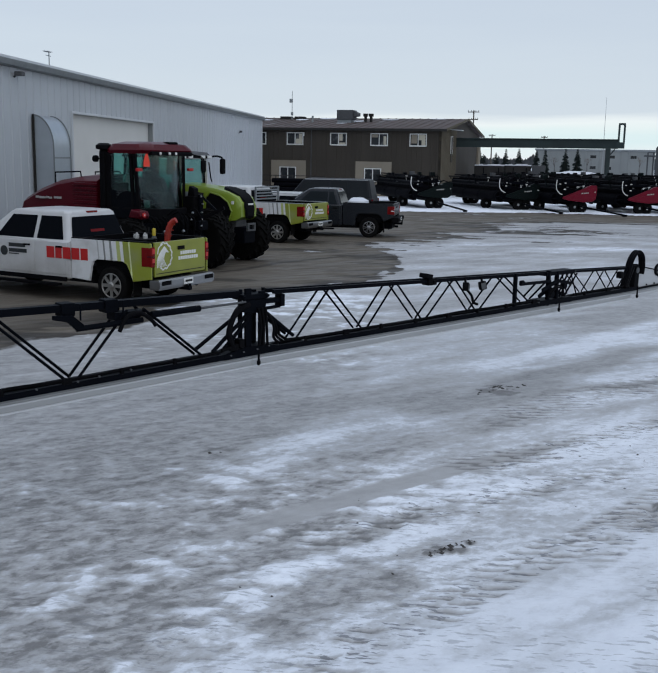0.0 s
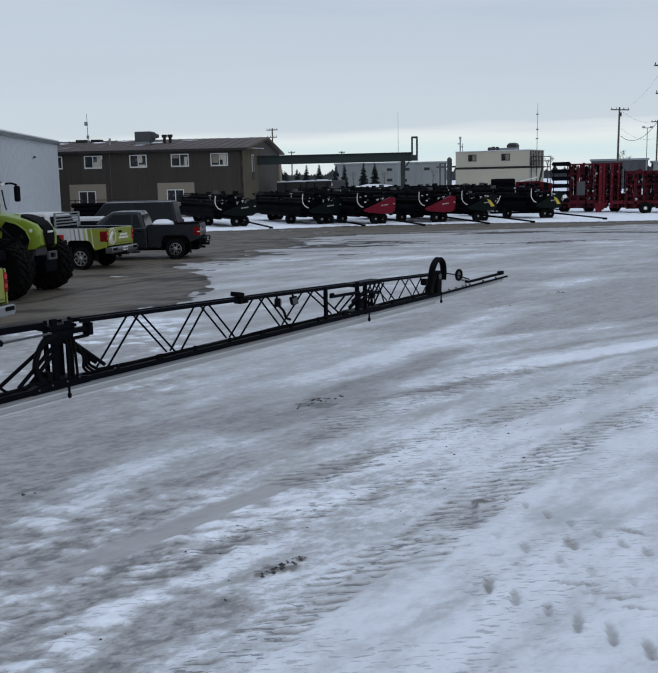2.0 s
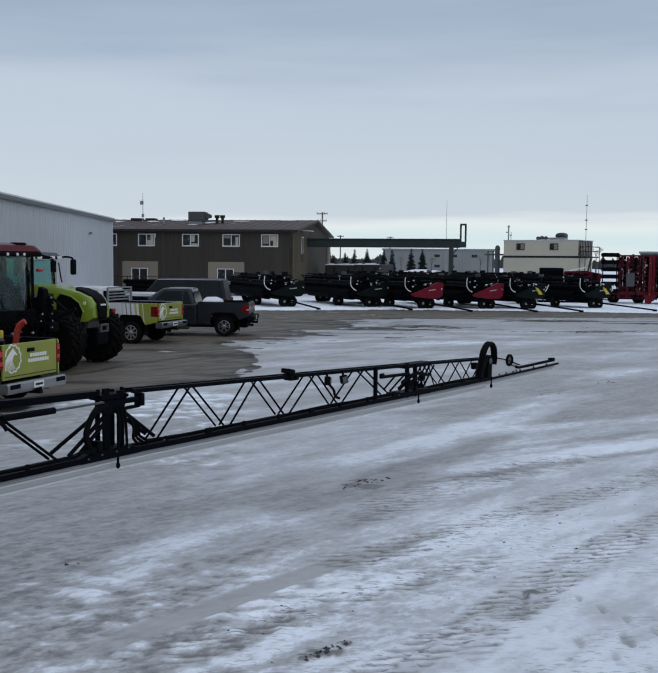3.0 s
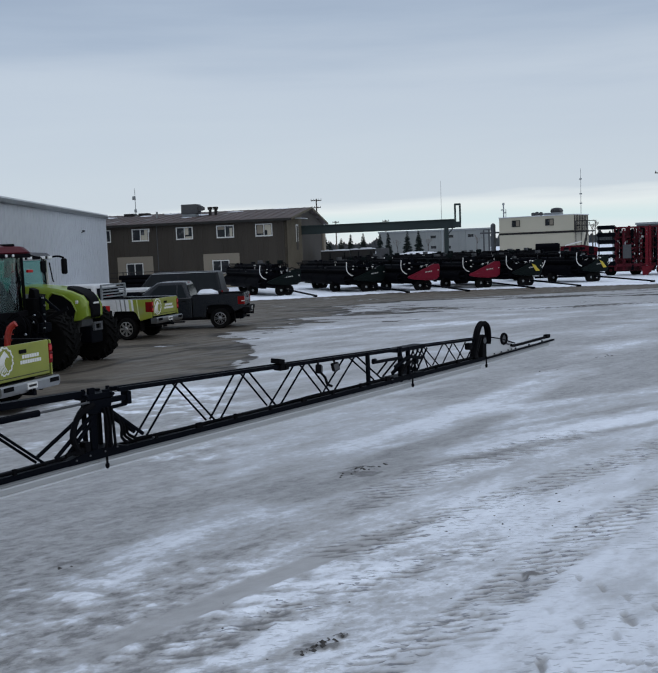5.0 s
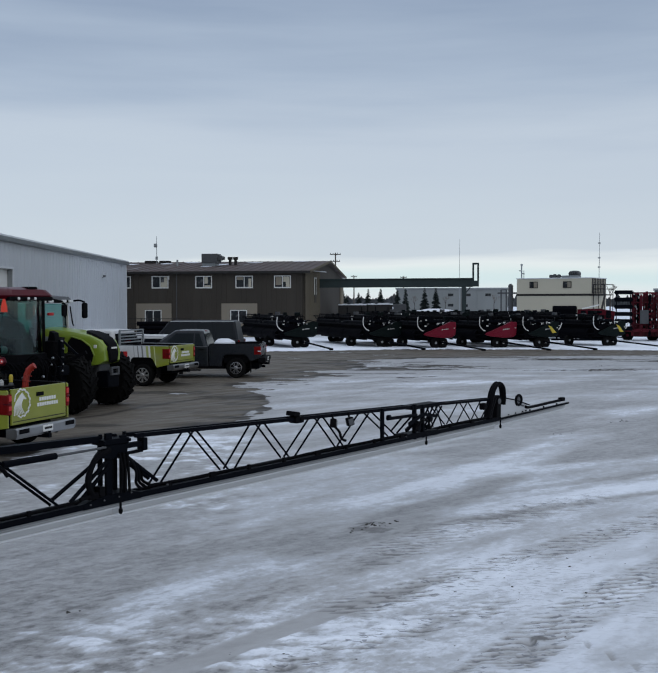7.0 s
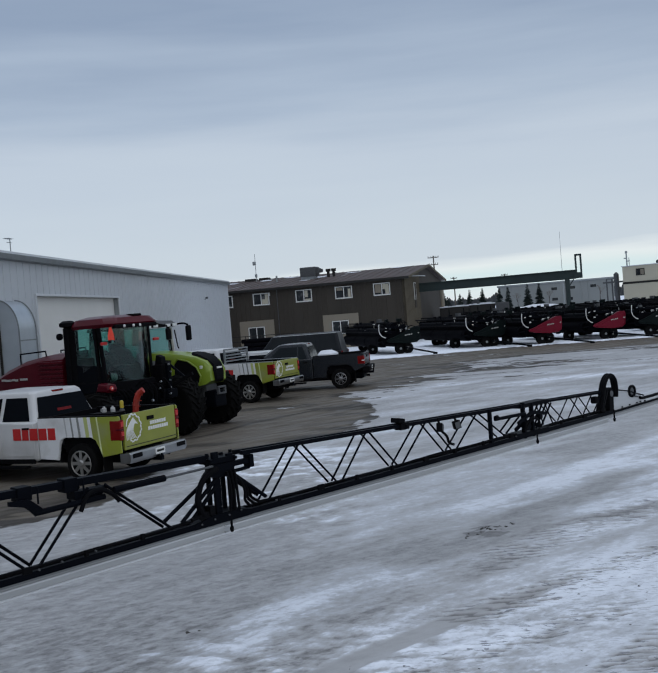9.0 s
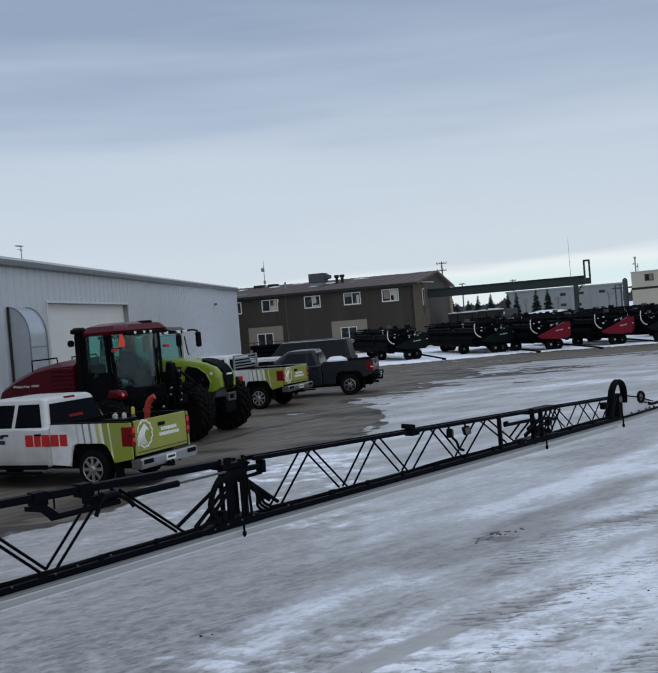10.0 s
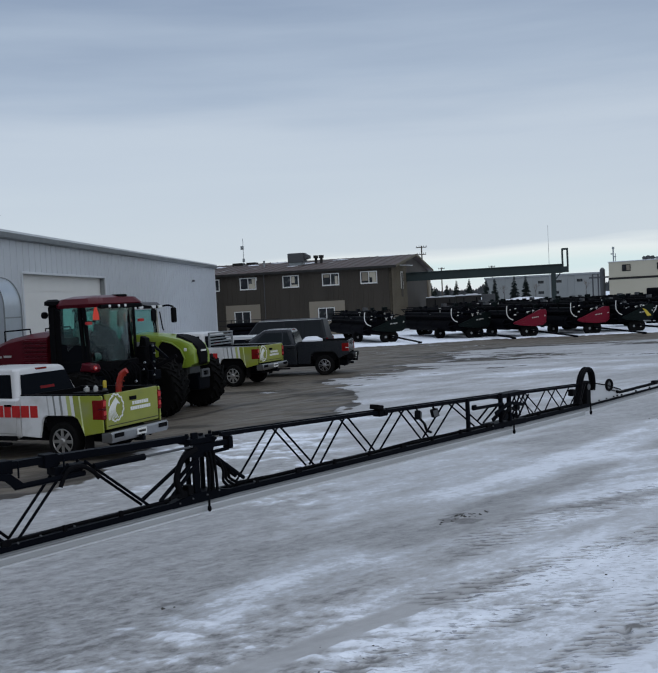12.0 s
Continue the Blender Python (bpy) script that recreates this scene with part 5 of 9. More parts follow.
def flat_deck(x, y, turn, w, top, label):
    """A parked trailer with a covered load, snow lying along its top."""
    t = thing("trailer", label, "trailer", pose(x, y, 0, 0, 0, turn), "trailers behind the headers")
    b = bm_new()
    box(b, 0, w, 0, 2.3, 0.9, top - 0.12, 0.06)
    part("load", b, M_DARK_TRIM, t, "dark covered load")
    b = bm_new()
    box(b, -0.1, w + 0.1, -0.05, 2.35, 0.72, 0.9, 0.02)
    for k in (0.3, 0.8):
        box(b, w * k, w * k + 0.07, -0.08, -0.052, 0.72, top - 0.3)
    part("deck", b, M_BLACK_STEEL, t)
    b = bm_new()
    rs = random.Random(int(x * 10))
    for k in range(7):
        x0 = k * w / 7
        box(b, x0, x0 + w / 7 + 0.02, 0.02, 2.28, top - 0.118, top - 0.05 + rs.uniform(0.0, 0.10), 0.03)
    part("snow_cover", b, M_SNOW, t, "snow along the top")
    for k in (0.25, 0.75):
        b = bm_new()
        lathe(b, [(0.12, -0.1), (0.36, -0.1), (0.4, 0), (0.36, 0.1), (0.12, 0.1)], (w * k, 0.1, 0.4), "y", 20)
        part("wheel", b, M_RUBBER, t)


flat_deck(4.3, 92.3, -3, 2.75, 2.74, "dark loaded trailer with snow on top")
flat_deck(7.15, 92.6, -3, 2.4, 2.78, "low dark trailer under a snow cover")
b = bm_new()
box(b, 0, 1.2, 0, 1.4, 0, 2.72, 0.03)
for k in range(6):
    box(b, 0.1 + k * 0.19, 0.16 + k * 0.19, -0.03, 0.0, 0.2, 2.6)
solo("storage_bin", b, M_GREY_CAST, "grey upright metal storage bin", "bin", pose(9.6, 92.0, 0, 0, 0, -4))


def snow_heap(x, y, turn, w, d, h, seed):
    rs = random.Random(seed)
    b = bm_new()
    nx_, ny_ = 24, 10
    grid = []
    for j in range(ny_ + 1):
        row = []
        for i in range(nx_ + 1):
            u, v = i / nx_, j / ny_
            up = math.sin(math.pi * v) ** 0.8 * math.sin(math.pi * min(1, u * 0.9 + 0.1)) ** 0.7 * (1 - 0.45 * u)
            edge = 0.0 if i in (0, nx_) or j in (0, ny_) else 1.0
            row.append(b.verts.new((u * w, v * d, -0.05 + edge * h * max(0, up) * (0.97 + 0.06 * rs.random()))))
        grid.append(row)
    for j in range(ny_):
        for i in range(nx_):
            b.faces.new((grid[j][i], grid[j][i + 1], grid[j + 1][i + 1], grid[j + 1][i]))
    solo("snow_pile", b, M_SNOW, "ploughed heap of dirty snow", "snow pile", pose(x, y, 0, 0, 0, turn))


snow_heap(11.0, 100, -5, 11.0, 5, 2.75, 3)

# ---- sprayer boom: folding truss that runs away over the yard ----
def boom_low(s):
    return float(np.interp(s, [-10, -5.8, -2.8, 5, 7.6], [0.80, 0.91, 1.00, 1.10, 1.17]))


def boom_top(s):
    return float(np.interp(s, [-10, -5.7, -3.0, 0.0, 2.6, 4.9], [1.78, 1.70, 1.68, 1.63, 1.54, 1.47]))


def sprayer_boom():
    bo = thing("sprayer_boom", "black folding steel sprayer boom with hoses and nozzles", "sprayer boom", pose(0.105, 12.6, 0, 0, 0, 47.5))
    DEEP = 0.17  # distance between the front and back trusses

    def bar(name, s0, z0, s1, z1, y, w=0.03, h=0.03, mat=None, label="", round_=True):
        b = bm_new()
        if round_:
            rod(b, (s0, y, z0), (s1, y, z1), w / 2, 8)
        else:
            beam(b, (s0, y, z0), (s1, y, z1), w, h)
        return part(name, b, mat or M_BLACK_STEEL, bo, label)

    # lower chords: front and back box tubes with a tray between them
    for s0, s1 in ((-10.0, -3.25), (-2.55, 2.55), (3.1, 4.98)):
        for y in (0.0, DEEP):
            bar("lower_chord", s0, boom_low(s0) + 0.03, s1, boom_low(s1) + 0.03, y, 0.05, 0.06, round_=False)
        b = bm_new()
        beam(b, (s0, DEEP / 2, boom_low(s0) + 0.03), (s1, DEEP / 2, boom_low(s1) + 0.03), DEEP - 0.06, 0.02)
        part("tray", b, M_BLACK_STEEL, bo)
    # upper chords
    bar("upper_chord", -10.0, boom_top(-10) + 0.0, -3.05, boom_top(-3.05), DEEP / 2, 0.10, 0.070, round_=False)
    for y in (0.02, DEEP - 0.02):
        bar("upper_chord", -2.6, boom_top(-2.6), 2.5, boom_top(2.5), y, 0.045, 0.045, round_=False)
        bar("upper_chord", 3.0, boom_top(3.0), 4.85, boom_top(4.85), y, 0.035, 0.035, round_=False)
    # diagonals in both planes
    first = [(-5.72, -5.02), (-4.46, -5.02), (-4.28, -3.56), (-6.35, -6.95), (-6.1, -6.9), (-7.6, -6.95), (-7.6, -8.3), (-9.0, -8.3)]
    for top, low in first:
        for y in (0.0, DEEP):
            zt = boom_top(top) - 0.05
            back = 0.11 if y == 0.0 and top == -5.72 else 0.0
            bar("diagonal", top - back, zt, low - back, boom_low(low) + 0.08, y, 0.030)
    second = [(-1.79, -2.30), (-1.74, -1.22), (-0.69, -1.16), (-0.64, -0.16), (0.42, -0.10), (0.47, 0.92), (1.47, 0.97), (1.52, 2.12)]
    for top, low in second:
        for y in (0.0, DEEP):
            bar("diagonal", top, boom_top(top) - 0.02, low, boom_low(low) + 0.08, y, 0.025)
    third = [(3.12, 3.30), (3.20, 3.62), (4.00, 3.68), (4.05, 4.36), (4.70, 4.42)]
    for top, low in third:
        for y in (0.0, DEEP):
            bar("diagonal", top, boom_top(top) - 0.02, low, boom_low(low) + 0.08, y, 0.020)
    # clamps, fold arm and rod on the first section
    for s in (-5.08, -4.62):
        b = bm_new()
        box(b, s - 0.07, s + 0.07, 0.01, DEEP - 0.01, boom_top(s) - 0.065, boom_top(s) + 0.065, 0.01)
        rod(b, (s + 0.09, -0.05, boom_top(s) - 0.10), (s + 0.09, -0.05, boom_top(s) + 0.055), 0.010, 6)
        part("clamp", b, M_BLACK_STEEL, bo)
    b = bm_new()
    prism(b, [(-5.26, 1.66), (-5.06, 1.645), (-4.95, 1.55), (-4.95, 1.50), (-5.02, 1.49), (-5.10, 1.585), (-5.26, 1.62)], "y", -0.045, 0.0, 0.006)
    rod(b, (-5.02, -0.02, 1.51), (-4.30, -0.02, 1.53), 0.028, 8)
    part("fold_bracket", b, M_BLACK_STEEL, bo)
    b = bm_new()
    prism(b, [(-4.60, 1.62), (-4.24, 1.62), (-4.26, 1.575), (-4.36, 1.545), (-4.46, 1.49), (-4.52, 1.49), (-4.60, 1.55)], "y", 0.0, DEEP, 0.012)
    part("gusset", b, M_BLACK_STEEL, bo)
    b = bm_new()
    tube(b, curve_pts([(-4.58, -0.05, 1.44), (-4.50, -0.06, 1.58), (-4.36, -0.06, 1.61), (-4.22, -0.05, 1.53), (-4.16, -0.04, 1.46)]), 0.022)
    part("hose", b, M_HOSE, bo)
    b = bm_new()
    rod(b, (-4.20, -0.03, 1.575), (-3.62, -0.03, 1.585), 0.034, 10)
    cyl_ = part("hydraulic_cylinder", b, M_BLACK_STEEL, bo, "black hydraulic fold cylinder")
    b = bm_new()
    rod(b, (-3.62, -0.03, 1.585), (-3.02, -0.03, 1.60), 0.013, 8)
    part("piston_rod", b, M_GREY_CAST, cyl_, "dull grey piston rod")

    # main hinge
    hinge_s = -2.88
    b = bm_new()
    box(b, -3.0, -2.92, -0.01, 0.03, boom_low(hinge_s) + 0.02, 1.74, 0.008)
    part("hinge_post", b, M_BLACK_STEEL, bo)
    b = bm_new()
    box(b, -2.81, -2.73, -0.01, 0.03, boom_low(hinge_s) + 0.02, 1.70, 0.008)
    part("hinge_post", b, M_BLACK_STEEL, bo)
    for s in (-2.955, -2.765):
        b = bm_new()
        box(b, s - 0.022, s + 0.022, DEEP - 0.03, DEEP + 0.01, boom_low(hinge_s) + 0.02, 1.70, 0.006)
        part("hinge_post", b, M_BLACK_STEEL, bo)
    b = bm_new()
    box(b, -3.05, -2.70, -0.02, DEEP + 0.02, 1.61, 1.675, 0.012)
    prism(b, [(-3.10, 1.50), (-2.98, 1.47), (-2.76, 1.47), (-2.72, 1.61), (-3.02, 1.61)], "y", -0.035, 0.0, 0.008)
    for s in (-3.03, -2.72):
        rod(b, (s, -0.05, 1.65), (s, 0.0, 1.65), 0.018, 8)
        rod(b, (s, 0.05, 1.68), (s, 0.05, 1.73), 0.02, 8)
    part("hinge_head", b, M_BLACK_STEEL, bo)
    b = bm_new()
    box(b, -10.06, -9.90, 0.0, DEEP, 0.0, 1.80, 0.01)
    box(b, -10.3, -9.66, -0.25, DEEP + 0.25, 0.0, 0.06, 0.01)
    part("boom_mount", b, M_BLACK_STEEL, bo)
    b = bm_new()
    prism(b, [(-3.30, boom_low(-3.3) - 0.005), (-2.55, boom_low(-2.55) - 0.005), (-2.55, boom_low(-2.55) + 0.06), (-2.72, boom_low(-2.7) + 0.10), (-3.06, boom_low(-3.06) + 0.10), (-3.30, boom_low(-3.3) + 0.06)], "y", -0.03, DEEP + 0.03, 0.008)
    part("hinge_foot", b, M_BLACK_STEEL, bo)
    for s, z in ((-3.22, 1.03), (-3.05, 1.05), (-2.86, 1.06), (-2.70, 1.08), (-5.03, 1.00), (-4.80, 1.02), (-4.45, 1.04), (-5.45, 0.985), (-2.2, 1.09), (2.3, 1.13)):
        b = bm_new()
        rod(b, (s, -0.045, z), (s, -0.02, z), 0.010, 6)
        part("bolt", b, M_GREY_CAST, bo, "dull steel bolt")
    b = bm_new()
    box(b, -2.70, -2.46, 0.02, 0.10, 1.545, 1.60, 0.01)
    box(b, -2.50, -2.44, 0.0, 0.12, 1.50, 1.64, 0.012)
    rod(b, (-2.70, 0.05, 1.49), (-2.48, 0.05, 1.50), 0.02, 8)
    part("hinge_arm", b, M_BLACK_STEEL, bo)
    for p, q in (((-2.75, 0.0, 1.48), (-2.32, 0.0, 1.15)), ((-2.75, DEEP, 1.48), (-2.30, DEEP, 1.15)), ((-2.97, 0.0, 1.46), (-3.44, 0.0, 1.09)), ((-2.97, 0.0, 1.39), (-3.30, 0.0, 1.10)), ((-2.97, DEEP, 1.44), (-3.55, DEEP, 1.10))):
        b = bm_new()
        rod(b, p, q, 0.022, 8)
        part("brace", b, M_BLACK_STEEL, bo)
    rng = random.Random(3)
    for k in range(4):
        y = -0.03 + 0.03 * k
        out = 0.055 - 0.024 * k
        b = bm_new()
        tube(b, curve_pts([(-2.97, y, 1.57), (-3.10 - out, y - 0.02, 1.50), (-3.19 - out, y - 0.03, 1.37), (-3.21 - out, y - 0.03, 1.25), (-3.13 - out, y, 1.12)], 5), 0.031, 8)
        part("hose", b, M_HOSE, bo)
    for k in range(3):
        y = -0.03 + 0.05 * k
        b = bm_new()
        tube(b, curve_pts([(-2.80, y, 1.50), (-2.70 + 0.05 * k, y - 0.02, 1.41 - 0.01 * k), (-2.64 + 0.07 * k, y - 0.02, 1.28), (-2.63 + 0.08 * k, y, 1.17), (-2.56 + 0.10 * k, y, boom_low(-2.3) + 0.09)], 5), 0.017, 8)
        part("hose", b, M_HOSE, bo)
    for k in range(3):
        b = bm_new()
        tube(b, curve_pts([(-2.86 + 0.05 * k, -0.05, 1.52), (-2.84 + 0.04 * k, -0.07, 1.32), (-2.86 + 0.06 * k, -0.06, 1.10)], 5), 0.016, 7)
        part("hose", b, M_HOSE, bo)
    b = bm_new()
    box(b, -3.24, -3.12, -0.05, 0.04, 1.08, 1.15, 0.012)
    box(b, -3.12, -3.05, -0.06, 0.05, 1.10, 1.20, 0.012)
    rod(b, (-3.34, -0.03, 1.10), (-3.16, -0.03, 1.13), 0.022, 8)
    part("valve_block", b, M_BLACK_PLASTIC, bo)
    # feed tubes over the lower chord, held off it by clips, and a sagging hose beside them
    for s0, s1 in ((-9.8, -3.3), (-2.45, 2.4), (3.2, 4.8)):
        b = bm_new()
        tube(b, [(s, -0.012, boom_low(s) + 0.100 + 0.006 * math.sin(s * 4.1) + 0.012 * math.sin(s * 1.9) ** 3) for s in np.arange(s0, s1, 0.12)], 0.012, 7)
        part("feed_tube", b, M_HOSE, bo, "thin black feed tube along the chord")
        b = bm_new()
        tube(b, [(s, 0.09 + 0.02 * math.sin(s * 2.7), boom_low(s) + 0.062 + 0.012 * math.sin(s * 5.3)) for s in np.arange(s0, s1, 0.12)], 0.017, 6)
        part("hose", b, M_HOSE, bo)
        k = 0
        for s in np.arange(s0 + 0.3, s1, 0.62):
            b = bm_new()
            box(b, s - 0.02, s + 0.02 + 0.05 * (k % 3 == 1), -0.032, 0.004, boom_low(s) + 0.055, boom_low(s) + 0.118, 0.006)
            part("tube_clip", b, M_BLACK_PLASTIC, bo)
            k += 1
    # grey sheet under the lower chord, in lengths
    for s0, s1 in ((-10.0, -2.842), (-2.838, 2.798), (2.802, 5.03), (5.034, 7.56)):
        b = bm_new()
        b0, b1 = boom_low(s0) - 0.005, boom_low(s1) - 0.005
        if s0 > 5:
            plate(b, [(s0, 0.10, b0 - 0.10), (s1, 0.10, b1 - 0.085), (s1, 0.10, b1), (s0, 0.10, b0)], 0.012, (0, 1, 0))
        else:
            plate(b, [(s0, 0.10, b0 - 0.16), (s1, 0.10, b1 - 0.16), (s1, 0.10, b1), (s0, 0.10, b0)], 0.012, (0, 1, 0))
        sheet = part("under_sheet", b, M_SKIRT_GREY, bo, "grey plastic sheet under the boom")
        b = bm_new()
        beam(b, (s0, 0.086, b0 - 0.022), (s1, 0.086, b1 - 0.022), 0.014, 0.042)
        part("sheet_rail", b, M_SKIRT_DULL, sheet, "grey rail along the sheet")
        for drop in ((0.092,) if s0 > 5 else (0.075, 0.150)):
            b = bm_new()
            beam(b, (s0, 0.088, b0 - drop), (s1, 0.088, b1 - drop), 0.012, 0.018)
            part("sheet_rib", b, M_SKIRT, sheet, "pale rib along the sheet")
    # nozzle bodies and drop nozzles
    s = -9.5
    while s < 7.4:
        b = bm_new()
        rod(b, (s, 0.13, boom_low(s) - 0.03), (s, 0.13, boom_low(s) + 0.03), 0.016, 6)
        part("nozzle", b, M_BLACK_PLASTIC, bo)
        s += 0.51
    for s in (-2.83, 2.84, 5.02):
        b = bm_new()
        rod(b, (s, -0.02, boom_low(s) + 0.06), (s, -0.02, boom_low(s) - 0.07), 0.013, 8)
        lathe(b, [(0.012, 0), (0.022, 0.02), (0.022, 0.05), (0.012, 0.06)], (s, -0.02, boom_low(s) - 0.13), "z", 10)
        part("drop_nozzle", b, M_BLACK_PLASTIC, bo, "black drop nozzle with pale tip")
    # valve box on the top chord, and two work lamps under it
    b = bm_new()
    box(b, -0.08, 0.08, -0.03, 0.10, 1.555, 1.640, 0.012)
    box(b, -0.06, 0.05, -0.04, 0.11, -0.03, 0.03, 0.008, m=pose(-0.06, 0, 1.675, 0, 12, 0))
    box(b, 0.0, 0.06, -0.045, -0.028, 1.57, 1.62, 0.006)
    rod(b, (0.06, 0.04, 1.61), (0.20, 0.04, 1.61), 0.022, 8)
    rod(b, (-0.16, 0.02, 1.60), (-0.08, 0.02, 1.60), 0.018, 8)
    part("valve_box", b, M_BLACK_PLASTIC, bo)
    for s, tilt in ((0.66, 30), (1.00, -25)):
        b = bm_new()
        box(b, -0.05, 0.05, -0.04, 0.04, -0.075, 0.04, 0.015, m=pose(s, -0.03, boom_top(s) - 0.10, 0, tilt * 0.5, tilt))
        rod(b, (s, 0.0, boom_top(s)), (s, -0.02, boom_top(s) - 0.06), 0.015, 6)
        lamp = part("work_lamp", b, M_BLACK_PLASTIC, bo, "small black work lamp")
        b = bm_new()
        box(b, -0.036, 0.036, -0.046, -0.041, -0.06, 0.025, m=pose(s, -0.03, boom_top(s) - 0.10, 0, tilt * 0.5, tilt))
        part("lens", b, M_GREY_CAST, lamp)
    b = bm_new()
    tube(b, curve_pts([(0.66, -0.03, 1.46), (0.78, -0.03, 1.36), (0.86, 0.0, 1.26), (0.95, 0.0, 1.22)]), 0.018)
    part("hose", b, M_HOSE, bo)
    # second fold: upright, cylinder, linkage
    b = bm_new()
    box(b, 1.75, 1.80, -0.02, 0.03, boom_low(1.8), boom_top(1.8) + 0.02, 0.008)
    rod(b, (1.84, -0.04, 1.46), (1.90, -0.04, 1.46), 0.028, 10)
    part("hinge_post", b, M_BLACK_STEEL, bo)
    b = bm_new()
    rod(b, (1.86, -0.02, 1.43), (2.58, -0.02, 1.42), 0.024, 10)
    part("hydraulic_cylinder", b, M_BLACK_STEEL, bo)
    b = bm_new()
    box(b, 2.53, 2.58, -0.03, 0.03, boom_low(2.6) - 0.01, 1.58, 0.01)
    box(b, 2.74, 2.79, -0.03, 0.03, boom_low(2.8) - 0.01, 1.56, 0.01)
    box(b, 2.48, 3.20, -0.02, DEEP + 0.02, 1.50, 1.56, 0.008)
    beam(b, (2.38, -0.03, 1.30), (2.74, -0.03, 1.42), 0.03, 0.05)
    beam(b, (2.74, -0.03, 1.42), (3.08, -0.03, 1.36), 0.03, 0.05)
    beam(b, (2.40, 0.04, 1.20), (2.66, 0.04, 1.32), 0.03, 0.05)
    beam(b, (2.66, 0.04, 1.30), (3.0, 0.04, 1.18), 0.03, 0.05)
    rod(b, (2.60, -0.06, 1.23), (2.60, 0.02, 1.23), 0.055, 12)
    rod(b, (2.92, -0.06, 1.33), (2.92, 0.02, 1.33), 0.04, 12)
    box(b, 2.30, 3.15, -0.03, DEEP + 0.03, boom_low(2.7), boom_low(2.7) + 0.08, 0.008)
    part("hinge", b, M_BLACK_STEEL, bo, "black fold hinge with linkage")
    for p, q in (((2.12, 0.0, 1.20), (2.50, 0.0, 1.42)), ((2.2, DEEP, 1.2), (2.52, DEEP, 1.40)), ((2.85, 0.0, 1.17), (3.16, 0.0, 1.50)), ((2.98, 0.0, 1.17), (3.28, 0.0, 1.49)), ((2.90, DEEP, 1.17), (3.20, DEEP, 1.50)), ((3.06, DEEP, 1.17), (3.30, DEEP, 1.48))):
        b = bm_new()
        rod(b, p, q, 0.014, 8)
        part("brace", b, M_BLACK_STEEL, bo)
    for k in range(2):
        b = bm_new()
        tube(b, curve_pts([(2.50 + 0.03 * k, -0.05, 1.19), (2.55 + 0.04 * k, -0.07, 1.30 - 0.02 * k), (2.70, -0.08, 1.36 - 0.03 * k), (2.84, -0.07, 1.28), (2.86 + 0.04 * k, -0.05, 1.18)], 5), 0.013, 7)
        part("hose", b, M_HOSE, bo)
    b = bm_new()
    box(b, 4.43, 4.53, -0.06, 0.04, 1.33, 1.44, 0.02)
    part("work_lamp", b, M_BLACK_PLASTIC, bo, "small black work lamp")
    # outer breakaway: upright plate, tall hose loop, coil, thin tip
    b = bm_new()
    prism(b, [(4.90, 1.12), (5.04, 1.12), (5.05, 1.49), (4.99, 1.53), (4.93, 1.50)], "y", -0.02, 0.10, 0.012)
    bw = part("breakaway_plate", b, M_BLACK_PLASTIC, bo, "black breakaway plate")
    b = bm_new()
    lathe(b, [(0.045, -0.006), (0.05, 0.0), (0.045, 0.006)], (4.975, -0.028, 1.43), "y", 16)
    part("pivot_cap", b, M_GREY_CAST, bw, "grey round pivot cap")
    for k, (w, r) in enumerate(((0.0, 0.026), (0.035, 0.024), (0.07, 0.026))):
        b = bm_new()
        tube(b, curve_pts([(4.62, -0.03 + w, 1.18), (4.70, -0.03 + w, 1.38), (4.80, -0.03 + w, 1.62), (4.96, -0.03 + w, 1.735), (5.10, -0.03 + w, 1.66), (5.14, -0.03 + w, 1.50), (5.12, -0.03 + w, 1.36)], 6), r, 8)
        part("hose_loop", b, M_HOSE, bo, "tall loop of black hose")
    b = bm_new()
    tube(b, curve_pts([(4.66, 0.0, 1.17), (4.74, 0.0, 1.34), (4.84, 0.0, 1.50)], 5), 0.05, 8)
    part("hose", b, M_HOSE, bo)
    b = bm_new()
    rod(b, (5.12, 0.03, 1.48), (5.60, 0.03, 1.40), 0.012, 6)
    rod(b, (5.60, 0.03, 1.40), (6.10, 0.03, 1.27), 0.012, 6)
    part("stay_rod", b, M_BLACK_STEEL, bo)
    b = bm_new()
    tube(b, [(5.72 + 0.095 * math.cos(a), 0.03, 1.385 + 0.085 * math.sin(a)) for a in (radians(d) for d in range(-100, 251, 18))], 0.024, 8)
    coil = part("coil", b, M_HOSE, bo, "coil of black hose")
    b = bm_new()
    lathe(b, [(0.06, -0.008), (0.066, 0.0), (0.06, 0.008)], (5.72, 0.035, 1.385), "y", 18)
    rod(b, (5.72, 0.03, 1.31), (5.90, 0.03, 1.27), 0.014, 6)
    part("spool", b, M_GREY_CAST, coil, "grey spool inside the coil")
    b = bm_new()
    plate(b, [(5.10, 0.04, boom_low(5.1)), (6.05, 0.04, boom_low(6.05) + 0.03), (6.02, 0.04, 1.28), (5.62, 0.04, 1.38), (5.10, 0.04, 1.46)], 0.01, (0, 1, 0))
    part("tip_plate", b, M_SKIRT_GREY, bo, "light grey triangular tip plate")
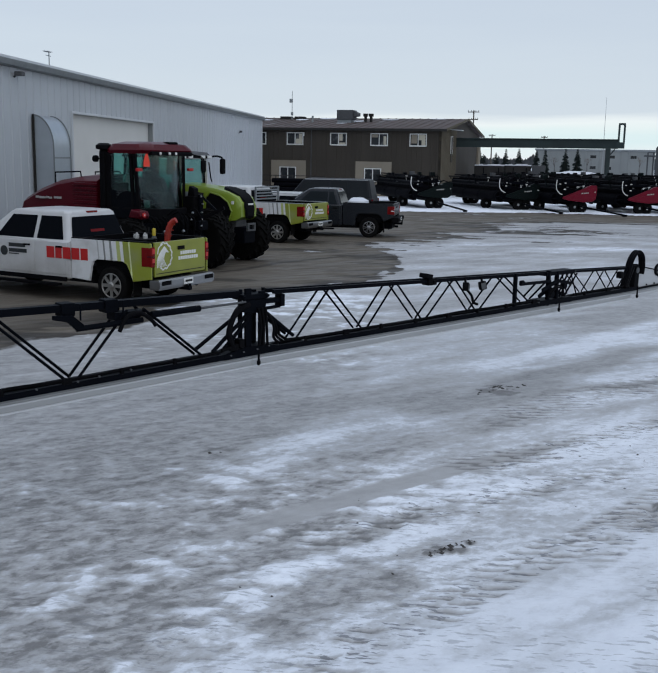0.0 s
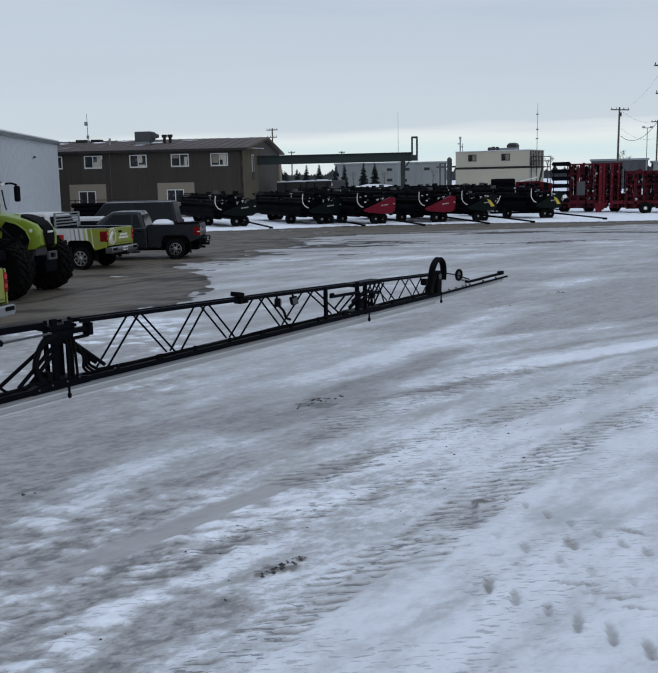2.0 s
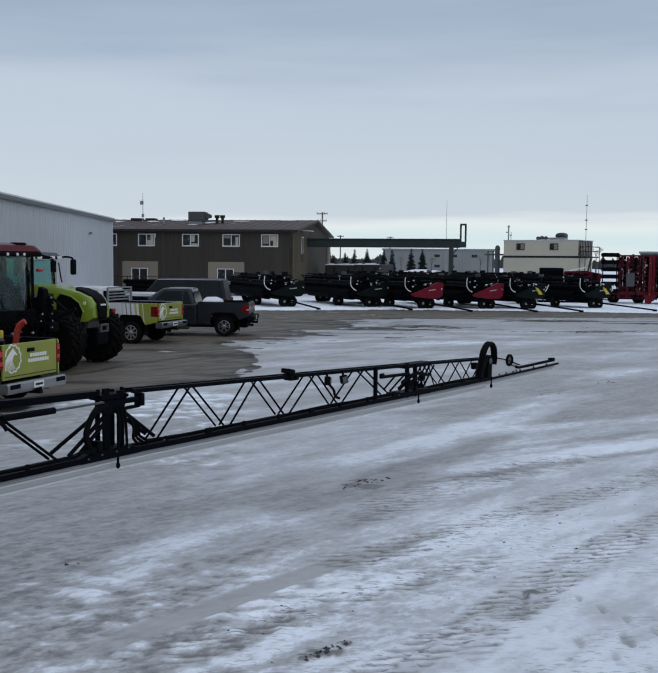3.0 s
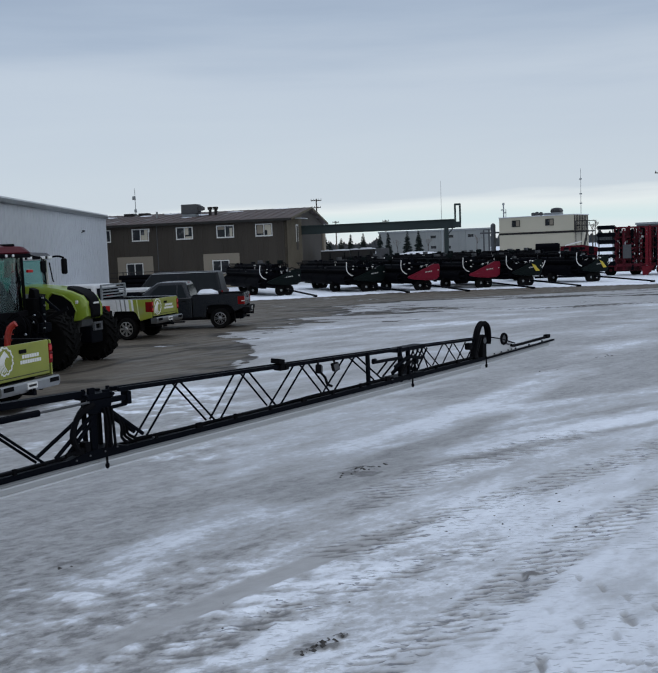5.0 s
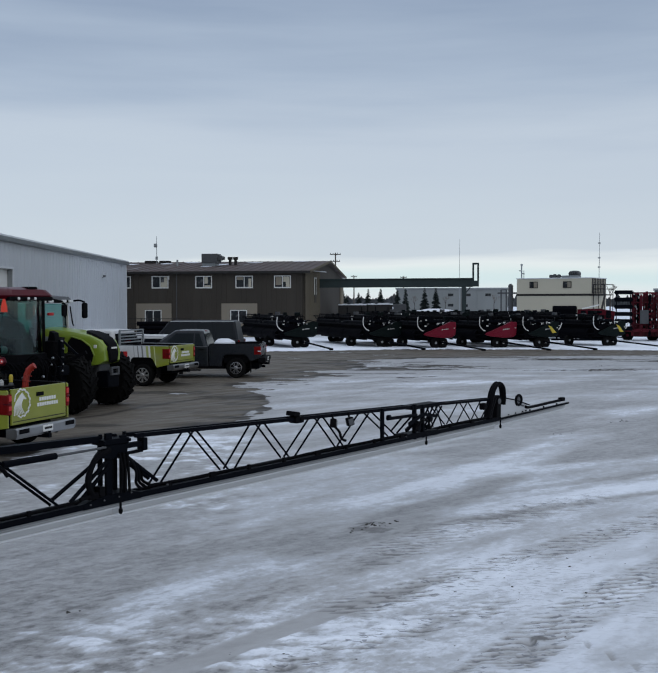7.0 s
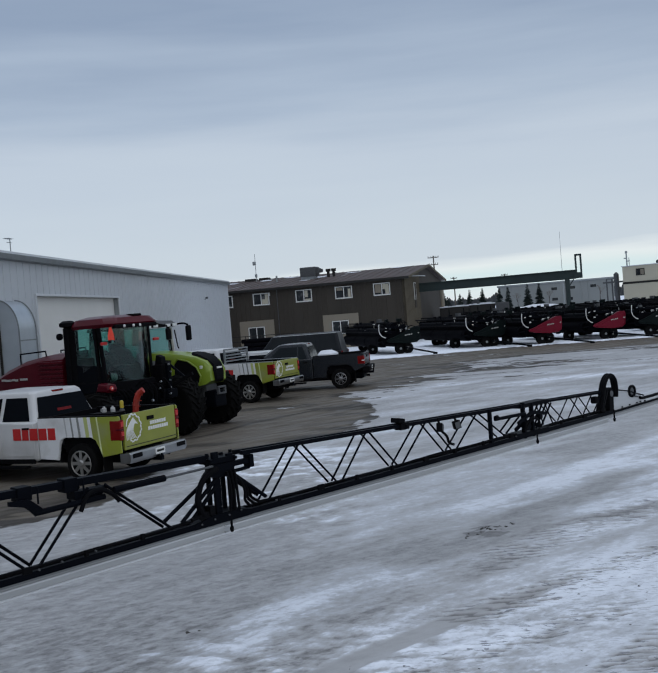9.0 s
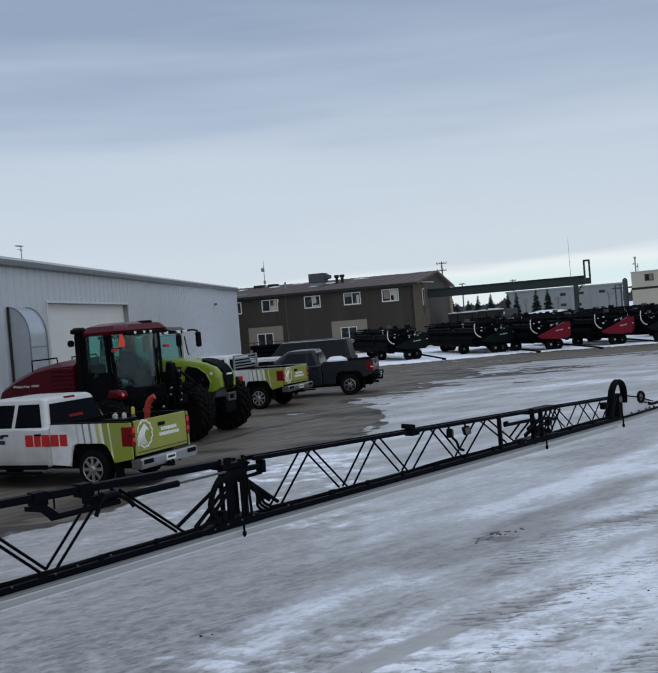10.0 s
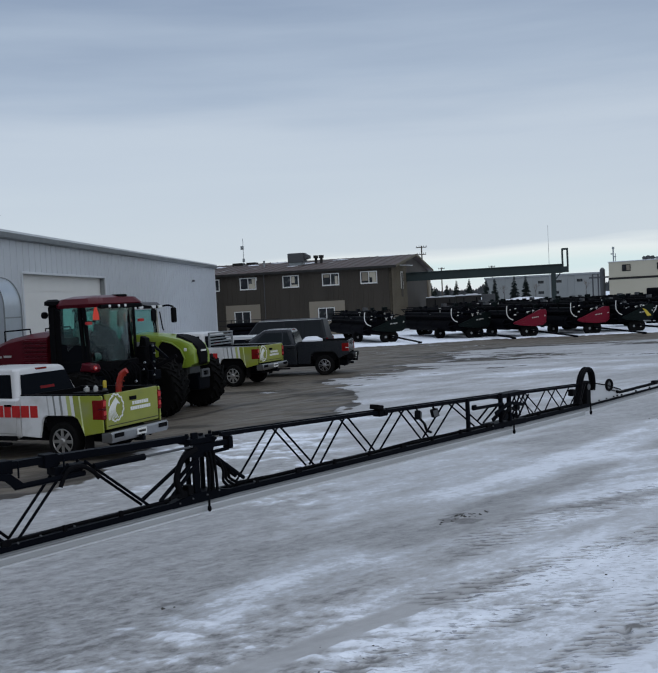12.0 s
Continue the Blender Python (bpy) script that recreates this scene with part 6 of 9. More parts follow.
    for s in (5.38, 5.62, 5.86, 5.98):
        b = bm_new()
        rod(b, (s, 0.02, boom_low(s) + 0.05), (s, 0.045, boom_low(s) + 0.05), 0.012, 6)
        part("bolt", b, M_BLACK_STEEL, bo)
    b = bm_new()
    beam(b, (5.05, 0.02, boom_low(5.05) + 0.015), (7.58, 0.02, boom_low(7.58) + 0.015), 0.04, 0.03)
    part("tip_rail", b, M_BLACK_STEEL, bo)
    b = bm_new()
    tube(b, [(5.95, 0.02, 1.25), (6.05, 0.02, 1.23), (6.4, 0.02, 1.235), (6.9, 0.02, 1.25), (7.30, 0.02, 1.26)], 0.026, 8)
    box(b, 7.24, 7.38, -0.02, 0.06, 1.24, 1.31, 0.01)
    part("tip_tube", b, M_HOSE, bo)
    return bo


sprayer_boom()

# ---- road vehicles ----
def road_wheel(parent, x, y, r, w, rim_mat, side):
    """A car wheel: tyre and spoked rim, the face on the side's hand."""
    b = bm_new()
    lathe(b, [(r * 0.58, -w * 0.46), (r * 0.72, -w / 2), (r * 0.90, -w / 2), (r * 0.985, -w * 0.36), (r, -w * 0.15), (r, w * 0.15), (r * 0.985, w * 0.36), (r * 0.90, w / 2), (r * 0.72, w / 2), (r * 0.58, w * 0.46)], (x, y, r), "y", 40)
    wheel = part("wheel", b, M_RUBBER, parent, "black road tyre with alloy rim")
    o = y + side * w * 0.40
    f = 1.0 if rim_mat is M_DARK_RIM else 1.1
    b = bm_new()
    ring = [(0.52, -0.025), (0.60, 0.0), (0.60, 0.03), (0.565, 0.035), (0.535, 0.012)]
    lathe(b, [(r * a * f, h) for a, h in ring] if side > 0 else [(r * a * f, -h) for a, h in ring[::-1]], (x, o, r), "y", 32)
    dark = rim_mat is M_DARK_RIM
    for k in range(12 if dark else 8):
        a = 2 * math.pi * (k // 2 + (0.17 if k % 2 else -0.17)) / 6 if dark else 2 * math.pi * k / 8
        c, s = math.cos(a), math.sin(a)
        beam(b, (x + c * r * 0.12, o + side * 0.02, r + s * r * 0.12), (x + c * r * 0.56 * f, o + side * 0.012, r + s * r * 0.56 * f), 0.03, r * (0.055 if dark else 0.17), up=(-s, 0, c))
    hub = [(0.20, -0.03), (0.19, 0.03), (0.12, 0.05)]
    lathe(b, [(r * a, h) for a, h in hub] if side > 0 else [(r * a, -h) for a, h in hub[::-1]], (x, o + side * 0.01, r), "y", 16)
    part("rim", b, rim_mat, wheel)
    b = bm_new()
    lathe(b, [(r * 0.575 * f, -0.02), (r * 0.575 * f, 0.02)], (x, y + side * w * 0.18, r), "y", 24)
    part("brake_drum", b, M_DARK_TRIM, wheel)
    return wheel


def wrap_material(name, x0, x1):
    """Vehicle wrap: white in front, lime behind, grey, white and lime stripes between x0 and x1."""
    m = bpy.data.materials.new(name)
    m.use_nodes = True
    n, l = m.node_tree.nodes, m.node_tree.links
    p = n["Principled BSDF"]
    co = n.new("ShaderNodeTexCoord")
    sep = n.new("ShaderNodeSeparateXYZ")
    l.new(co.outputs["Object"], sep.inputs[0])
    slant = n.new("ShaderNodeMath")
    slant.operation = "MULTIPLY_ADD"
    slant.inputs[1].default_value = -0.10
    l.new(sep.outputs["Z"], slant.inputs[0])
    l.new(sep.outputs["X"], slant.inputs[2])
    mr = n.new("ShaderNodeMapRange")
    mr.inputs["From Min"].default_value = x0 - 0.11
    mr.inputs["From Max"].default_value = x1 - 0.11
    l.new(slant.outputs[0], mr.inputs["Value"])
    ramp = n.new("ShaderNodeValToRGB")
    ramp.color_ramp.interpolation = "CONSTANT"
    lime, white, grey = (0.25, 0.285, 0.028, 1), (0.68, 0.69, 0.70, 1), (0.20, 0.21, 0.20, 1)
    stops = [(0.0, lime), (0.14, (0.60, 0.66, 0.35, 1)), (0.17, lime), (0.30, white), (0.37, (0.42, 0.46, 0.16, 1)), (0.45, white), (0.56, grey), (0.61, white), (0.72, grey), (0.76, white), (0.87, (0.42, 0.43, 0.43, 1)), (0.90, white)]
    for i, (at, c) in enumerate(stops):
        e = ramp.color_ramp.elements[i] if i < 2 else ramp.color_ramp.elements.new(at)
        e.position = at
        e.color = c
    l.new(mr.outputs[0], ramp.inputs["Fac"])
    a = n.new("ShaderNodeTexNoise")
    a.inputs["Scale"].default_value = 2.2
    a.inputs["Detail"].default_value = 6
    l.new(co.outputs["Object"], a.inputs["Vector"])
    r = n.new("ShaderNodeMapRange")
    r.inputs["From Min"].default_value = 0.5
    r.inputs["From Max"].default_value = 0.85
    r.inputs["To Max"].default_value = 0.6
    l.new(a.outputs["Fac"], r.inputs["Value"])
    mx = n.new("ShaderNodeMixRGB")
    mx.inputs[2].default_value = (0.26, 0.245, 0.21, 1)
    l.new(r.outputs[0], mx.inputs["Fac"])
    l.new(ramp.outputs["Color"], mx.inputs[1])
    l.new(mx.outputs[0], p.inputs["Base Color"])
    p.inputs["Roughness"].default_value = 0.33
    p.inputs["Coat Weight"].default_value = 0.35
    return m


M_WRAP = wrap_material("striped_wrap", -0.72, 0.45)


BLOCKS = (0.22, 0.18, 0.22, 0.22, 0.20)


def cab_side(z, belt, roof, half0, half1):
    return half0 + (half1 - half0) * (z - belt) / (roof - belt)


def pickup(label, m, paint, bed_paint, rim, group="", wb=3.9, crew=True, gate=None, bed_x=0.98, lettering=True, height=1.93, rack=False, chrome=True, cover=False, glass=None, caps=None, tail=-1.22, low=0.0, lift=0.0):
    glass, caps = glass or M_DARK_GLASS, caps or M_BLACK_PLASTIC
    """A pickup truck, rear axle at x = 0, facing +x."""
    t = thing("pickup_truck", label, "pickup truck", m, group)
    W, R = 1.0, 0.405
    belt, rail = 1.30, 1.36
    # cab and bonnet below the windows
    nose = wb + 0.88
    prof = [(bed_x, 0.48), (bed_x, belt), (wb - 0.62, belt), (wb - 0.45, belt - 0.02), (nose - 0.28, belt - 0.12), (nose - 0.05, belt - 0.25), (nose, 0.80), (nose - 0.04, 0.50), (wb + 0.56, 0.45)]
    prof += [(p[0], p[1]) for p in arc(wb, R + 0.02, 0.51, 0, 180, 12)] + [(wb - 0.56, 0.44), (bed_x + 0.1, 0.44)]
    b = bm_new()
    prism(b, prof, "y", -W + 0.02, W - 0.02, 0.055, 3)
    part("cab_body", b, paint, t)
    # doors, a touch proud, with gaps between them
    xs = [bed_x + 0.10, bed_x + 1.05, bed_x + 2.12] if crew else [bed_x + 0.08, bed_x + 0.60, bed_x + 1.70]
    for side in (1, -1):
        for i in range(2):
            b = bm_new()
            a, c = xs[i] + 0.012, xs[i + 1] - 0.012
            pts = [(a, belt - 0.05), (a, 0.62), (a + 0.04, 0.55), (c - 0.04, 0.55), (c, 0.62), (c, belt - 0.05)]
            y0, y1 = (W - 0.035, W - 0.004) if side > 0 else (-W + 0.004, -W + 0.035)
            prism(b, pts, "y", y0, y1, 0.012, 2)
            door = part("door", b, paint, t)
            b = bm_new()
            yy = side * (W + 0.018)
            hx = a + 0.10
            box(b, hx, hx + 0.20, min(yy, side * W), max(yy, side * W), belt - 0.17, belt - 0.13, 0.008)
            part("door_handle", b, M_BLACK_PLASTIC, door)
        b = bm_new()
        yy = sorted((side * (W - 0.03), side * (W + 0.01)))
        box(b, bed_x + 0.12, wb - 0.58, yy[0], yy[1], 0.40, 0.50, 0.015)
        part("sill_strip", b, M_BLACK_PLASTIC, t)
        b = bm_new()
        yy = sorted((side * (W - 0.06), side * (W + 0.10)))
        box(b, bed_x + 0.3, wb - 0.75, yy[0], yy[1], 0.30, 0.36, 0.02)
        part("running_board", b, M_BLACK_PLASTIC, t)
    # greenhouse
    roof_z = height - 0.05
    back0, back1 = bed_x + 0.06, bed_x + 0.26
    wind0, wind1 = (bed_x + 2.75, bed_x + 1.95) if crew else (bed_x + 2.30, bed_x + 1.45)
    h0, h1 = W - 0.05, W - 0.24
    b = bm_new()
    loft(b, [round_rect(back0, wind0, -h0, h0, 0.10, belt - 0.02), round_rect(back1 - 0.02, wind1 + 0.04, -h1 - 0.01, h1 + 0.01, 0.12, roof_z - 0.03),
             round_rect(back1 + 0.04, wind1 - 0.04, -h1 + 0.05, h1 - 0.05, 0.12, roof_z + 0.025), round_rect(back1 + 0.3, wind1 - 0.3, -h1 + 0.3, h1 - 0.3, 0.12, roof_z + 0.05)])
    part("cab_roof", b, paint, t)

    def side_pane(name, pts, side, mat, lift=0.004, parent=t, label=""):
        bb = bm_new()
        q = [(x, side * (cab_side(z, belt - 0.02, roof_z - 0.03, h0, h1 + 0.01) + lift), z) for x, z in pts]
        plate(bb, q, 0.012, (0, side, 0.3))
        return part(name, bb, mat, parent, label)

    for side in (1, -1):
        zt, zb = roof_z - 0.09, belt + 0.0
        if crew:
            side_pane("side_window", [(back0 + 0.17, zb), (xs[1] - 0.05, zb), (xs[1] - 0.07, zt), (back1 + 0.13, zt)], side, glass)
            side_pane("side_window", [(xs[1] + 0.06, zb), (xs[2] + 0.10, zb), (wind1 - 0.12, zt), (xs[1] + 0.05, zt)], side, glass)
        else:
            side_pane("side_window", [(back0 + 0.16, zb), (xs[1] - 0.03, zb), (xs[1] - 0.04, zt), (back1 + 0.14, zt)], side, glass)
            side_pane("side_window", [(xs[1] + 0.03, zb), (xs[2] + 0.16, zb), (wind1 - 0.10, zt), (xs[1] + 0.02, zt)], side, glass)
        b = bm_new()
        yy = sorted((side * (W - 0.02), side * (W + 0.22)))
        box(b, wind0 - 0.35, wind0 - 0.20, yy[0], yy[1], belt + 0.04, belt + 0.26, 0.04)
        part("wing_mirror", b, M_BLACK_PLASTIC, t)
    # rear window and windscreen on their slopes
    f = (roof_z - 0.13 - belt) / (roof_z - 0.03 - belt + 0.02)
    xr0, xr1 = back0 + (back1 - 0.02 - back0) * 0.12, back0 + (back1 - 0.02 - back0) * f
    b = bm_new()
    plate(b, [(xr0 - 0.008, -0.84, belt + 0.03), (xr0 - 0.008, 0.84, belt + 0.03), (xr1 - 0.002, 0.70, roof_z - 0.10), (xr1 - 0.002, -0.70, roof_z - 0.10)], 0.012, (-1, 0, 0.3))
    rw = part("rear_window", b, M_DARK_GLASS, t)
    if lettering:
        q0, q1 = 0.24, 0.37
        b = bm_new()
        plate(b, [(xr0 + (xr1 - xr0) * q - 0.016, y_, belt + 0.03 + (roof_z - 0.13 - belt) * q) for q, y_ in ((q0, -0.22), (q0, 0.22), (q1, 0.22), (q1, -0.22))], 0.006, (-1, 0, 0.3))
        part("lettering_bar", b, M_TAIL, rw, "dull red lettering bar")
    xw0, xw1 = wind0 + (wind1 - wind0) * 0.10, wind0 + (wind1 + 0.04 - wind0) * f
    b = bm_new()
    plate(b, [(xw0, -0.80, belt + 0.05), (xw0, 0.80, belt + 0.05), (xw1, 0.66, roof_z - 0.13), (xw1, -0.66, roof_z - 0.13)], 0.012, (1, 0, 0.6))
    part("windscreen", b, glass, t)
    b = bm_new()
    box(b, back1 - 0.02, back1 + 0.06, -0.17, 0.17, roof_z - 0.045, roof_z + 0.016, 0.012)
    part("brake_light", b, M_TAIL, t, "red high brake light")
    # bed: outer sides with the arch cut in, inner walls, floor, front
    for side in (1, -1):
        prof = [(tail, 0.76 - low), (tail, rail - 0.02), (tail + 0.03, rail), (bed_x - 0.03, rail), (bed_x - 0.03, 0.50), (0.57, 0.47), (0.53, 0.80), (0.48, 0.91), (0.38, 0.965), (-0.34, 0.965), (-0.46, 0.90), (-0.54, 0.76), (-0.60, 0.62 - low * 0.6)]
        b = bm_new()
        ys = (W - 0.05, W) if side > 0 else (-W, -W + 0.05)
        prism(b, prof, "y", ys[0], ys[1], 0.02, 2)
        part("bed_side", b, bed_paint, t)
        b = bm_new()
        ys = sorted((side * (W - 0.125), side * (W - 0.052)))
        prism(b, [(tail + 0.03, 0.78 - low), (tail + 0.03, rail - 0.01), (bed_x - 0.05, rail - 0.01), (bed_x - 0.05, 0.54), (0.60, 0.50), (0.56, 0.80), (0.50, 0.93), (0.38, 0.985), (-0.34, 0.985), (-0.48, 0.92), (-0.56, 0.76), (-0.62, 0.64)], "y", ys[0], ys[1])
        part("bed_liner", b, M_BLACK_PLASTIC, t)
        b = bm_new()
        ys = sorted((side * (W - 0.13), side * (W - 0.005)))
        box(b, tail + 0.04, bed_x - 0.04, ys[0], ys[1], rail - 0.004, rail + 0.022, 0.01)
        part("bed_rail_cap", b, caps, t)
        b = bm_new()
        tube(b, [(p[0], side * (W + 0.002), p[1]) for p in ((0.54, 0.55), (0.53, 0.80), (0.48, 0.91), (0.38, 0.965), (-0.34, 0.965), (-0.46, 0.90), (-0.54, 0.76), (-0.60, 0.64))], 0.009, 6)
        part("arch_lip", b, bed_paint if chrome else M_BLACK_PLASTIC, t)
        b = bm_new()
        ys = sorted((side * (W - 0.36), side * (W - 0.12)))
        box(b, -0.5, 0.5, ys[0], ys[1], 0.60, 1.02, 0.03)
        part("wheel_box", b, M_BLACK_PLASTIC, t)
    b = bm_new()
    box(b, tail + 0.06, bed_x - 0.04, -W + 0.11, W - 0.11, 0.70, 0.78)
    box(b, bed_x - 0.10, bed_x - 0.04, -W + 0.11, W - 0.11, 0.78, rail)
    part("bed_floor", b, M_BLACK_PLASTIC, t)
    if cover:
        b = bm_new()
        loft(b, [round_rect(0.15, bed_x - 0.12, -0.75, 0.75, 0.2, 0.78), round_rect(0.25, bed_x - 0.15, -0.70, 0.70, 0.2, rail + 0.06), round_rect(0.45, bed_x - 0.25, -0.45, 0.45, 0.2, rail + 0.18)])
        part("snow_load", b, M_SNOW, t, "heap of snow in the bed")
    # tailgate
    b = bm_new()
    box(b, tail - 0.01, tail + 0.06, -W + 0.115, W - 0.115, 0.80 - low, rail + 0.01, 0.018)
    tg = part("tailgate", b, gate or bed_paint, t)
    b = bm_new()
    box(b, tail - 0.026, tail - 0.009, -0.12, 0.12, 1.17, 1.25, 0.01)
    part("tailgate_handle", b, M_BLACK_PLASTIC, tg)
    # thin dark strip stands in for the shade line of a pressed crease
    b = bm_new()
    box(b, tail - 0.018, tail - 0.008, -W + 0.16, W - 0.16, 0.86 - low, 0.875 - low)
    part("crease", b, M_DARK_TRIM, tg)
    if lettering:
        b = bm_new()
        ey, ez, er = 0.60, 1.075, 0.265
        for k in range(-8, 9):
            p0, p1 = radians(k * 13.5 - 6), radians(k * 13.5 + 6)
            rr = er + (0.018 if k % 2 else 0.0)
            beam(b, (tail - 0.014, ey - rr * math.cos(p0), ez + rr * math.sin(p0)), (tail - 0.014, ey - rr * math.cos(p1), ez + rr * math.sin(p1)), 0.034, 0.010, up=(1, 0, 0))
        em = part("emblem", b, M_DECAL_WHITE, tg, "large white gear-edged emblem")
        for k in range(7):
            b = bm_new()
            q = k / 6
            tube(b, curve_pts([(tail - 0.012, ey + 0.21 - 0.30 * q, ez - 0.235 + 0.02 * q), (tail - 0.012, ey + 0.20 - 0.20 * q, ez - 0.06), (tail - 0.012, ey + 0.10 - 0.16 * q, ez + 0.08), (tail - 0.012, ey - 0.04 - 0.12 * q, ez + 0.20 - 0.13 * q)], 4), 0.0115, 6)
            part("stripe", b, M_DECAL_WHITE, em)
        b = bm_new()
        tube(b, curve_pts([(tail - 0.012, ey + 0.20, ez + 0.05), (tail - 0.012, ey + 0.16, ez + 0.18), (tail - 0.012, ey + 0.04, ez + 0.245)], 4), 0.014, 6)
        part("stripe", b, M_DECAL_WHITE, em)
        for z, w, count in ((1.10, 0.56, 7), (0.99, 0.70, 9)):
            for k in range(count):
                b = bm_new()
                y1 = w / 2 - 0.26 - k * w / count
                box(b, tail - 0.018, tail - 0.0085, y1 - 0.78 * w / count, y1, z - 0.036, z + 0.036)
                part("lettering_bar", b, M_DECAL_WHITE, tg, "white lettering bar")
    for side in (1, -1):
        b = bm_new()
        ys = sorted((side * (W - 0.13), side * (W + 0.006)))
        box(b, tail - 0.02, tail + 0.26, ys[0], ys[1], 0.91 - low * 0.35, 1.28, 0.03, seg=3)
        lt = part("tail_light", b, M_TAIL, t, "red tail light")
        b = bm_new()
        ys = sorted((side * (W - 0.10), side * (W + 0.009)))
        box(b, tail - 0.024, tail + 0.10, ys[0], ys[1], 1.065, 1.10, 0.006)
        part("reverse_lens", b, M_LAMP if not chrome else M_RED, lt)
        for z0_, z1_ in ((0.955, 1.04), (1.14, 1.245)):
            b = bm_new()
            ys = sorted((side * (W - 0.105), side * (W - 0.02)))
            box(b, tail - 0.026, tail - 0.018, ys[0], ys[1], z0_, z1_, 0.003)
            part("lamp_cell", b, M_DECAL_RED, lt, "brighter red lamp cell")
    # bumper, plate, hitch
    b = bm_new()
    prism(b, [(tail - 0.20, 0.60 - low), (tail - 0.16, 0.54 - low), (tail + 0.08, 0.54 - low), (tail + 0.08, 0.74 - low), (tail - 0.16, 0.76 - low), (tail - 0.20, 0.72 - low)], "y", -W + 0.03, W - 0.03, 0.02, 2)
    bp = part("rear_bumper", b, M_CHROME if chrome else M_BLACK_PLASTIC, t)
    b = bm_new()
    box(b, tail - 0.212, tail - 0.198, -0.16, 0.16, 0.60 - low, 0.73 - low)
    pl = part("number_plate", b, M_DECAL_WHITE, bp)
    b = bm_new()
    box(b, tail - 0.218, tail - 0.2115, -0.12, 0.12, 0.645 - low, 0.69 - low)
    part("plate_bar", b, M_DARK_TRIM, pl)
    b = bm_new()
    box(b, tail - 0.21, tail - 0.199, 0.60, 0.90, 0.64 - low, 0.73 - low)
    part("step_pad", b, M_BLACK_PLASTIC, bp)
    b = bm_new()
    box(b, tail - 0.21, tail - 0.199, -0.90, -0.60, 0.64 - low, 0.73 - low)
    part("step_pad", b, M_BLACK_PLASTIC, bp)
    b = bm_new()
    beam(b, (tail + 0.1, 0, 0.48 - low * 0.8), (tail - 0.26, 0, 0.48 - low * 0.8), 0.09, 0.09)
    rod(b, (tail - 0.24, 0, 0.50 - low * 0.8), (tail - 0.24, 0, 0.60 - low), 0.03, 10)
    part("hitch", b, M_BLACK_STEEL, bp)
    # underside and wheels
    b = bm_new()
    box(b, tail + 0.1, nose - 0.2, -0.55, 0.55, 0.34, 0.62, 0.05)
    box(b, -0.09, 0.09, -W + 0.25, W - 0.25, R - 0.10, R + 0.10, 0.04)
    rod(b, (tail - 0.02, -0.55, 0.38), (tail + 0.7, -0.55, 0.40), 0.05, 10)
    part("chassis", b, M_BLACK_STEEL, t)
    b = bm_new()
    box(b, 0.52, wb - 0.52, -W + 0.06, W - 0.06, 0.42, 0.60)
    box(b, -0.52, 0.52, -0.62, 0.62, 0.6, 0.7)
    part("floor_pan", b, M_BLACK_PLASTIC, t)
    for side in (1, -1):
        b = bm_new()
        ys = sorted((side * (W - 0.30), side * (W - 0.03)))
        box(b, -0.60, -0.575, ys[0], ys[1], 0.22, 0.62, 0.006)
        part("mud_flap", b, M_RUBBER, t)
        for x in (0.0, wb):
            road_wheel(t, x, side * (W - 0.155), R, 0.27, rim, side)
    # front
    b = bm_new()
    box(b, nose - 0.04, nose + 0.02, -0.62, 0.62, 0.72, 1.02, 0.02)
    part("grille", b, M_BLACK_PLASTIC, t)
    for side in (1, -1):
        b = bm_new()
        ys = sorted((side * 0.64, side * (W - 0.05)))
        box(b, nose - 0.14, nose + 0.005, ys[0], ys[1], 0.82, 1.03, 0.03)
        part("headlight", b, M_LAMP, t, "clear headlight")
    b = bm_new()
    box(b, nose - 0.10, nose + 0.10, -W + 0.03, W - 0.03, 0.46, 0.70, 0.05)
    part("front_bumper", b, M_CHROME if chrome else M_BLACK_PLASTIC, t)
    if lettering:
        for side in (1, -1):
            # plain blocks where the brand names stand
            x = bed_x + 0.68
            for k, w in enumerate(BLOCKS):
                b = bm_new()
                ys = sorted((side * (W - 0.002), side * (W + 0.0045)))
                x1 = x - sum(BLOCKS[:k]) - 0.035 * k
                box(b, x1 - w, x1, ys[0], ys[1], 0.90, 1.15)
                part("lettering_block", b, M_DECAL_RED, t, "red lettering block")
            for z, w in ((1.12, 0.50), (1.00, 0.54), (0.925, 0.30)):
                b = bm_new()
                x1 = xs[2] - 0.30
                box(b, x1 - w, x1, ys[0], ys[1], z - (0.042 if w > 0.4 else 0.012), z + (0.042 if w > 0.4 else 0.012))
                part("lettering_bar", b, M_DECAL_BLACK, t)
            b = bm_new()
            lathe(b, [(0.11, -0.003), (0.11, 0.003)], (xs[2] - 0.15, side * (W + 0.001), 0.98), "y", 20)
            part("emblem", b, M_DECAL_BLACK, t)
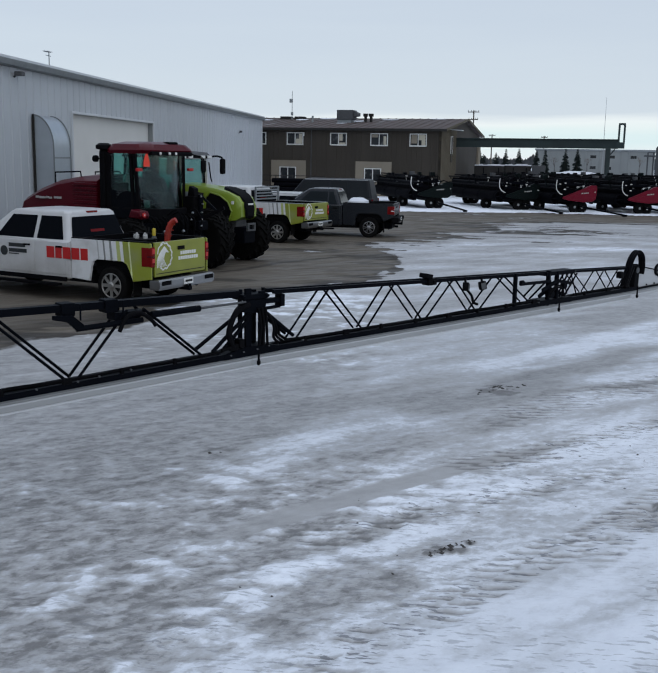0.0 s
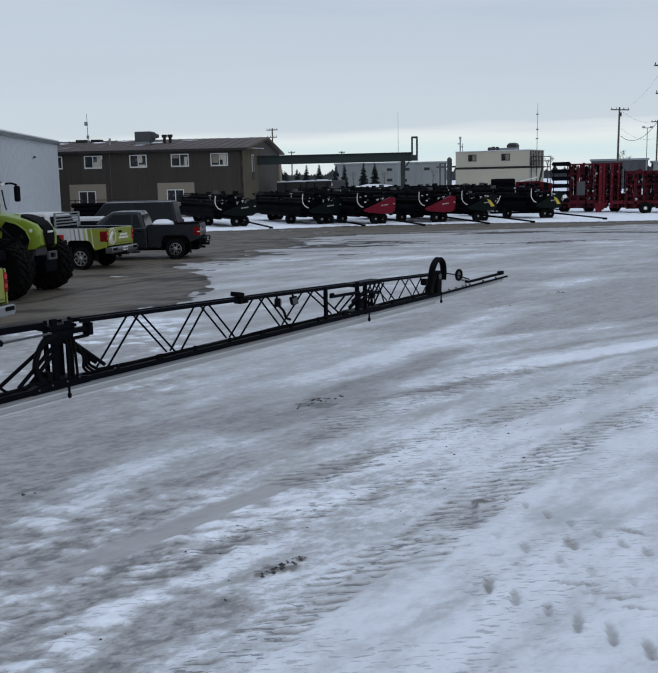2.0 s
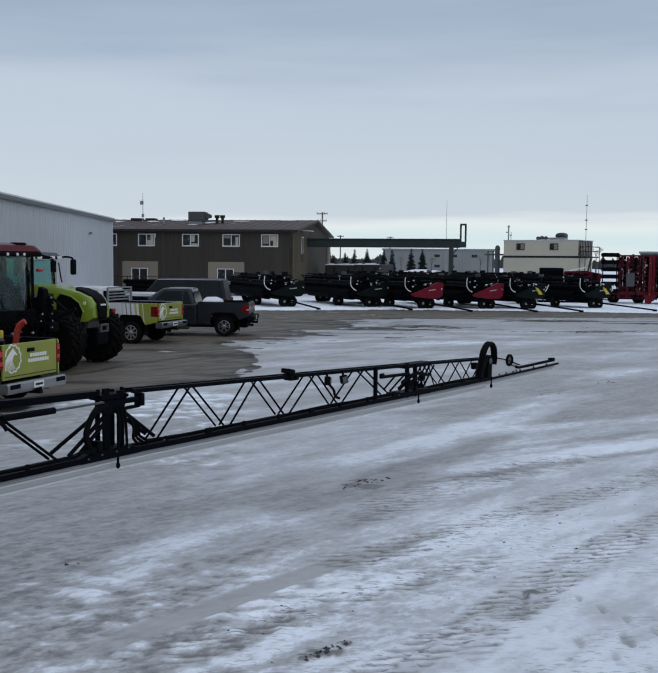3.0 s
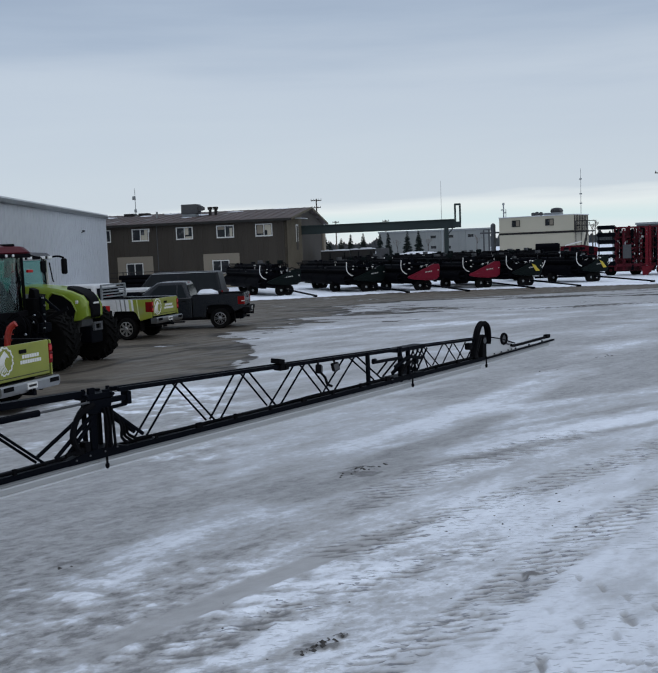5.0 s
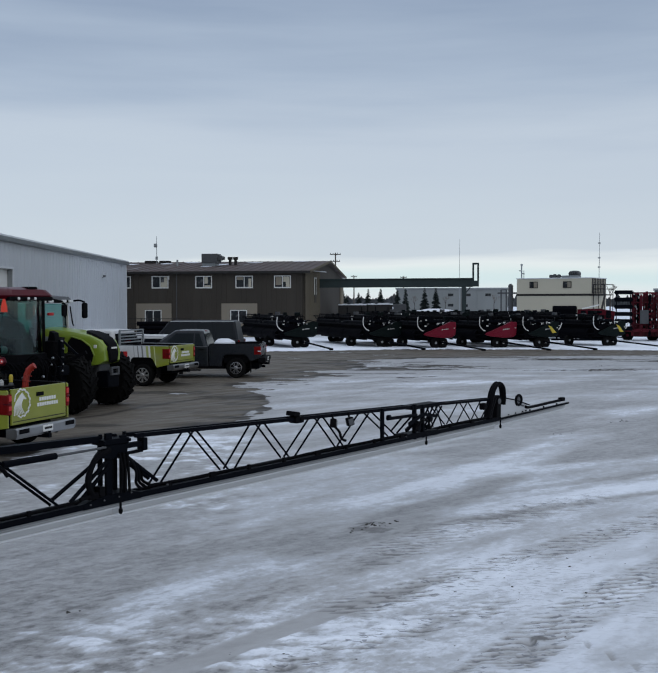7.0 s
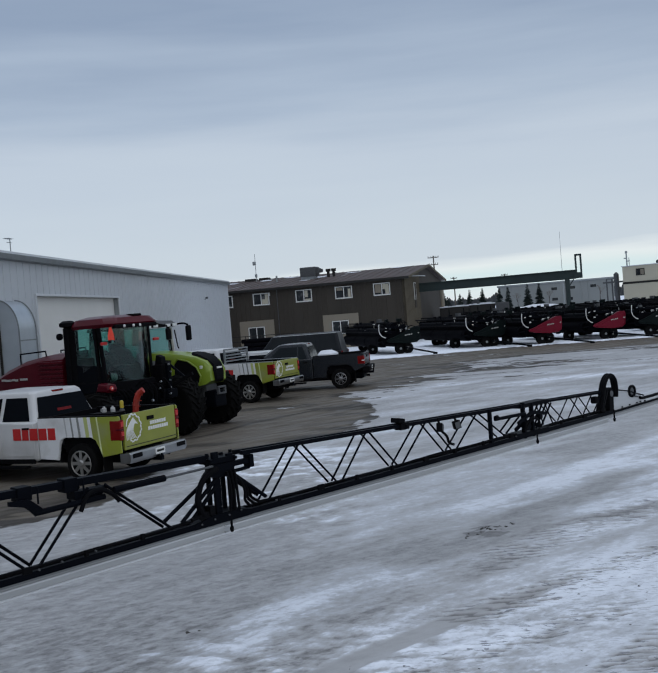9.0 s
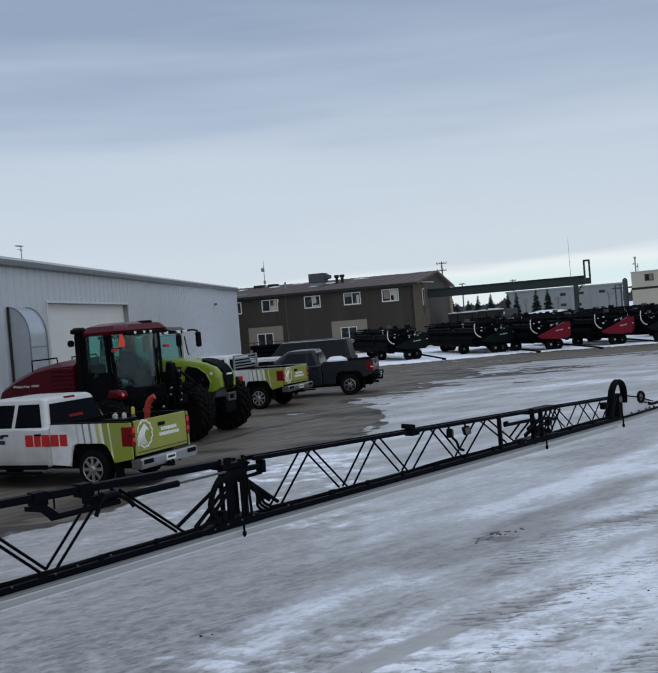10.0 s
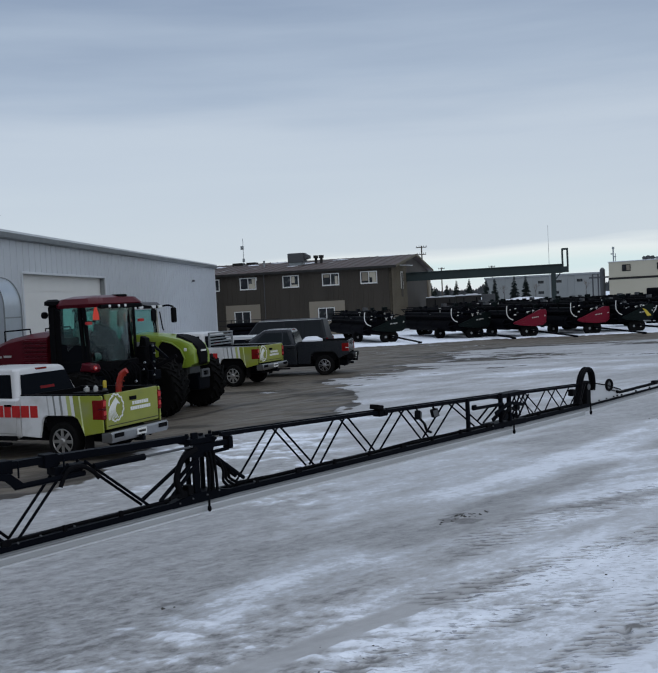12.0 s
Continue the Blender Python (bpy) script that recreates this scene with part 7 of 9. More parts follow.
    if rack:
        b = bm_new()
        for y in (-0.82, 0.82):
            beam(b, (bed_x - 0.07, y, rail), (bed_x - 0.07, y, 1.90), 0.06, 0.06, up=(1, 0, 0))
        for k in range(5):
            beam(b, (bed_x - 0.07, -0.84, rail + 0.10 + 0.11 * k), (bed_x - 0.07, 0.84, rail + 0.10 + 0.11 * k), 0.05, 0.05)
        part("headache_rack", b, M_GALV, t, "grey slatted cab guard")
    if lift:
        # a raised suspension: everything but the wheels stands higher
        for piece in t.children_recursive:
            if piece.name.split(".")[0] not in ("wheel", "rim", "brake_drum"):
                piece.data.transform(Matrix.Translation((0, 0, lift)))
    return t


pickup("white and lime-striped crew cab pickup with a dirty chrome bumper", pose(-6.21, 20.71, 0, 0, 0, 157.5), M_WHITE_PAINT, M_WRAP, M_RIM, wb=4.03, bed_x=1.11, tail=-1.09, low=0.15, gate=M_LIME)
NEAR_BED = pose(-6.33, 20.76, 0.782, 0, 0, 157.5)
b = bm_new()
tube(b, curve_pts([(0.08, 0.02, 0.062), (0.06, 0.01, 0.45), (0.03, -0.01, 0.74), (-0.04, -0.03, 0.90), (-0.14, -0.06, 0.97)], 5), 0.068, 8)
for k in range(3):
    beam(b, (0.0 - 0.03 * k, -0.06 - 0.02 * k, 0.62 + 0.12 * k), (0.08 - 0.03 * k, 0.05 - 0.02 * k, 0.66 + 0.12 * k), 0.14, 0.02)
box(b, -0.12, 0.12, -0.12, 0.12, 0.0, 0.06, 0.01)
solo("chute", b, M_ORANGE, "worn orange-red bent chute standing in a truck bed", "chute", NEAR_BED @ pose(-0.62, -0.40, 0))
b = bm_new()
lathe(b, [(0.06, 0.0), (0.065, 0.02), (0.065, 0.55), (0.05, 0.60), (0.03, 0.63)], (0, 0, 0), "z", 18)
bottle = solo("pump_bottle", b, M_GREY_CAST, "grey upright bottle with a yellow cap in a truck bed", "bottle", NEAR_BED @ pose(-0.40, -0.14, 0))
b = bm_new()
lathe(b, [(0.04, 0.63), (0.042, 0.66), (0.042, 0.76), (0.03, 0.79)], (0, 0, 0), "z", 14)
part("cap", b, M_YELLOW, bottle, "yellow cap")
b = bm_new()
box(b, -0.30, 0.30, -0.22, 0.22, 0.0, 0.56, 0.03)
crate = solo("tool_chest", b, M_BLACK_PLASTIC, "black plastic tool chest in a truck bed", "tool chest", NEAR_BED @ pose(-0.42, 0.36, 0))
b = bm_new()
box(b, -0.31, 0.31, -0.23, 0.23, 0.565, 0.60, 0.012)
part("lid", b, M_BLACK_PLASTIC, crate)
for px_, py_, hh in ((-0.58, 0.38, 0.10), (-0.40, 0.44, 0.13), (-0.25, 0.30, 0.09), (-0.48, 0.26, 0.12)):
    b = bm_new()
    lathe(b, [(0.04, 0.0), (0.05, 0.01), (0.05, hh * 0.7), (0.02, hh * 0.85), (0.02, hh)], (0, 0, 0), "z", 14)
    solo("jug", b, M_DECAL_DIM, "small white plastic jug on a tool chest", "jug", NEAR_BED @ pose(px_, py_, 0.601), "jugs in the truck bed")
pickup("white and lime-striped pickup with a grey slatted cab guard", pose(-5.10, 36.35, 0, 0, 0, 158), M_WHITE_PAINT, M_WRAP, M_RIM, wb=4.03, bed_x=1.11, tail=-1.09, low=0.06, lift=0.11, gate=M_LIME, rack=True, caps=M_GALV)
pickup("dark grey extended cab pickup with snow in its bed", pose(-2.20, 39.88, 0, 0, 0, 175), M_GREY_PAINT, M_GREY_PAINT, M_DARK_RIM, wb=3.75, bed_x=1.10, tail=-0.99, low=-0.08, crew=False, lettering=False, chrome=False, cover=True, glass=M_CAR_GLASS)


def estate_car(name, label, category, m, paint, L=5.2, H=1.85, W=0.98, wb=3.1, glass=None):
    """A closed car body, rear axle at x = 0, facing +x."""
    t = thing(name, label, category, m)
    tail, nose, belt, R = -1.0, L - 1.0, 1.08, 0.37
    prof = [(tail, 0.45), (tail - 0.03, 0.9), (tail + 0.02, belt), (wb - 0.2, belt), (nose - 0.25, belt - 0.14), (nose - 0.03, 0.80), (nose, 0.45), (wb + 0.47, 0.36)] + arc(wb, R, 0.46, 0, 180, 10) + [(wb - 0.5, 0.34), (0.5, 0.34)] + arc(0, R, 0.46, 0, 180, 10) + [(-0.5, 0.40)]
    b = bm_new()
    prism(b, prof, "y", -W, W, 0.06, 3)
    part("body", b, paint, t)
    b = bm_new()
    loft(b, [round_rect(tail + 0.03, wb + 0.05, -W + 0.05, W - 0.05, 0.12, belt - 0.03), round_rect(tail + 0.22, wb - 0.75, -W + 0.20, W - 0.20, 0.14, H - 0.06), round_rect(tail + 0.4, wb - 0.95, -W + 0.32, W - 0.32, 0.14, H)])
    part("roof", b, paint, t)
    for side in (1, -1):
        for a, c in ((tail + 0.30, 0.25), (0.33, 1.25), (1.33, wb - 0.45)):
            b = bm_new()
            zt, zb = H - 0.14, belt + 0.03

            def yy(z):
                return side * (W - 0.05 + (-0.15) * (z - belt + 0.03) / (H - 0.06 - belt + 0.03) + 0.005)
            q = [(a, yy(zb), zb), (c, yy(zb), zb), (c - (0.35 if c > 2 else 0.03), yy(zt), zt), (a + 0.06, yy(zt), zt)]
            plate(b, q, 0.010, (0, side, 0.3))
            part("side_window", b, glass or M_DARK_GLASS, t)
        b = bm_new()
        beam(b, (tail + 0.3, side * (W - 0.22), H - 0.045), (wb - 0.85, side * (W - 0.22), H - 0.045), 0.035, 0.03)
        part("roof_rail", b, M_WHITE_TRIM, t, "pale roof rail")
        for x in (0, wb):
            road_wheel(t, x, side * (W - 0.13), R, 0.23, M_RIM, side)
        b = bm_new()
        ys = sorted((side * (W - 0.15), side * (W + 0.004)))
        box(b, tail - 0.035, tail + 0.05, ys[0], ys[1], 0.85, 1.05, 0.02)
        part("tail_light", b, M_TAIL, t)
    b = bm_new()
    xw0, xw1 = wb + 0.0, wb - 0.68
    plate(b, [(xw0, -0.78, belt + 0.03), (xw0, 0.78, belt + 0.03), (xw1, 0.66, H - 0.12), (xw1, -0.66, H - 0.12)], 0.01, (1, 0, 0.7))
    part("windscreen", b, M_CAR_GLASS, t)
    return t


estate_car("van", "dark grey long-bodied passenger van with pale roof edge", "van", pose(-3.7, 51.5, 0, 0, 0, 174), M_DARK_VAN, L=5.7, H=2.06, W=1.02, wb=3.5, glass=M_VAN_GLASS)
estate_car("suv", "white sport utility car parked behind the trucks", "car", pose(-6.0, 43.2, 0, 0, 0, 162), M_WHITE_PAINT, L=4.7, H=1.60, wb=2.8)

# ---- farm machines ----
def lug_wheel(parent, x, y, r, w, rim_mat, name="wheel", lugs=20, rim_r=0.52, label="large black lugged tractor tyre"):
    """A tractor wheel: carcass, slanted lugs on both halves, dished rim."""
    b = bm_new()
    lathe(b, [(r * rim_r, -w * 0.40), (r * 0.74, -w * 0.5), (r * 0.90, -w * 0.48), (r * 0.95, -w * 0.34), (r * 0.955, w * 0.34), (r * 0.90, w * 0.48), (r * 0.74, w * 0.5), (r * rim_r, w * 0.40)], (x, y, r), "y", 48)
    for k in range(lugs):
        for side in (-1, 1):
            a0 = 2 * math.pi * (k + (0.5 if side > 0 else 0)) / lugs
            a1 = a0 + 2 * math.pi / lugs * 0.95
            pts = []
            for a, yy, rr in ((a0, 0.0, r * 0.99), (a1, side * w * 0.47, r * 0.955)):
                pts.append(Vector((x + rr * math.cos(a), y + yy, r + rr * math.sin(a))))
            mid = (pts[0] + pts[1]) / 2 - Vector((x, y, r))
            beam(b, pts[0], pts[1], 0.055 * r / 0.8, 0.075 * r / 0.8, up=(mid.x, 0, mid.z))
            a2 = a1 + 0.01
            beam(b, pts[1], Vector((x + r * 0.86 * math.cos(a2), y + side * w * 0.505, r + r * 0.86 * math.sin(a2))), 0.055 * r / 0.8, 0.05 * r / 0.8, up=(0, side, 0))
    wheel = part(name, b, M_RUBBER, parent, label)
    b = bm_new()
    lathe(b, [(r * 0.16, -w * 0.12), (r * 0.30, -w * 0.05), (r * 0.42, -w * 0.30), (r * (rim_r + 0.02), -w * 0.40), (r * (rim_r + 0.02), w * 0.40), (r * 0.42, w * 0.30), (r * 0.30, w * 0.05), (r * 0.16, w * 0.12)], (x, y, r), "y", 28)
    part("rim", b, rim_mat, wheel)
    return wheel


def lime_tractor():
    t = thing("tractor", "lime green tractor with black grille and large lugged tyres", "tractor", pose(-5.93, 28.6, 0, 0, 0, -24.6))
    # front axle at x = 0, rear axle at x = -2.95
    for side in (1, -1):
        lug_wheel(t, 0, side * 0.95, 0.82, 0.58, M_RED, lugs=18)
        lug_wheel(t, -2.95, side * 0.98, 1.03, 0.68, M_RED, lugs=20)
    b = bm_new()
    box(b, -0.18, 0.18, -0.75, 0.75, 0.66, 0.98, 0.05)
    box(b, -3.15, -2.75, -0.75, 0.75, 0.80, 1.25, 0.05)
    box(b, -3.1, 0.55, -0.27, 0.27, 0.80, 1.35, 0.05)
    part("chassis", b, M_GREY_CAST, t)
    # bonnet in shaped sections from the cab to the nose
    rings = []
    for x, w, z0, z1, crown in ((-1.30, 0.50, 1.30, 2.33, 0.10), (-1.0, 0.50, 1.28, 2.32, 0.12), (-0.2, 0.50, 1.26, 2.25, 0.12), (0.35, 0.49, 1.26, 2.14, 0.12), (0.66, 0.45, 1.30, 2.00, 0.10), (0.80, 0.38, 1.40, 1.82, 0.06)):
        rings.append([(x, -w, z0), (x, w, z0), (x, w * 1.04, z0 + 0.3), (x, w * 0.985, z1 - 0.15), (x, w * 0.86, z1 - 0.035), (x, w * 0.45, z1 + 0.0), (x, 0, z1 + crown * 0.2), (x, -w * 0.45, z1 + 0.0), (x, -w * 0.86, z1 - 0.035), (x, -w * 0.985, z1 - 0.15), (x, -w * 1.04, z0 + 0.3)])
    b = bm_new()
    loft(b, rings)
    bon = part("bonnet", b, M_LEAF, t, "lime green sloping bonnet")
    for side in (1, -1):
        b = bm_new()
        plate(b, [(-0.36, side * 0.523, 1.52), (-0.14, side * 0.523, 1.34), (0.46, side * 0.514, 1.36), (0.53, side * 0.505, 1.56), (0.40, side * 0.503, 1.80), (0.12, side * 0.503, 1.98), (-0.22, side * 0.505, 2.06), (-0.36, side * 0.510, 1.92)], 0.014, (0, side, 0))
        gr = part("side_grille", b, M_BLACK_PLASTIC, bon, "black side screen")
        b = bm_new()
        edge = [(-0.38, 1.50), (-0.15, 1.31), (0.48, 1.33), (0.56, 1.56), (0.42, 1.83), (0.13, 2.01), (-0.23, 2.09), (-0.39, 1.94), (-0.38, 1.50)]
        tube(b, [(p, side * 0.522, q) for p, q in edge], 0.022, 6)
        part("grille_frame", b, M_LEAF, bon)
        b = bm_new()
        plate(b, [(-0.74, side * 0.525, 1.80), (-0.54, side * 0.525, 1.78), (-0.46, side * 0.51, 2.06), (-0.66, side * 0.51, 2.08)], 0.012, (0, side, 0))
        part("vent", b, M_DARK_TRIM, bon)
        b = bm_new()
        plate(b, [(-1.18, side * 0.518, 1.94), (-0.86, side * 0.518, 1.94), (-0.80, side * 0.508, 2.06), (-1.16, side * 0.506, 2.08)], 0.012, (0, side, 0))
        part("name_bar", b, M_GALV, bon)
        b = bm_new()
        box(b, 0.50, 0.60, side * 0.445 - 0.035, side * 0.445 + 0.035, 1.76, 1.86, 0.02)
        part("headlight", b, M_LAMP, bon, "clear bonnet headlight")
    b = bm_new()
    rr = []
    for x, w, z in ((0.02, 0.14, 2.262), (0.16, 0.30, 2.232), (0.38, 0.34, 2.165), (0.62, 0.31, 2.045), (0.80, 0.26, 1.88), (0.865, 0.23, 1.64), (0.86, 0.20, 1.42)):
        rr.append([(x - 0.03, -w, z - 0.06), (x + 0.015, -w * 0.8, z), (x + 0.02, w * 0.8, z), (x - 0.03, w, z - 0.06), (x - 0.06, 0, z - 0.09)])
    loft(b, rr)
    part("nose_grille", b, M_BLACK_PLASTIC, bon, "black nose cap and grille")
    b = bm_new()
    box(b, 0.855, 0.885, -0.12, 0.12, 1.74, 1.79, 0.005)
    part("nose_badge", b, M_DECAL_WHITE, bon)
    # front linkage and weight frame
    b = bm_new()
    box(b, 0.45, 0.85, -0.28, 0.28, 0.62, 1.10, 0.04)
    fl = part("front_linkage", b, M_BLACK_STEEL, t)
    b = bm_new()
    for q in ((-0.20, 0.20, 1.16, 1.22), (-0.20, 0.20, 0.98, 1.03), (-0.20, -0.12, 1.03, 1.16), (0.12, 0.20, 1.03, 1.16)):
        box(b, 0.84, 0.92, q[0], q[1], q[2], q[3], 0.008)
    part("linkage_bracket", b, M_GREY_CAST, fl, "grey linkage bracket")
    # mudguards
    for side in (1, -1):
        b = bm_new()
        ys = sorted((side * 0.62, side * 1.30))
        pts = arc(-2.95, 1.03, 1.16, 20, 165, 12) + arc(-2.95, 1.03, 1.11, 165, 20, 12)
        prism(b, pts, "y", ys[0], ys[1])
        part("rear_mudguard", b, M_LEAF, t)
    # cab
    x0, x1 = -3.35, -1.28
    posts = [((x1, s * 0.62, 1.45), (x1 - 0.16, s * 0.70, 3.06)) for s in (1, -1)] + [((x0, s * 0.78, 1.6), (x0 + 0.10, s * 0.74, 3.06)) for s in (1, -1)] + [((-2.5, s * 0.82, 1.5), (-2.5, s * 0.75, 3.06)) for s in (1, -1)]
    for p, q in posts:
        b = bm_new()
        beam(b, p, q, 0.08, 0.09, up=(1, 0, 0))
        part("cab_pillar", b, M_BLACK_PLASTIC, t)
    b = bm_new()
    box(b, x0, x1, -0.8, 0.8, 1.25, 1.62, 0.05)
    part("cab_base", b, M_BLACK_PLASTIC, t)
    b = bm_new()
    loft(b, [round_rect(x0 - 0.02, x1 + 0.10, -0.84, 0.84, 0.18, 3.05), round_rect(x0 - 0.06, x1 + 0.14, -0.87, 0.87, 0.2, 3.13), round_rect(x0, x1 + 0.04, -0.80, 0.80, 0.2, 3.24), round_rect(x0 + 0.3, x1 - 0.3, -0.5, 0.5, 0.2, 3.28)])
    roof = part("cab_roof", b, M_GREY_CAST, t, "dark grey cab roof")
    b = bm_new()
    loft(b, [round_rect(x0 - 0.07, x1 + 0.15, -0.88, 0.88, 0.2, 3.07), round_rect(x0 - 0.07, x1 + 0.15, -0.88, 0.88, 0.2, 3.14)])
    part("roof_rim", b, M_BLACK_PLASTIC, roof)
    for y in (-0.62, -0.30, 0.30, 0.62):
        b = bm_new()
        box(b, x1 + 0.14, x1 + 0.20, y - 0.09, y + 0.09, 3.06, 3.15, 0.015)
        part("work_lamp", b, M_LAMP, roof)
    for side in (1, -1):
        b = bm_new()
        plate(b, [(x0 + 0.08, side * 0.80, 1.64), (x1 - 0.04, side * 0.72, 1.64), (x1 - 0.18, side * 0.735, 3.03), (x0 + 0.12, side * 0.765, 3.03)], 0.01, (0, side, 0))
        part("side_glass", b, M_GLASS, t)
    b = bm_new()
    plate(b, [(x1 + 0.02, -0.58, 1.62), (x1 + 0.02, 0.58, 1.62), (x1 - 0.13, 0.66, 3.03), (x1 - 0.13, -0.66, 3.03)], 0.01, (1, 0, 0))
    part("windscreen", b, M_GLASS, t)
    b = bm_new()
    box(b, -2.95, -2.45, -0.26, 0.26, 1.60, 1.95, 0.06)
    box(b, -3.02, -2.88, -0.25, 0.25, 1.90, 2.55, 0.06)
    part("seat", b, M_SEAT, t, "grey driver seat")
    b = bm_new()
    rod(b, (-1.95, 0, 1.62), (-2.15, 0, 2.05), 0.04, 8)
    tube(b, [(-2.16 + 0.06 * math.cos(a), 0.20 * math.sin(a), 2.07 + 0.19 * math.cos(a) * 0.5) for a in (radians(d) for d in range(0, 361, 24))], 0.018, 6)
    part("steering_wheel", b, M_BLACK_PLASTIC, t)
    # mirrors on long arms
    for side in (1, -1):
        b = bm_new()
        tube(b, curve_pts([(x1 + 0.0, side * 0.78, 3.10), (x1 + 0.14, side * 1.05, 3.13), (x1 + 0.20, side * 1.24, 3.08)], 4), 0.03, 7)
        tube(b, curve_pts([(x1 + 0.02, side * 0.78, 2.95), (x1 + 0.06, side * 0.80, 2.6), (x1 + 0.08, side * 0.82, 2.42), (x1 + 0.10, side * 0.84, 2.36)], 4), 0.02, 7)
        arm = part("mirror_arm", b, M_BLACK_STEEL, t)
        b = bm_new()
        box(b, x1 + 0.14, x1 + 0.25, side * 1.26 - 0.11, side * 1.26 + 0.11, 2.58, 3.06, 0.05)
        part("mirror", b, M_BLACK_PLASTIC, arm, "black door mirror")
        if side < 0:
            b = bm_new()
            box(b, x1 + 0.05, x1 + 0.15, side * 0.86 - 0.07, side * 0.86 + 0.07, 2.72, 2.98, 0.02)
            lamp = part("indicator", b, M_DECAL_RED, t, "red and white marker lamp")
            b = bm_new()
            box(b, x1 + 0.151, x1 + 0.158, side * 0.86 - 0.06, side * 0.86 + 0.06, 2.80, 2.86)
            part("lens", b, M_DECAL_WHITE, lamp)
    b = bm_new()
    box(b, -1.52, -1.30, -0.74, -0.50, 1.1, 2.36, 0.04)
    rod(b, (-1.42, -0.64, 2.3), (-1.42, -0.64, 2.62), 0.07, 10)
    part("exhaust", b, M_BLACK_STEEL, t, "black exhaust housing")
    b = bm_new()
    beam(b, (x1 + 0.05, 0.66, 1.75), (x1 - 0.10, 0.745, 3.03), 0.03, 0.10, up=(1, 0, 0))
    part("pillar_trim", b, M_FRAME, t, "pale front pillar trim")
    return t


def red_windrower():
    t = thing("windrower", "dark red self-propelled windrower with glazed cab", "windrower", pose(-6.86, 25.57, 0, 0, 0, -27))
    for side in (1, -1):
        lug_wheel(t, 0, side * 1.55, 0.76, 0.46, M_RED, lugs=18)
        b = bm_new()
        prism(b, [(-0.22, 0.55), (0.22, 0.55), (0.14, 1.30), (-0.30, 1.35)], "y", side * 1.2 - 0.09, side * 1.2 + 0.09, 0.02)
        part("wheel_leg", b, M_BLACK_STEEL, t)
        b = bm_new()
        lathe(b, [(0.2, -0.16), (0.42, -0.15), (0.46, -0.08), (0.46, 0.08), (0.42, 0.15), (0.2, 0.16)], (-3.7, side * 1.25, 0.46), "y", 28)
        cw = part("caster_wheel", b, M_RUBBER, t)
        b = bm_new()
        beam(b, (-3.7, side * 1.25, 0.46), (-3.35, side * 1.25, 1.2), 0.10, 0.16, up=(1, 0, 0))
        part("caster_fork", b, M_BLACK_STEEL, cw)
    b = bm_new()
    beam(b, (-0.05, -1.4, 1.22), (-0.05, 1.4, 1.22), 0.30, 0.30)
    for y in (-0.5, 0.5):
        beam(b, (0.2, y, 1.20), (-4.2, y, 1.15), 0.16, 0.24)
    beam(b, (-3.35, -1.35, 1.22), (-3.35, 1.35, 1.22), 0.22, 0.22)
    part("frame", b, M_BLACK_STEEL, t)
    # engine hood, rounded and falling to the rear
    rings = []
    for x, w, z0, z1 in ((-1.75, 0.95, 1.30, 2.58), (-2.5, 0.97, 1.28, 2.56), (-3.3, 0.97, 1.26, 2.44), (-4.1, 0.95, 1.25, 2.20), (-4.8, 0.88, 1.27, 1.92), (-5.05, 0.74, 1.34, 1.62)):
        rings.append([(x, -w, z0), (x, w, z0), (x, w * 1.02, (z0 + z1) / 2), (x, w * 0.96, z1 - 0.16), (x, w * 0.78, z1 - 0.03), (x, 0, z1 + 0.03), (x, -w * 0.78, z1 - 0.03), (x, -w * 0.96, z1 - 0.16), (x, -w * 1.02, (z0 + z1) / 2)])
    b = bm_new()
    loft(b, rings)
    hood = part("hood", b, M_RED, t, "dark red rounded engine hood")
    for side in (1, -1):
        for k in range(7):
            b = bm_new()
            z = 1.50 + 0.12 * k
            ys = sorted((side * 0.955, side * 1.012))
            prism(b, [(-2.62, z + 0.08), (-1.68, z + 0.08), (-1.68, z + 0.15), (-2.55, z + 0.15)], "y", ys[0], ys[1], 0.012)
            part("louvre", b, M_RED, hood)
        for x0_, x1_, z in ((-4.10, -3.98, 1.93), (-3.95, -3.72, 1.92), (-3.68, -3.58, 1.93), (-3.55, -3.46, 1.92), (-3.36, -3.08, 1.935)):
            b = bm_new()
            ys = sorted((side * 0.98, side * 1.006))
            box(b, x0_, x1_, ys[0], ys[1], z - 0.028, z + 0.028)
            part("lettering_bar", b, M_DECAL_DIM, hood)
        b = bm_new()
        ys = sorted((side * 0.98, side * 1.004))
        box(b, -4.45, -2.85, ys[0], ys[1], 1.36, 1.44, 0.01)
        part("rub_strip", b, M_BLACK_PLASTIC, hood)
    b = bm_new()
    tube(b, [(-3.55, -0.75, 2.20), (-3.55, -0.75, 2.62), (-2.55, -0.75, 2.66), (-2.5, -0.75, 2.40)], 0.022, 7)
    part("handrail", b, M_BLACK_STEEL, t)
    b = bm_new()
    tube(b, [(-3.55, 0.75, 2.20), (-3.55, 0.75, 2.62), (-2.55, 0.75, 2.66), (-2.5, 0.75, 2.40)], 0.022, 7)
    part("handrail", b, M_BLACK_STEEL, t)
    # cab
    x0, x1 = -1.34, -0.28
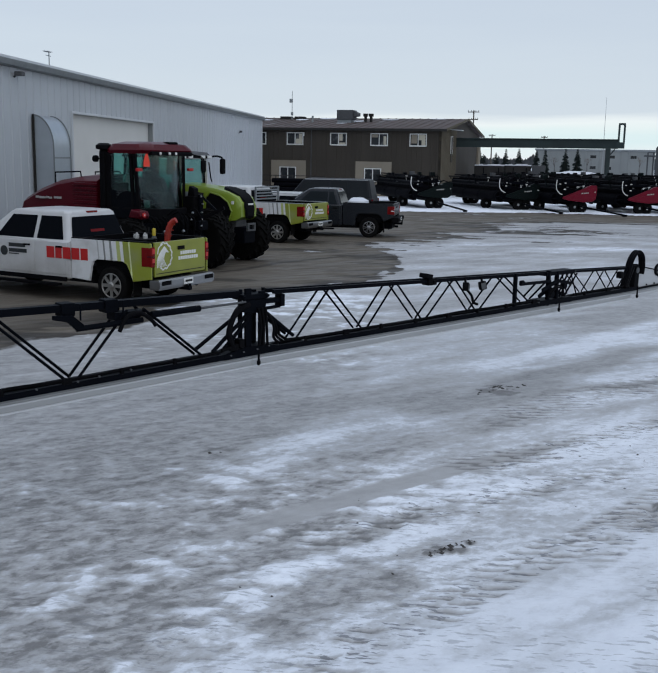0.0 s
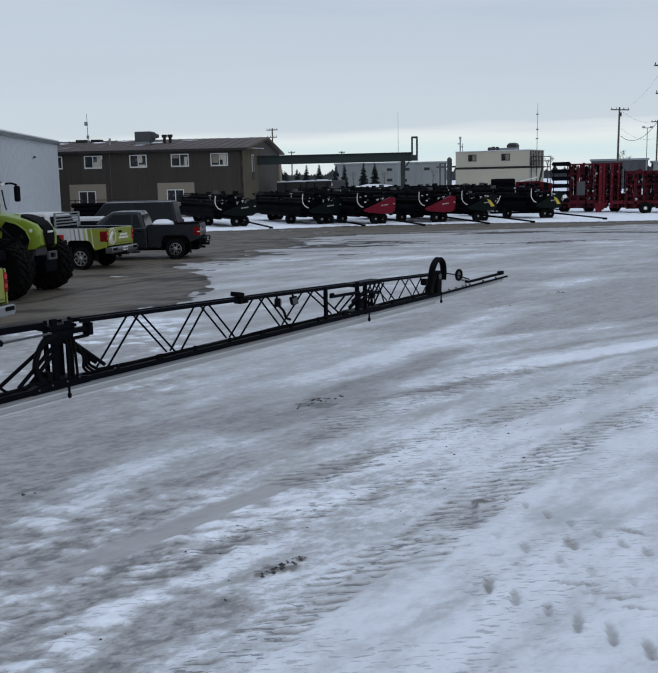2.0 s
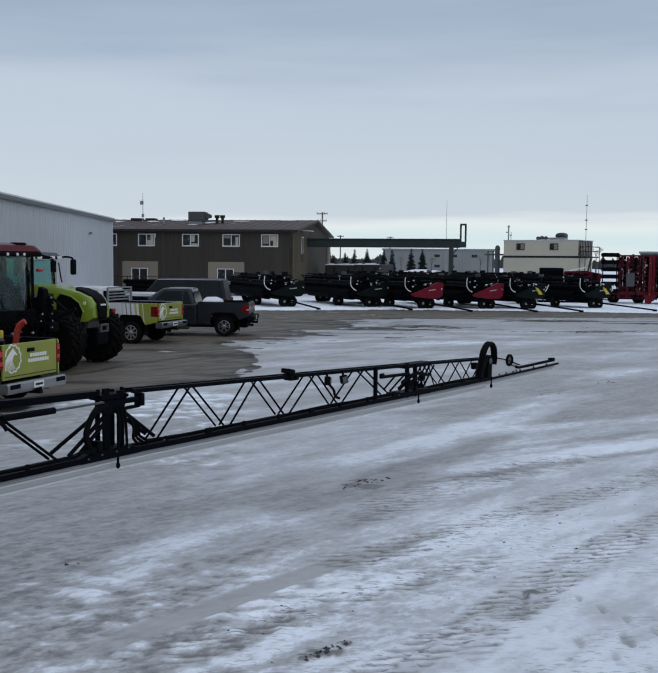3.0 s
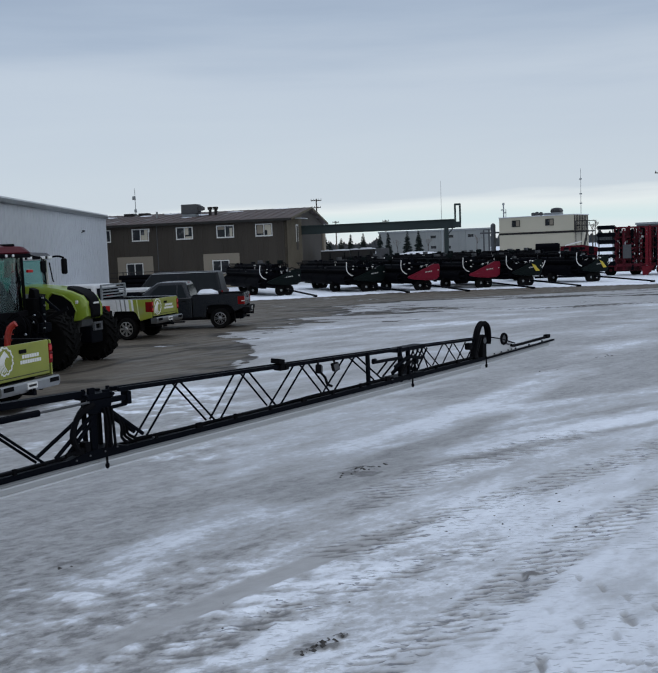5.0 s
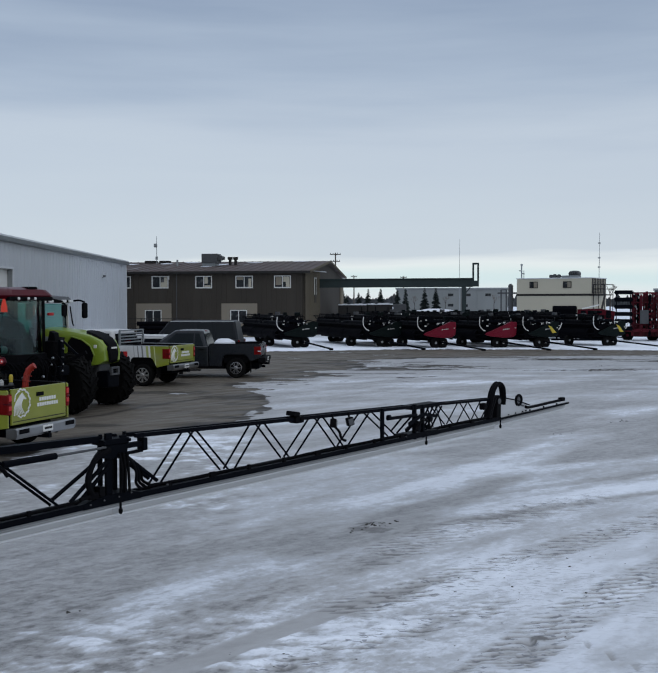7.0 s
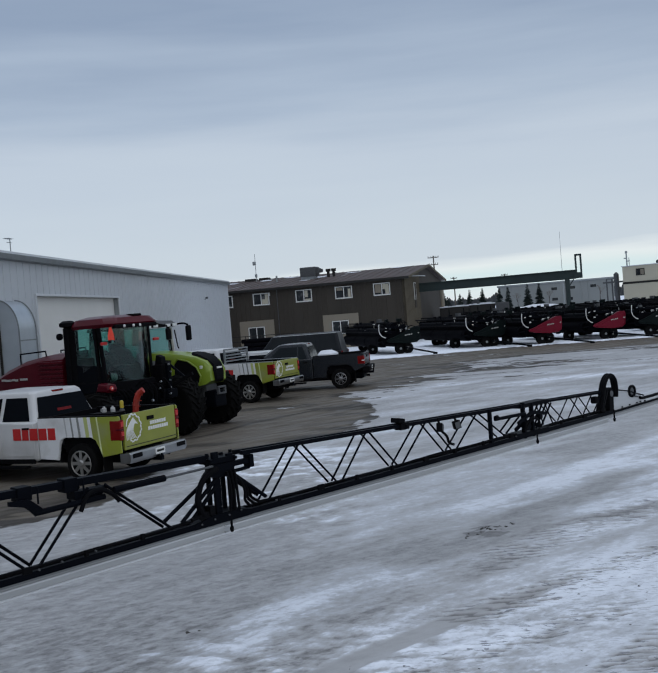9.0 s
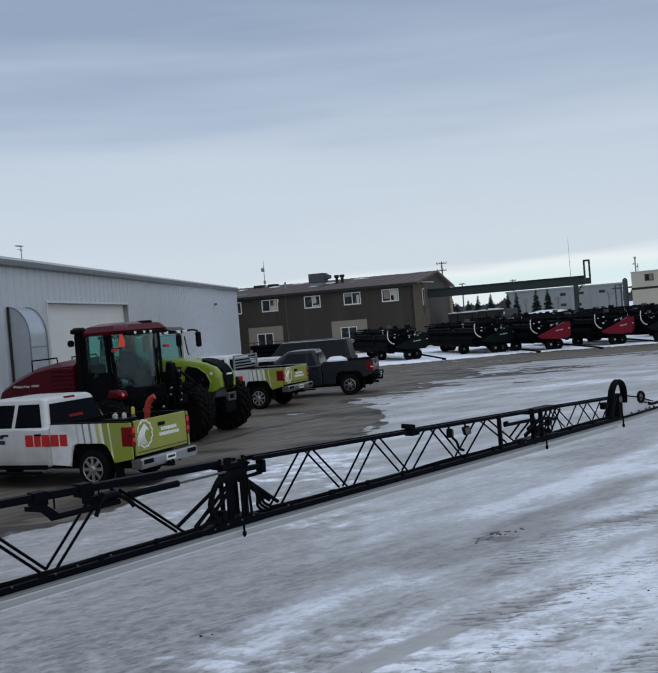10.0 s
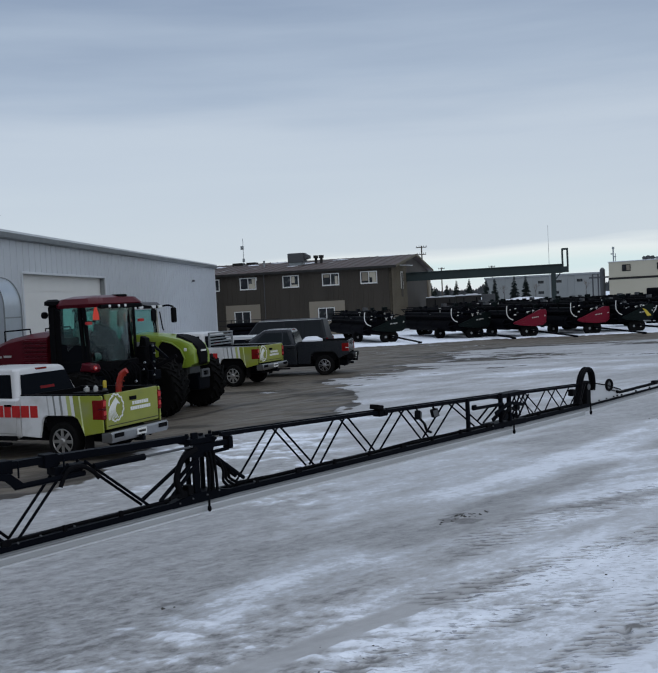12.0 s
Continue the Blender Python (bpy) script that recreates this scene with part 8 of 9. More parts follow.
    for s in (1, -1):
        b = bm_new()
        ys = sorted((s * 0.80, s * 0.955))
        box(b, x0 - 0.20, x0 + 0.14, ys[0], ys[1], 1.40, 3.2, 0.02)
        part("rear_pillar", b, M_BLACK_PLASTIC, t, "wide black rear cab pillar")
        b = bm_new()
        plate(b, [(x0 + 0.14, s * 0.936, 1.48), (x1 - 0.02, s * 0.876, 1.48), (x1 - 0.05, s * 0.90, 2.18), (x0 + 0.14, s * 0.936, 2.22)], 0.012, (0, s, 0))
        part("door_panel", b, M_DARK_GLASS, t)
        for p, q in (((x1 + 0.02, s * 0.86, 1.45), (x1 - 0.06, s * 0.94, 3.2)), ((x1 - 0.16, s * 0.87, 1.45), (x1 - 0.20, s * 0.94, 3.2))):
            b = bm_new()
            beam(b, p, q, 0.07, 0.09, up=(1, 0, 0))
            part("cab_pillar", b, M_BLACK_PLASTIC, t)
        b = bm_new()
        beam(b, (x0, s * 0.94, 1.75), (x1 - 0.0, s * 0.88, 1.75), 0.04, 0.05)
        part("door_rail", b, M_BLACK_PLASTIC, t)
        b = bm_new()
        plate(b, [(x0 + 0.05, s * 0.93, 1.50), (x1 - 0.02, s * 0.87, 1.50), (x1 - 0.10, s * 0.93, 3.17), (x0 + 0.06, s * 0.93, 3.17)], 0.01, (0, s, 0))
        part("side_glass", b, M_GLASS, t)
    b = bm_new()
    loft(b, [[(x1 + dx * k + c, y * k, z) for c, ys in ((0.012, (-0.86, -0.72, -0.40, 0, 0.40, 0.72, 0.86)), (0.0, (0.86, 0.72, 0.40, 0, -0.40, -0.72, -0.86))) for y in ys for dx in (0.46 * (1 - (y / 0.86) ** 2) - (0.0 if z < 2 else 0.06),)] for z, k in ((1.46, 0.96), (3.15, 1.05))])
    part("windscreen", b, M_GLASS, t, "curved cab windscreen")
    b = bm_new()
    box(b, x0 - 0.02, x0 + 0.02, -0.90, 0.90, 1.45, 2.10)
    part("cab_back", b, M_BLACK_PLASTIC, t)
    b = bm_new()
    box(b, x0 - 0.005, x0 + 0.005, -0.90, 0.90, 2.10, 3.17)
    part("rear_glass", b, M_GLASS, t)
    b = bm_new()
    box(b, -1.44, -0.55, 0.35, 0.80, 1.46, 2.12, 0.05)
    prism(b, [(-1.40, 2.12), (-0.62, 2.12), (-0.80, 2.50), (-1.36, 2.72)], "y", 0.52, 0.74, 0.03)
    box(b, -1.46, -1.30, -0.80, 0.80, 1.46, 2.40, 0.04)
    part("cab_trim", b, M_DARK_TRIM, t, "dark inner cab trim")
    b = bm_new()
    box(b, x0 - 0.1, x1 + 0.02, -0.95, 0.95, 1.22, 1.46, 0.05)
    prism(b, [(-0.30, -0.90), (-0.26, 0.90), (0.14, 0.55), (0.24, 0.0), (0.14, -0.55)], "z", 1.22, 1.74, 0.02)
    part("cab_floor", b, M_BLACK_PLASTIC, t)
    b = bm_new()
    loft(b, [round_rect(x0 - 0.08, x1 + 0.34, -0.98, 0.98, 0.3, 3.17), round_rect(x0 - 0.10, x1 + 0.40, -1.01, 1.01, 0.32, 3.26), round_rect(x0 - 0.02, x1 + 0.28, -0.92, 0.92, 0.35, 3.41), round_rect(x0 + 0.2, x1 + 0.0, -0.6, 0.6, 0.25, 3.48)])
    roof = part("cab_roof", b, M_RED, t, "dark red cab roof")
    b = bm_new()
    box(b, x1 + 0.28, x1 + 0.43, -0.80, 0.80, 3.12, 3.23, 0.03)
    bar_ = part("lamp_bar", b, M_BLACK_PLASTIC, roof)
    for y in (-0.49, -0.14, 0.11):
        b = bm_new()
        lathe(b, [(0.02, 0.0), (0.04, 0.0), (0.036, 0.02), (0.024, 0.03)], (x1 + 0.435, y, 3.18), "x", 14)
        part("work_lamp", b, M_LAMP, bar_)
    b = bm_new()
    box(b, x0 + 1.0, x0 + 1.28, 0.10, 0.45, 3.40, 3.49, 0.03)
    part("beacon_base", b, M_BLACK_PLASTIC, roof)
    # intake tower behind the cab
    b = bm_new()
    box(b, x0 - 0.24, x0 - 0.03, -1.0, -0.75, 1.4, 3.25, 0.04)
    lathe(b, [(0.10, 0), (0.22, 0.03), (0.22, 0.12), (0.12, 0.18)], (x0 - 0.15, -0.88, 3.25), "z", 16)
    part("intake_tower", b, M_BLACK_PLASTIC, t, "black air intake tower")
    b = bm_new()
    lathe(b, [(0.03, -0.05), (0.09, -0.03), (0.09, 0.05), (0.03, 0.06)], (x0 - 0.30, -1.06, 3.02), "x", 12)
    part("rear_lamp", b, M_BLACK_PLASTIC, t)
    # seat and console seen through the glass
    b = bm_new()
    box(b, -1.35, -0.90, -0.26, 0.26, 1.70, 1.92, 0.07)
    box(b, -1.48, -1.30, -0.26, 0.26, 1.88, 2.62, 0.08)
    box(b, -1.46, -1.34, -0.14, 0.14, 2.62, 2.82, 0.05)
    part("seat", b, M_SEAT, t, "grey high-backed driver seat")
    b = bm_new()
    box(b, -1.2, -0.6, -0.50, -0.30, 1.46, 2.05, 0.05)
    rod(b, (-0.40, 0, 1.46), (-0.60, 0, 2.0), 0.05, 8)
    tube(b, [(-0.62 + 0.05 * math.cos(a), 0.19 * math.sin(a), 2.03 + 0.10 * math.cos(a)) for a in (radians(d) for d in range(0, 361, 24))], 0.017, 6)
    part("console", b, M_BLACK_PLASTIC, t)
    # orange flag and lamp on the cab corner, mirrors
    b = bm_new()
    prism(b, [(-0.11, 2.84), (0.11, 2.84), (0.10, 2.98), (0.03, 3.17), (-0.03, 3.17), (-0.10, 2.98)], "x", x1 + 0.02, x1 + 0.04)
    bmesh.ops.translate(b, verts=b.verts, vec=(0.30, -0.90, 0))
    part("warning_flag", b, M_FLAG, t, "fluorescent orange warning flag")
    b = bm_new()
    rod(b, (x1 - 0.02, -0.92, 2.80), (x1 + 0.32, -0.90, 2.80), 0.018, 6)
    rod(b, (x1 + 0.32, -0.90, 2.78), (x1 + 0.32, -0.90, 3.18), 0.012, 6)
    part("flag_bracket", b, M_BLACK_STEEL, t)
    for s in (1, -1):
        b = bm_new()
        box(b, x1 + 0.12, x1 + 0.20, s * 1.00 - 0.10, s * 1.00 + 0.10, 2.72, 2.80, 0.02)
        part("indicator", b, M_DECAL_RED, t, "small red marker lamp")
        if s < 0:
            continue
        b = bm_new()
        tube(b, [(x1 + 0.2, s * 0.98, 3.18), (x1 + 0.45, s * 1.15, 3.1), (x1 + 0.47, s * 1.2, 3.0)], 0.018, 6)
        box(b, x1 + 0.42, x1 + 0.50, s * 1.20 - 0.09, s * 1.20 + 0.09, 2.70, 3.02, 0.03)
        part("mirror", b, M_BLACK_PLASTIC, t, "black mirror on an arm")
    b = bm_new()
    box(b, 0.30, 0.42, 0.78, 0.92, 1.25, 2.10, 0.03)
    box(b, 0.40, 0.60, 0.50, 0.90, 1.15, 1.40, 0.03)
    beam(b, (0.3, 0.9, 2.1), (0.75, 1.15, 1.6), 0.06, 0.06)
    valve = part("valve_block", b, M_BLACK_STEEL, t, "black hydraulic valve block")
    for z, y in ((2.05, 0.78), (1.85, 0.84), (1.62, 0.80), (1.45, 0.60)):
        b = bm_new()
        rod(b, (0.42 if z > 1.55 else 0.60, y, z), (0.47 if z > 1.55 else 0.64, y, z), 0.022, 8)
        part("fitting", b, M_STEEL, valve)
    b = bm_new()
    box(b, -0.10, 0.22, 0.72, 1.02, 1.30, 2.05, 0.04)
    prism(b, [(-0.08, 2.0), (0.20, 2.0), (0.16, 2.26), (0.0, 2.32)], "y", 0.80, 1.0, 0.02)
    beam(b, (0.15, 0.95, 1.35), (0.95, 1.15, 1.75), 0.07, 0.09)
    part("side_console", b, M_BLACK_PLASTIC, t, "black ladder post beside the cab")
    for k, (x_, y_, z_) in enumerate(((0.70, -0.95, 1.02), (0.74, -0.80, 1.10), (0.72, -0.30, 1.18), (0.60, 0.15, 1.45), (0.52, 0.30, 1.62), (0.72, -1.02, 1.20), (0.74, 0.40, 1.28))):
        b = bm_new()
        rod(b, (x_, y_, z_), (x_ + 0.05, y_, z_ + 0.02), 0.022 + 0.006 * (k % 3), 8)
        part("fitting", b, M_STEEL, valve)
    for k in range(3, 7):
        y_ = (-1.0, -0.9, -0.8, -0.28, -0.12, 0.18, 0.45)[k]
        b = bm_new()
        tube(b, curve_pts([(0.15, y_, 1.55), (0.45, y_ + 0.06, 1.72 - 0.06 * (k % 3)), (0.66, y_ + 0.10, 1.40), (0.62, y_ + 0.04, 0.95)], 5), 0.019, 6)
        part("hose", b, M_HOSE, t)
    # header lift arms and hoses in front
    for y in (-0.75, 0.6):
        b = bm_new()
        beam(b, (0.1, y, 1.15), (0.75, y, 0.72), 0.12, 0.16)
        part("lift_arm", b, M_BLACK_STEEL, t)
        b = bm_new()
        rod(b, (0.1, y + 0.17, 1.25), (0.62, y + 0.17, 0.85), 0.05, 8)
        part("lift_cylinder", b, M_BLACK_STEEL, t)
    rng = random.Random(9)
    for k in range(16):
        y = -1.0 + 0.14 * k
        b = bm_new()
        tube(b, curve_pts([(-0.05, y, 1.35), (0.14 + 0.1 * rng.random(), y, 1.48 + 0.08 * rng.random()), (0.28, y + 0.1, 1.3), (0.2, y + 0.1, 1.05)], 4), 0.022, 6)
        part("hose", b, M_HOSE, t)
    for s in (-1,):
        b = bm_new()
        prism(b, [(-0.10, 1.54), (0.30, 1.52), (0.36, 1.60), (0.30, 1.72), (0.0, 1.76)], "y", s * 1.30 - 0.17, s * 1.30 + 0.17, 0.045, 3)
        st = part("step_box", b, M_RED, t, "dark red step housing")
        b = bm_new()
        rod(b, (0.355, s * 1.36, 1.63), (0.385, s * 1.36, 1.63), 0.06, 14)
        part("red_lamp", b, M_DECAL_RED, st, "round bright red lamp")
        b = bm_new()
        rod(b, (0.386, s * 1.36, 1.63), (0.392, s * 1.36, 1.63), 0.022, 10)
        part("lens", b, M_LAMP, st)
    for z in (0.75, 1.05):
        b = bm_new()
        box(b, -1.1, -0.5, -1.35, -1.05, z, z + 0.05, 0.01)
        part("step", b, M_BLACK_STEEL, t)
    return t


lime_tractor()
red_windrower()


# ---- draper headers on transport wheels ----
def header(shield_mat, length, yellow=False):
    """A crop header: near end at x = 0, body towards -x, pointed divider towards -y. Built once for each look."""
    h = thing("crop_header", "crop header", "crop header", pose(0, 0, 0))
    b = bm_new()
    pts = [(-0.52, 0.93), (-0.42, 1.02), (-0.05, 1.13), (0.75, 1.40), (1.10, 1.62), (1.42, 1.72), (1.74, 1.68), (1.78, 1.50), (1.72, 0.86), (1.48, 0.70), (0.85, 0.68), (-0.10, 0.78), (-0.45, 0.85)]
    prism(b, pts, "x", -0.10, 0.06, 0.04, 3)
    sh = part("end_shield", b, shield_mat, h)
    b = bm_new()
    prism(b, [(0.0, 0.98), (0.78, 1.20), (1.16, 1.44), (1.58, 1.54), (1.62, 0.98), (1.36, 0.80), (0.80, 0.79), (0.0, 0.88)], "x", 0.061, 0.085, 0.012)
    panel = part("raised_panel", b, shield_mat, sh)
    for y0, y1 in ((0.70, 0.82), (0.86, 0.93), (0.96, 1.07), (1.10, 1.18)):
        b = bm_new()
        prism(b, [(y0, 1.10 + 0.10 * y0), (y1, 1.10 + 0.10 * y1), (y1, 1.165 + 0.10 * y1), (y0, 1.165 + 0.10 * y0)], "x", 0.0855, 0.092)
        part("lettering_bar", b, M_DECAL_DIM, panel)
    b = bm_new()
    beam(b, (0.03, 0.30, 1.40), (0.03, 1.15, 1.80), 0.06, 0.05, up=(1, 0, 0))
    beam(b, (0.03, 1.15, 1.80), (0.03, 1.60, 1.66), 0.05, 0.05, up=(1, 0, 0))
    part("guard_bar", b, M_BLACK_STEEL, h)
    # small white plates painted in as glints on the near end
    for y, z, w in ((0.46, 1.60, 0.09), (0.82, 1.66, 0.07), (1.62, 1.30, 0.05)):
        b = bm_new()
        box(b, 0.05, 0.085, y - w, y + w, z - 0.02, z + 0.02, 0.006)
        beam(b, (0.06, y, z), (0.02, y, z - 0.12), 0.03, 0.03, up=(1, 0, 0))
        part("reflector", b, M_DECAL_WHITE, h)
    b = bm_new()
    prism(b, pts, "x", -length - 0.06, -length + 0.10, 0.03)
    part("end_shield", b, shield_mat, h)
    b = bm_new()
    beam(b, (-0.1, 0.85, 1.05), (-length + 0.1, 0.85, 1.05), 0.22, 0.26)
    beam(b, (-0.1, 0.80, 1.62), (-length + 0.1, 0.80, 1.62), 0.10, 0.12)
    for k in range(6):
        x = -0.2 - (length - 0.4) * k / 5
        beam(b, (x, 0.83, 1.0), (x, 0.80, 1.66), 0.10, 0.10, up=(1, 0, 0))
    part("back_frame", b, M_BLACK_STEEL, h)
    b = bm_new()
    prism(b, [(-0.95, 0.82), (0.72, 1.14), (0.72, 1.20), (-0.95, 0.88)], "x", -length + 0.12, -0.12, 0.01)
    part("draper_deck", b, M_BLACK_DECK, h)
    b = bm_new()
    prism(b, [(-0.7, 0.70), (0.45, 0.66), (0.60, 0.90), (0.60, 1.45), (-0.10, 1.55), (-0.75, 1.15)], "x", -length + 0.14, -0.14, 0.05)
    part("body_shell", b, M_BLACK_DECK, h)
    for y, z, r in ((-0.66, 0.88, 0.30), (0.52, 0.92, 0.32), (-0.36, 1.42, 0.30), (0.24, 1.78, 0.28), (0.66, 1.45, 0.26)):
        b = bm_new()
        rod(b, (-0.6, y, z), (-length + 0.5, y, z), r, 14)
        for k in range(4):
            x = -0.9 - k * (length - 1.8) / 3
            rod(b, (x, y, z), (x - 0.06, y, z), r + 0.02, 14)
        part("canvas_roll", b, M_BLACK_DECK, h, "black canvas roll")
    frng = random.Random(length * 7 + len(shield_mat.name))
    # loose fittings over the rolls; the white ones stand in for glints
    for k in range(30):
        b = bm_new()
        x, y, z = -frng.uniform(0.0, 6.0), frng.uniform(-0.9, 1.2), frng.uniform(1.45, 2.25)
        w = frng.uniform(0.04, 0.12) if k % 7 == 2 else frng.uniform(0.06, 0.22)
        box(b, x - w, x + w, y - w * 0.7, y + w * 0.7, z - w * 0.6, z + w * 0.6, 0.01, m=pose(0, 0, 0))
        beam(b, (x, y, z), (x, min(0.6, max(-0.6, y)), 1.45), 0.04, 0.04, up=(1, 0, 0))
        part("fitting", b, (M_BLACK_STEEL, M_BLACK_PLASTIC, M_DECAL_WHITE, M_BLACK_STEEL, M_GREY_CAST, M_BLACK_STEEL, M_GREENBLACK)[k % 7], h)
    for k in range(9):
        b = bm_new()
        x = -0.2 - 0.45 * k
        tube(b, curve_pts([(x, 0.9, 1.5), (x - 0.1, 1.0, 1.9 + frng.uniform(0, 0.2)), (x - 0.3, 0.6, 2.0), (x - 0.5, 0.2, 1.75)], 4), 0.025, 6)
        part("hose", b, M_HOSE, h)
    # reel: centre tube, bats with tines, arms
    ry, rz, rr = -0.42, 1.62, 0.46
    b = bm_new()
    rod(b, (-0.3, ry, rz), (-length + 0.3, ry, rz), 0.12, 12)
    reel = part("reel", b, M_BLACK_STEEL, h)
    for k in range(6):
        a = radians(15 + 60 * k)
        y, z = ry + rr * math.cos(a), rz + rr * math.sin(a)
        b = bm_new()
        rod(b, (-0.25, y, z), (-length + 0.25, y, z), 0.042, 8)
        x = -0.4
        while x > -length + 0.4:
            rod(b, (x, y, z), (x, y - 0.08, z - 0.20), 0.012, 3)
            x -= 0.42
        part("bat", b, M_BLACK_PLASTIC, reel)
    for x in (-0.3, -length / 2, -length + 0.3):
        b = bm_new()
        for k in range(6):
            a = radians(15 + 60 * k)
            beam(b, (x, ry, rz), (x, ry + rr * math.cos(a), rz + rr * math.sin(a)), 0.03, 0.05, up=(1, 0, 0))
        part("reel_spider", b, M_BLACK_STEEL, reel)
        b = bm_new()
        beam(b, (x + 0.12, 0.82, 1.72), (x + 0.12, ry - 0.1, 1.78), 0.08, 0.14)
        part("reel_arm", b, M_BLACK_STEEL, h)
    b = bm_new()
    tube(b, curve_pts([(0.08, -0.98, 2.02), (0.10, -1.02, 1.72), (0.10, -0.98, 1.44), (0.12, -0.80, 1.22), (0.14, -0.62, 1.14)], 4), 0.028, 7)
    part("light_pipe", b, M_FRAME, h, "white bent light pipe")
    b = bm_new()
    box(b, -length * 0.8, -0.5, 0.9, 1.35, 1.25, 1.55, 0.06)
    rod(b, (-0.6, 1.1, 1.70), (-length * 0.7, 1.1, 1.72), 0.12, 10)
    part("drive_housing", b, M_BLACK_PLASTIC, h)
    if yellow:
        b = bm_new()
        prism(b, [(0.90, 1.46), (1.16, 1.36), (1.52, 0.98), (1.22, 0.96)], "x", 0.10, 0.14, 0.01)
        part("warning_plate", b, M_YELLOW, h, "yellow warning plate")
        b = bm_new()
        tube(b, curve_pts([(0.0, 1.50, 1.02), (0.0, 1.84, 1.22), (0.0, 2.04, 1.60)], 5), 0.03, 7)
        tube(b, curve_pts([(0.0, 1.36, 1.36), (0.0, 1.64, 1.38), (0.0, 1.86, 1.46)], 5), 0.026, 7)
        part("guard_rail", b, M_FRAME, h, "white curved guard rails")
    # more pale plates at the near end, standing in for glints
    for k in range(7):
        b = bm_new()
        y, z, w = frng.uniform(-0.8, 1.0), frng.uniform(1.45, 1.85), frng.uniform(0.03, 0.07)
        beam(b, (0.02, y, z), (0.11, y, z), 0.04, 0.04)
        box(b, 0.10, 0.125, y - w, y + w, z - w * 0.5, z + w * 0.5, 0.004)
        part("reflector", b, (M_DECAL_WHITE, M_GALV, M_GREY_CAST, M_DECAL_WHITE)[k % 4], h)
    # transport wheels, axle and pole
    for x, y in ((-0.3, 0.95), (-0.3, 0.45), (-length + 1.0, 0.95), (-length + 1.0, 0.45), (-2.6, -0.75)):
        b = bm_new()
        lathe(b, [(0.14, -0.11), (0.32, -0.11), (0.37, -0.06), (0.37, 0.06), (0.32, 0.11), (0.14, 0.11)], (x, y, 0.37), "x", 24)
        w = part("wheel", b, M_RUBBER, h)
        b = bm_new()
        lathe(b, [(0.05, -0.115), (0.19, -0.09), (0.19, 0.09), (0.05, 0.115)], (x, y, 0.37), "x", 18)
        part("rim", b, M_DECAL_WHITE if (x == -0.3 and y > 0.9) else M_GALV, w)
    b = bm_new()
    beam(b, (-0.3, 1.0, 0.40), (-0.3, 0.2, 0.40), 0.10, 0.10)
    beam(b, (-0.3, 0.7, 0.40), (-0.3, 0.8, 1.0), 0.12, 0.12, up=(1, 0, 0))
    beam(b, (-0.4, 0.72, 0.52), (-length + 0.8, 0.72, 0.52), 0.30, 0.16)
    beam(b, (-0.8, -0.45, 0.58), (-length + 1.2, -0.45, 0.58), 0.20, 0.16)
    beam(b, (-length + 1.0, 1.0, 0.40), (-length + 1.0, 0.2, 0.40), 0.10, 0.10)
    beam(b, (-length + 1.0, 0.7, 0.40), (-length + 1.0, 0.8, 1.0), 0.12, 0.12, up=(1, 0, 0))
    beam(b, (-2.6, -0.75, 0.4), (-2.6, -0.5, 0.9), 0.08, 0.08, up=(1, 0, 0))
    part("axle", b, M_BLACK_STEEL, h)
    b = bm_new()
    beam(b, (-0.3, 0.75, 0.42), (1.2, 0.85, 0.34), 0.10, 0.10)
    beam(b, (1.2, 0.85, 0.34), (4.6, 1.0, 0.16), 0.09, 0.09)
    box(b, 4.5, 4.75, 0.9, 1.1, 0.08, 0.2, 0.02)
    part("tow_pole", b, M_BLACK_STEEL, h, "long black tow pole resting on the snow")
    return h


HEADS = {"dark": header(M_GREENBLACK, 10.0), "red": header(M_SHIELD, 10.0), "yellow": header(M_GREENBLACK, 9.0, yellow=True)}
HEAD_LABEL = {"dark": "dark green and black crop header on transport wheels", "red": "crop header with red end shield on transport wheels", "yellow": "black crop header with yellow plate and white rails"}
ROW = [("dark", -0.1, 62.1, -72), ("dark", 5.40, 62.0, -71), ("red", 8.70, 60.6, -70), ("red", 12.6, 60.6, -70), ("yellow", 15.4, 60.9, -69), ("yellow", 20.3, 62.3, -66), ("dark", 14.0, 77.5, -68), ("red", 18.5, 79, -66), ("dark", 9.5, 77, -70),
       ("dark", 22.6, 76.5, -66), ("dark", 20.6, 73.5, -64)]
used = set()
for look_, x, y, turn in ROW:
    place = pose(x, y, 0.03, 0, 0, turn)
    if look_ not in used:
        ob = HEADS[look_]
        ob.matrix_world = place
        used.add(look_)
    else:
        ob = copy_thing(HEADS[look_], place)
    tagged(ob, HEAD_LABEL[look_], "crop header", "row of crop headers")


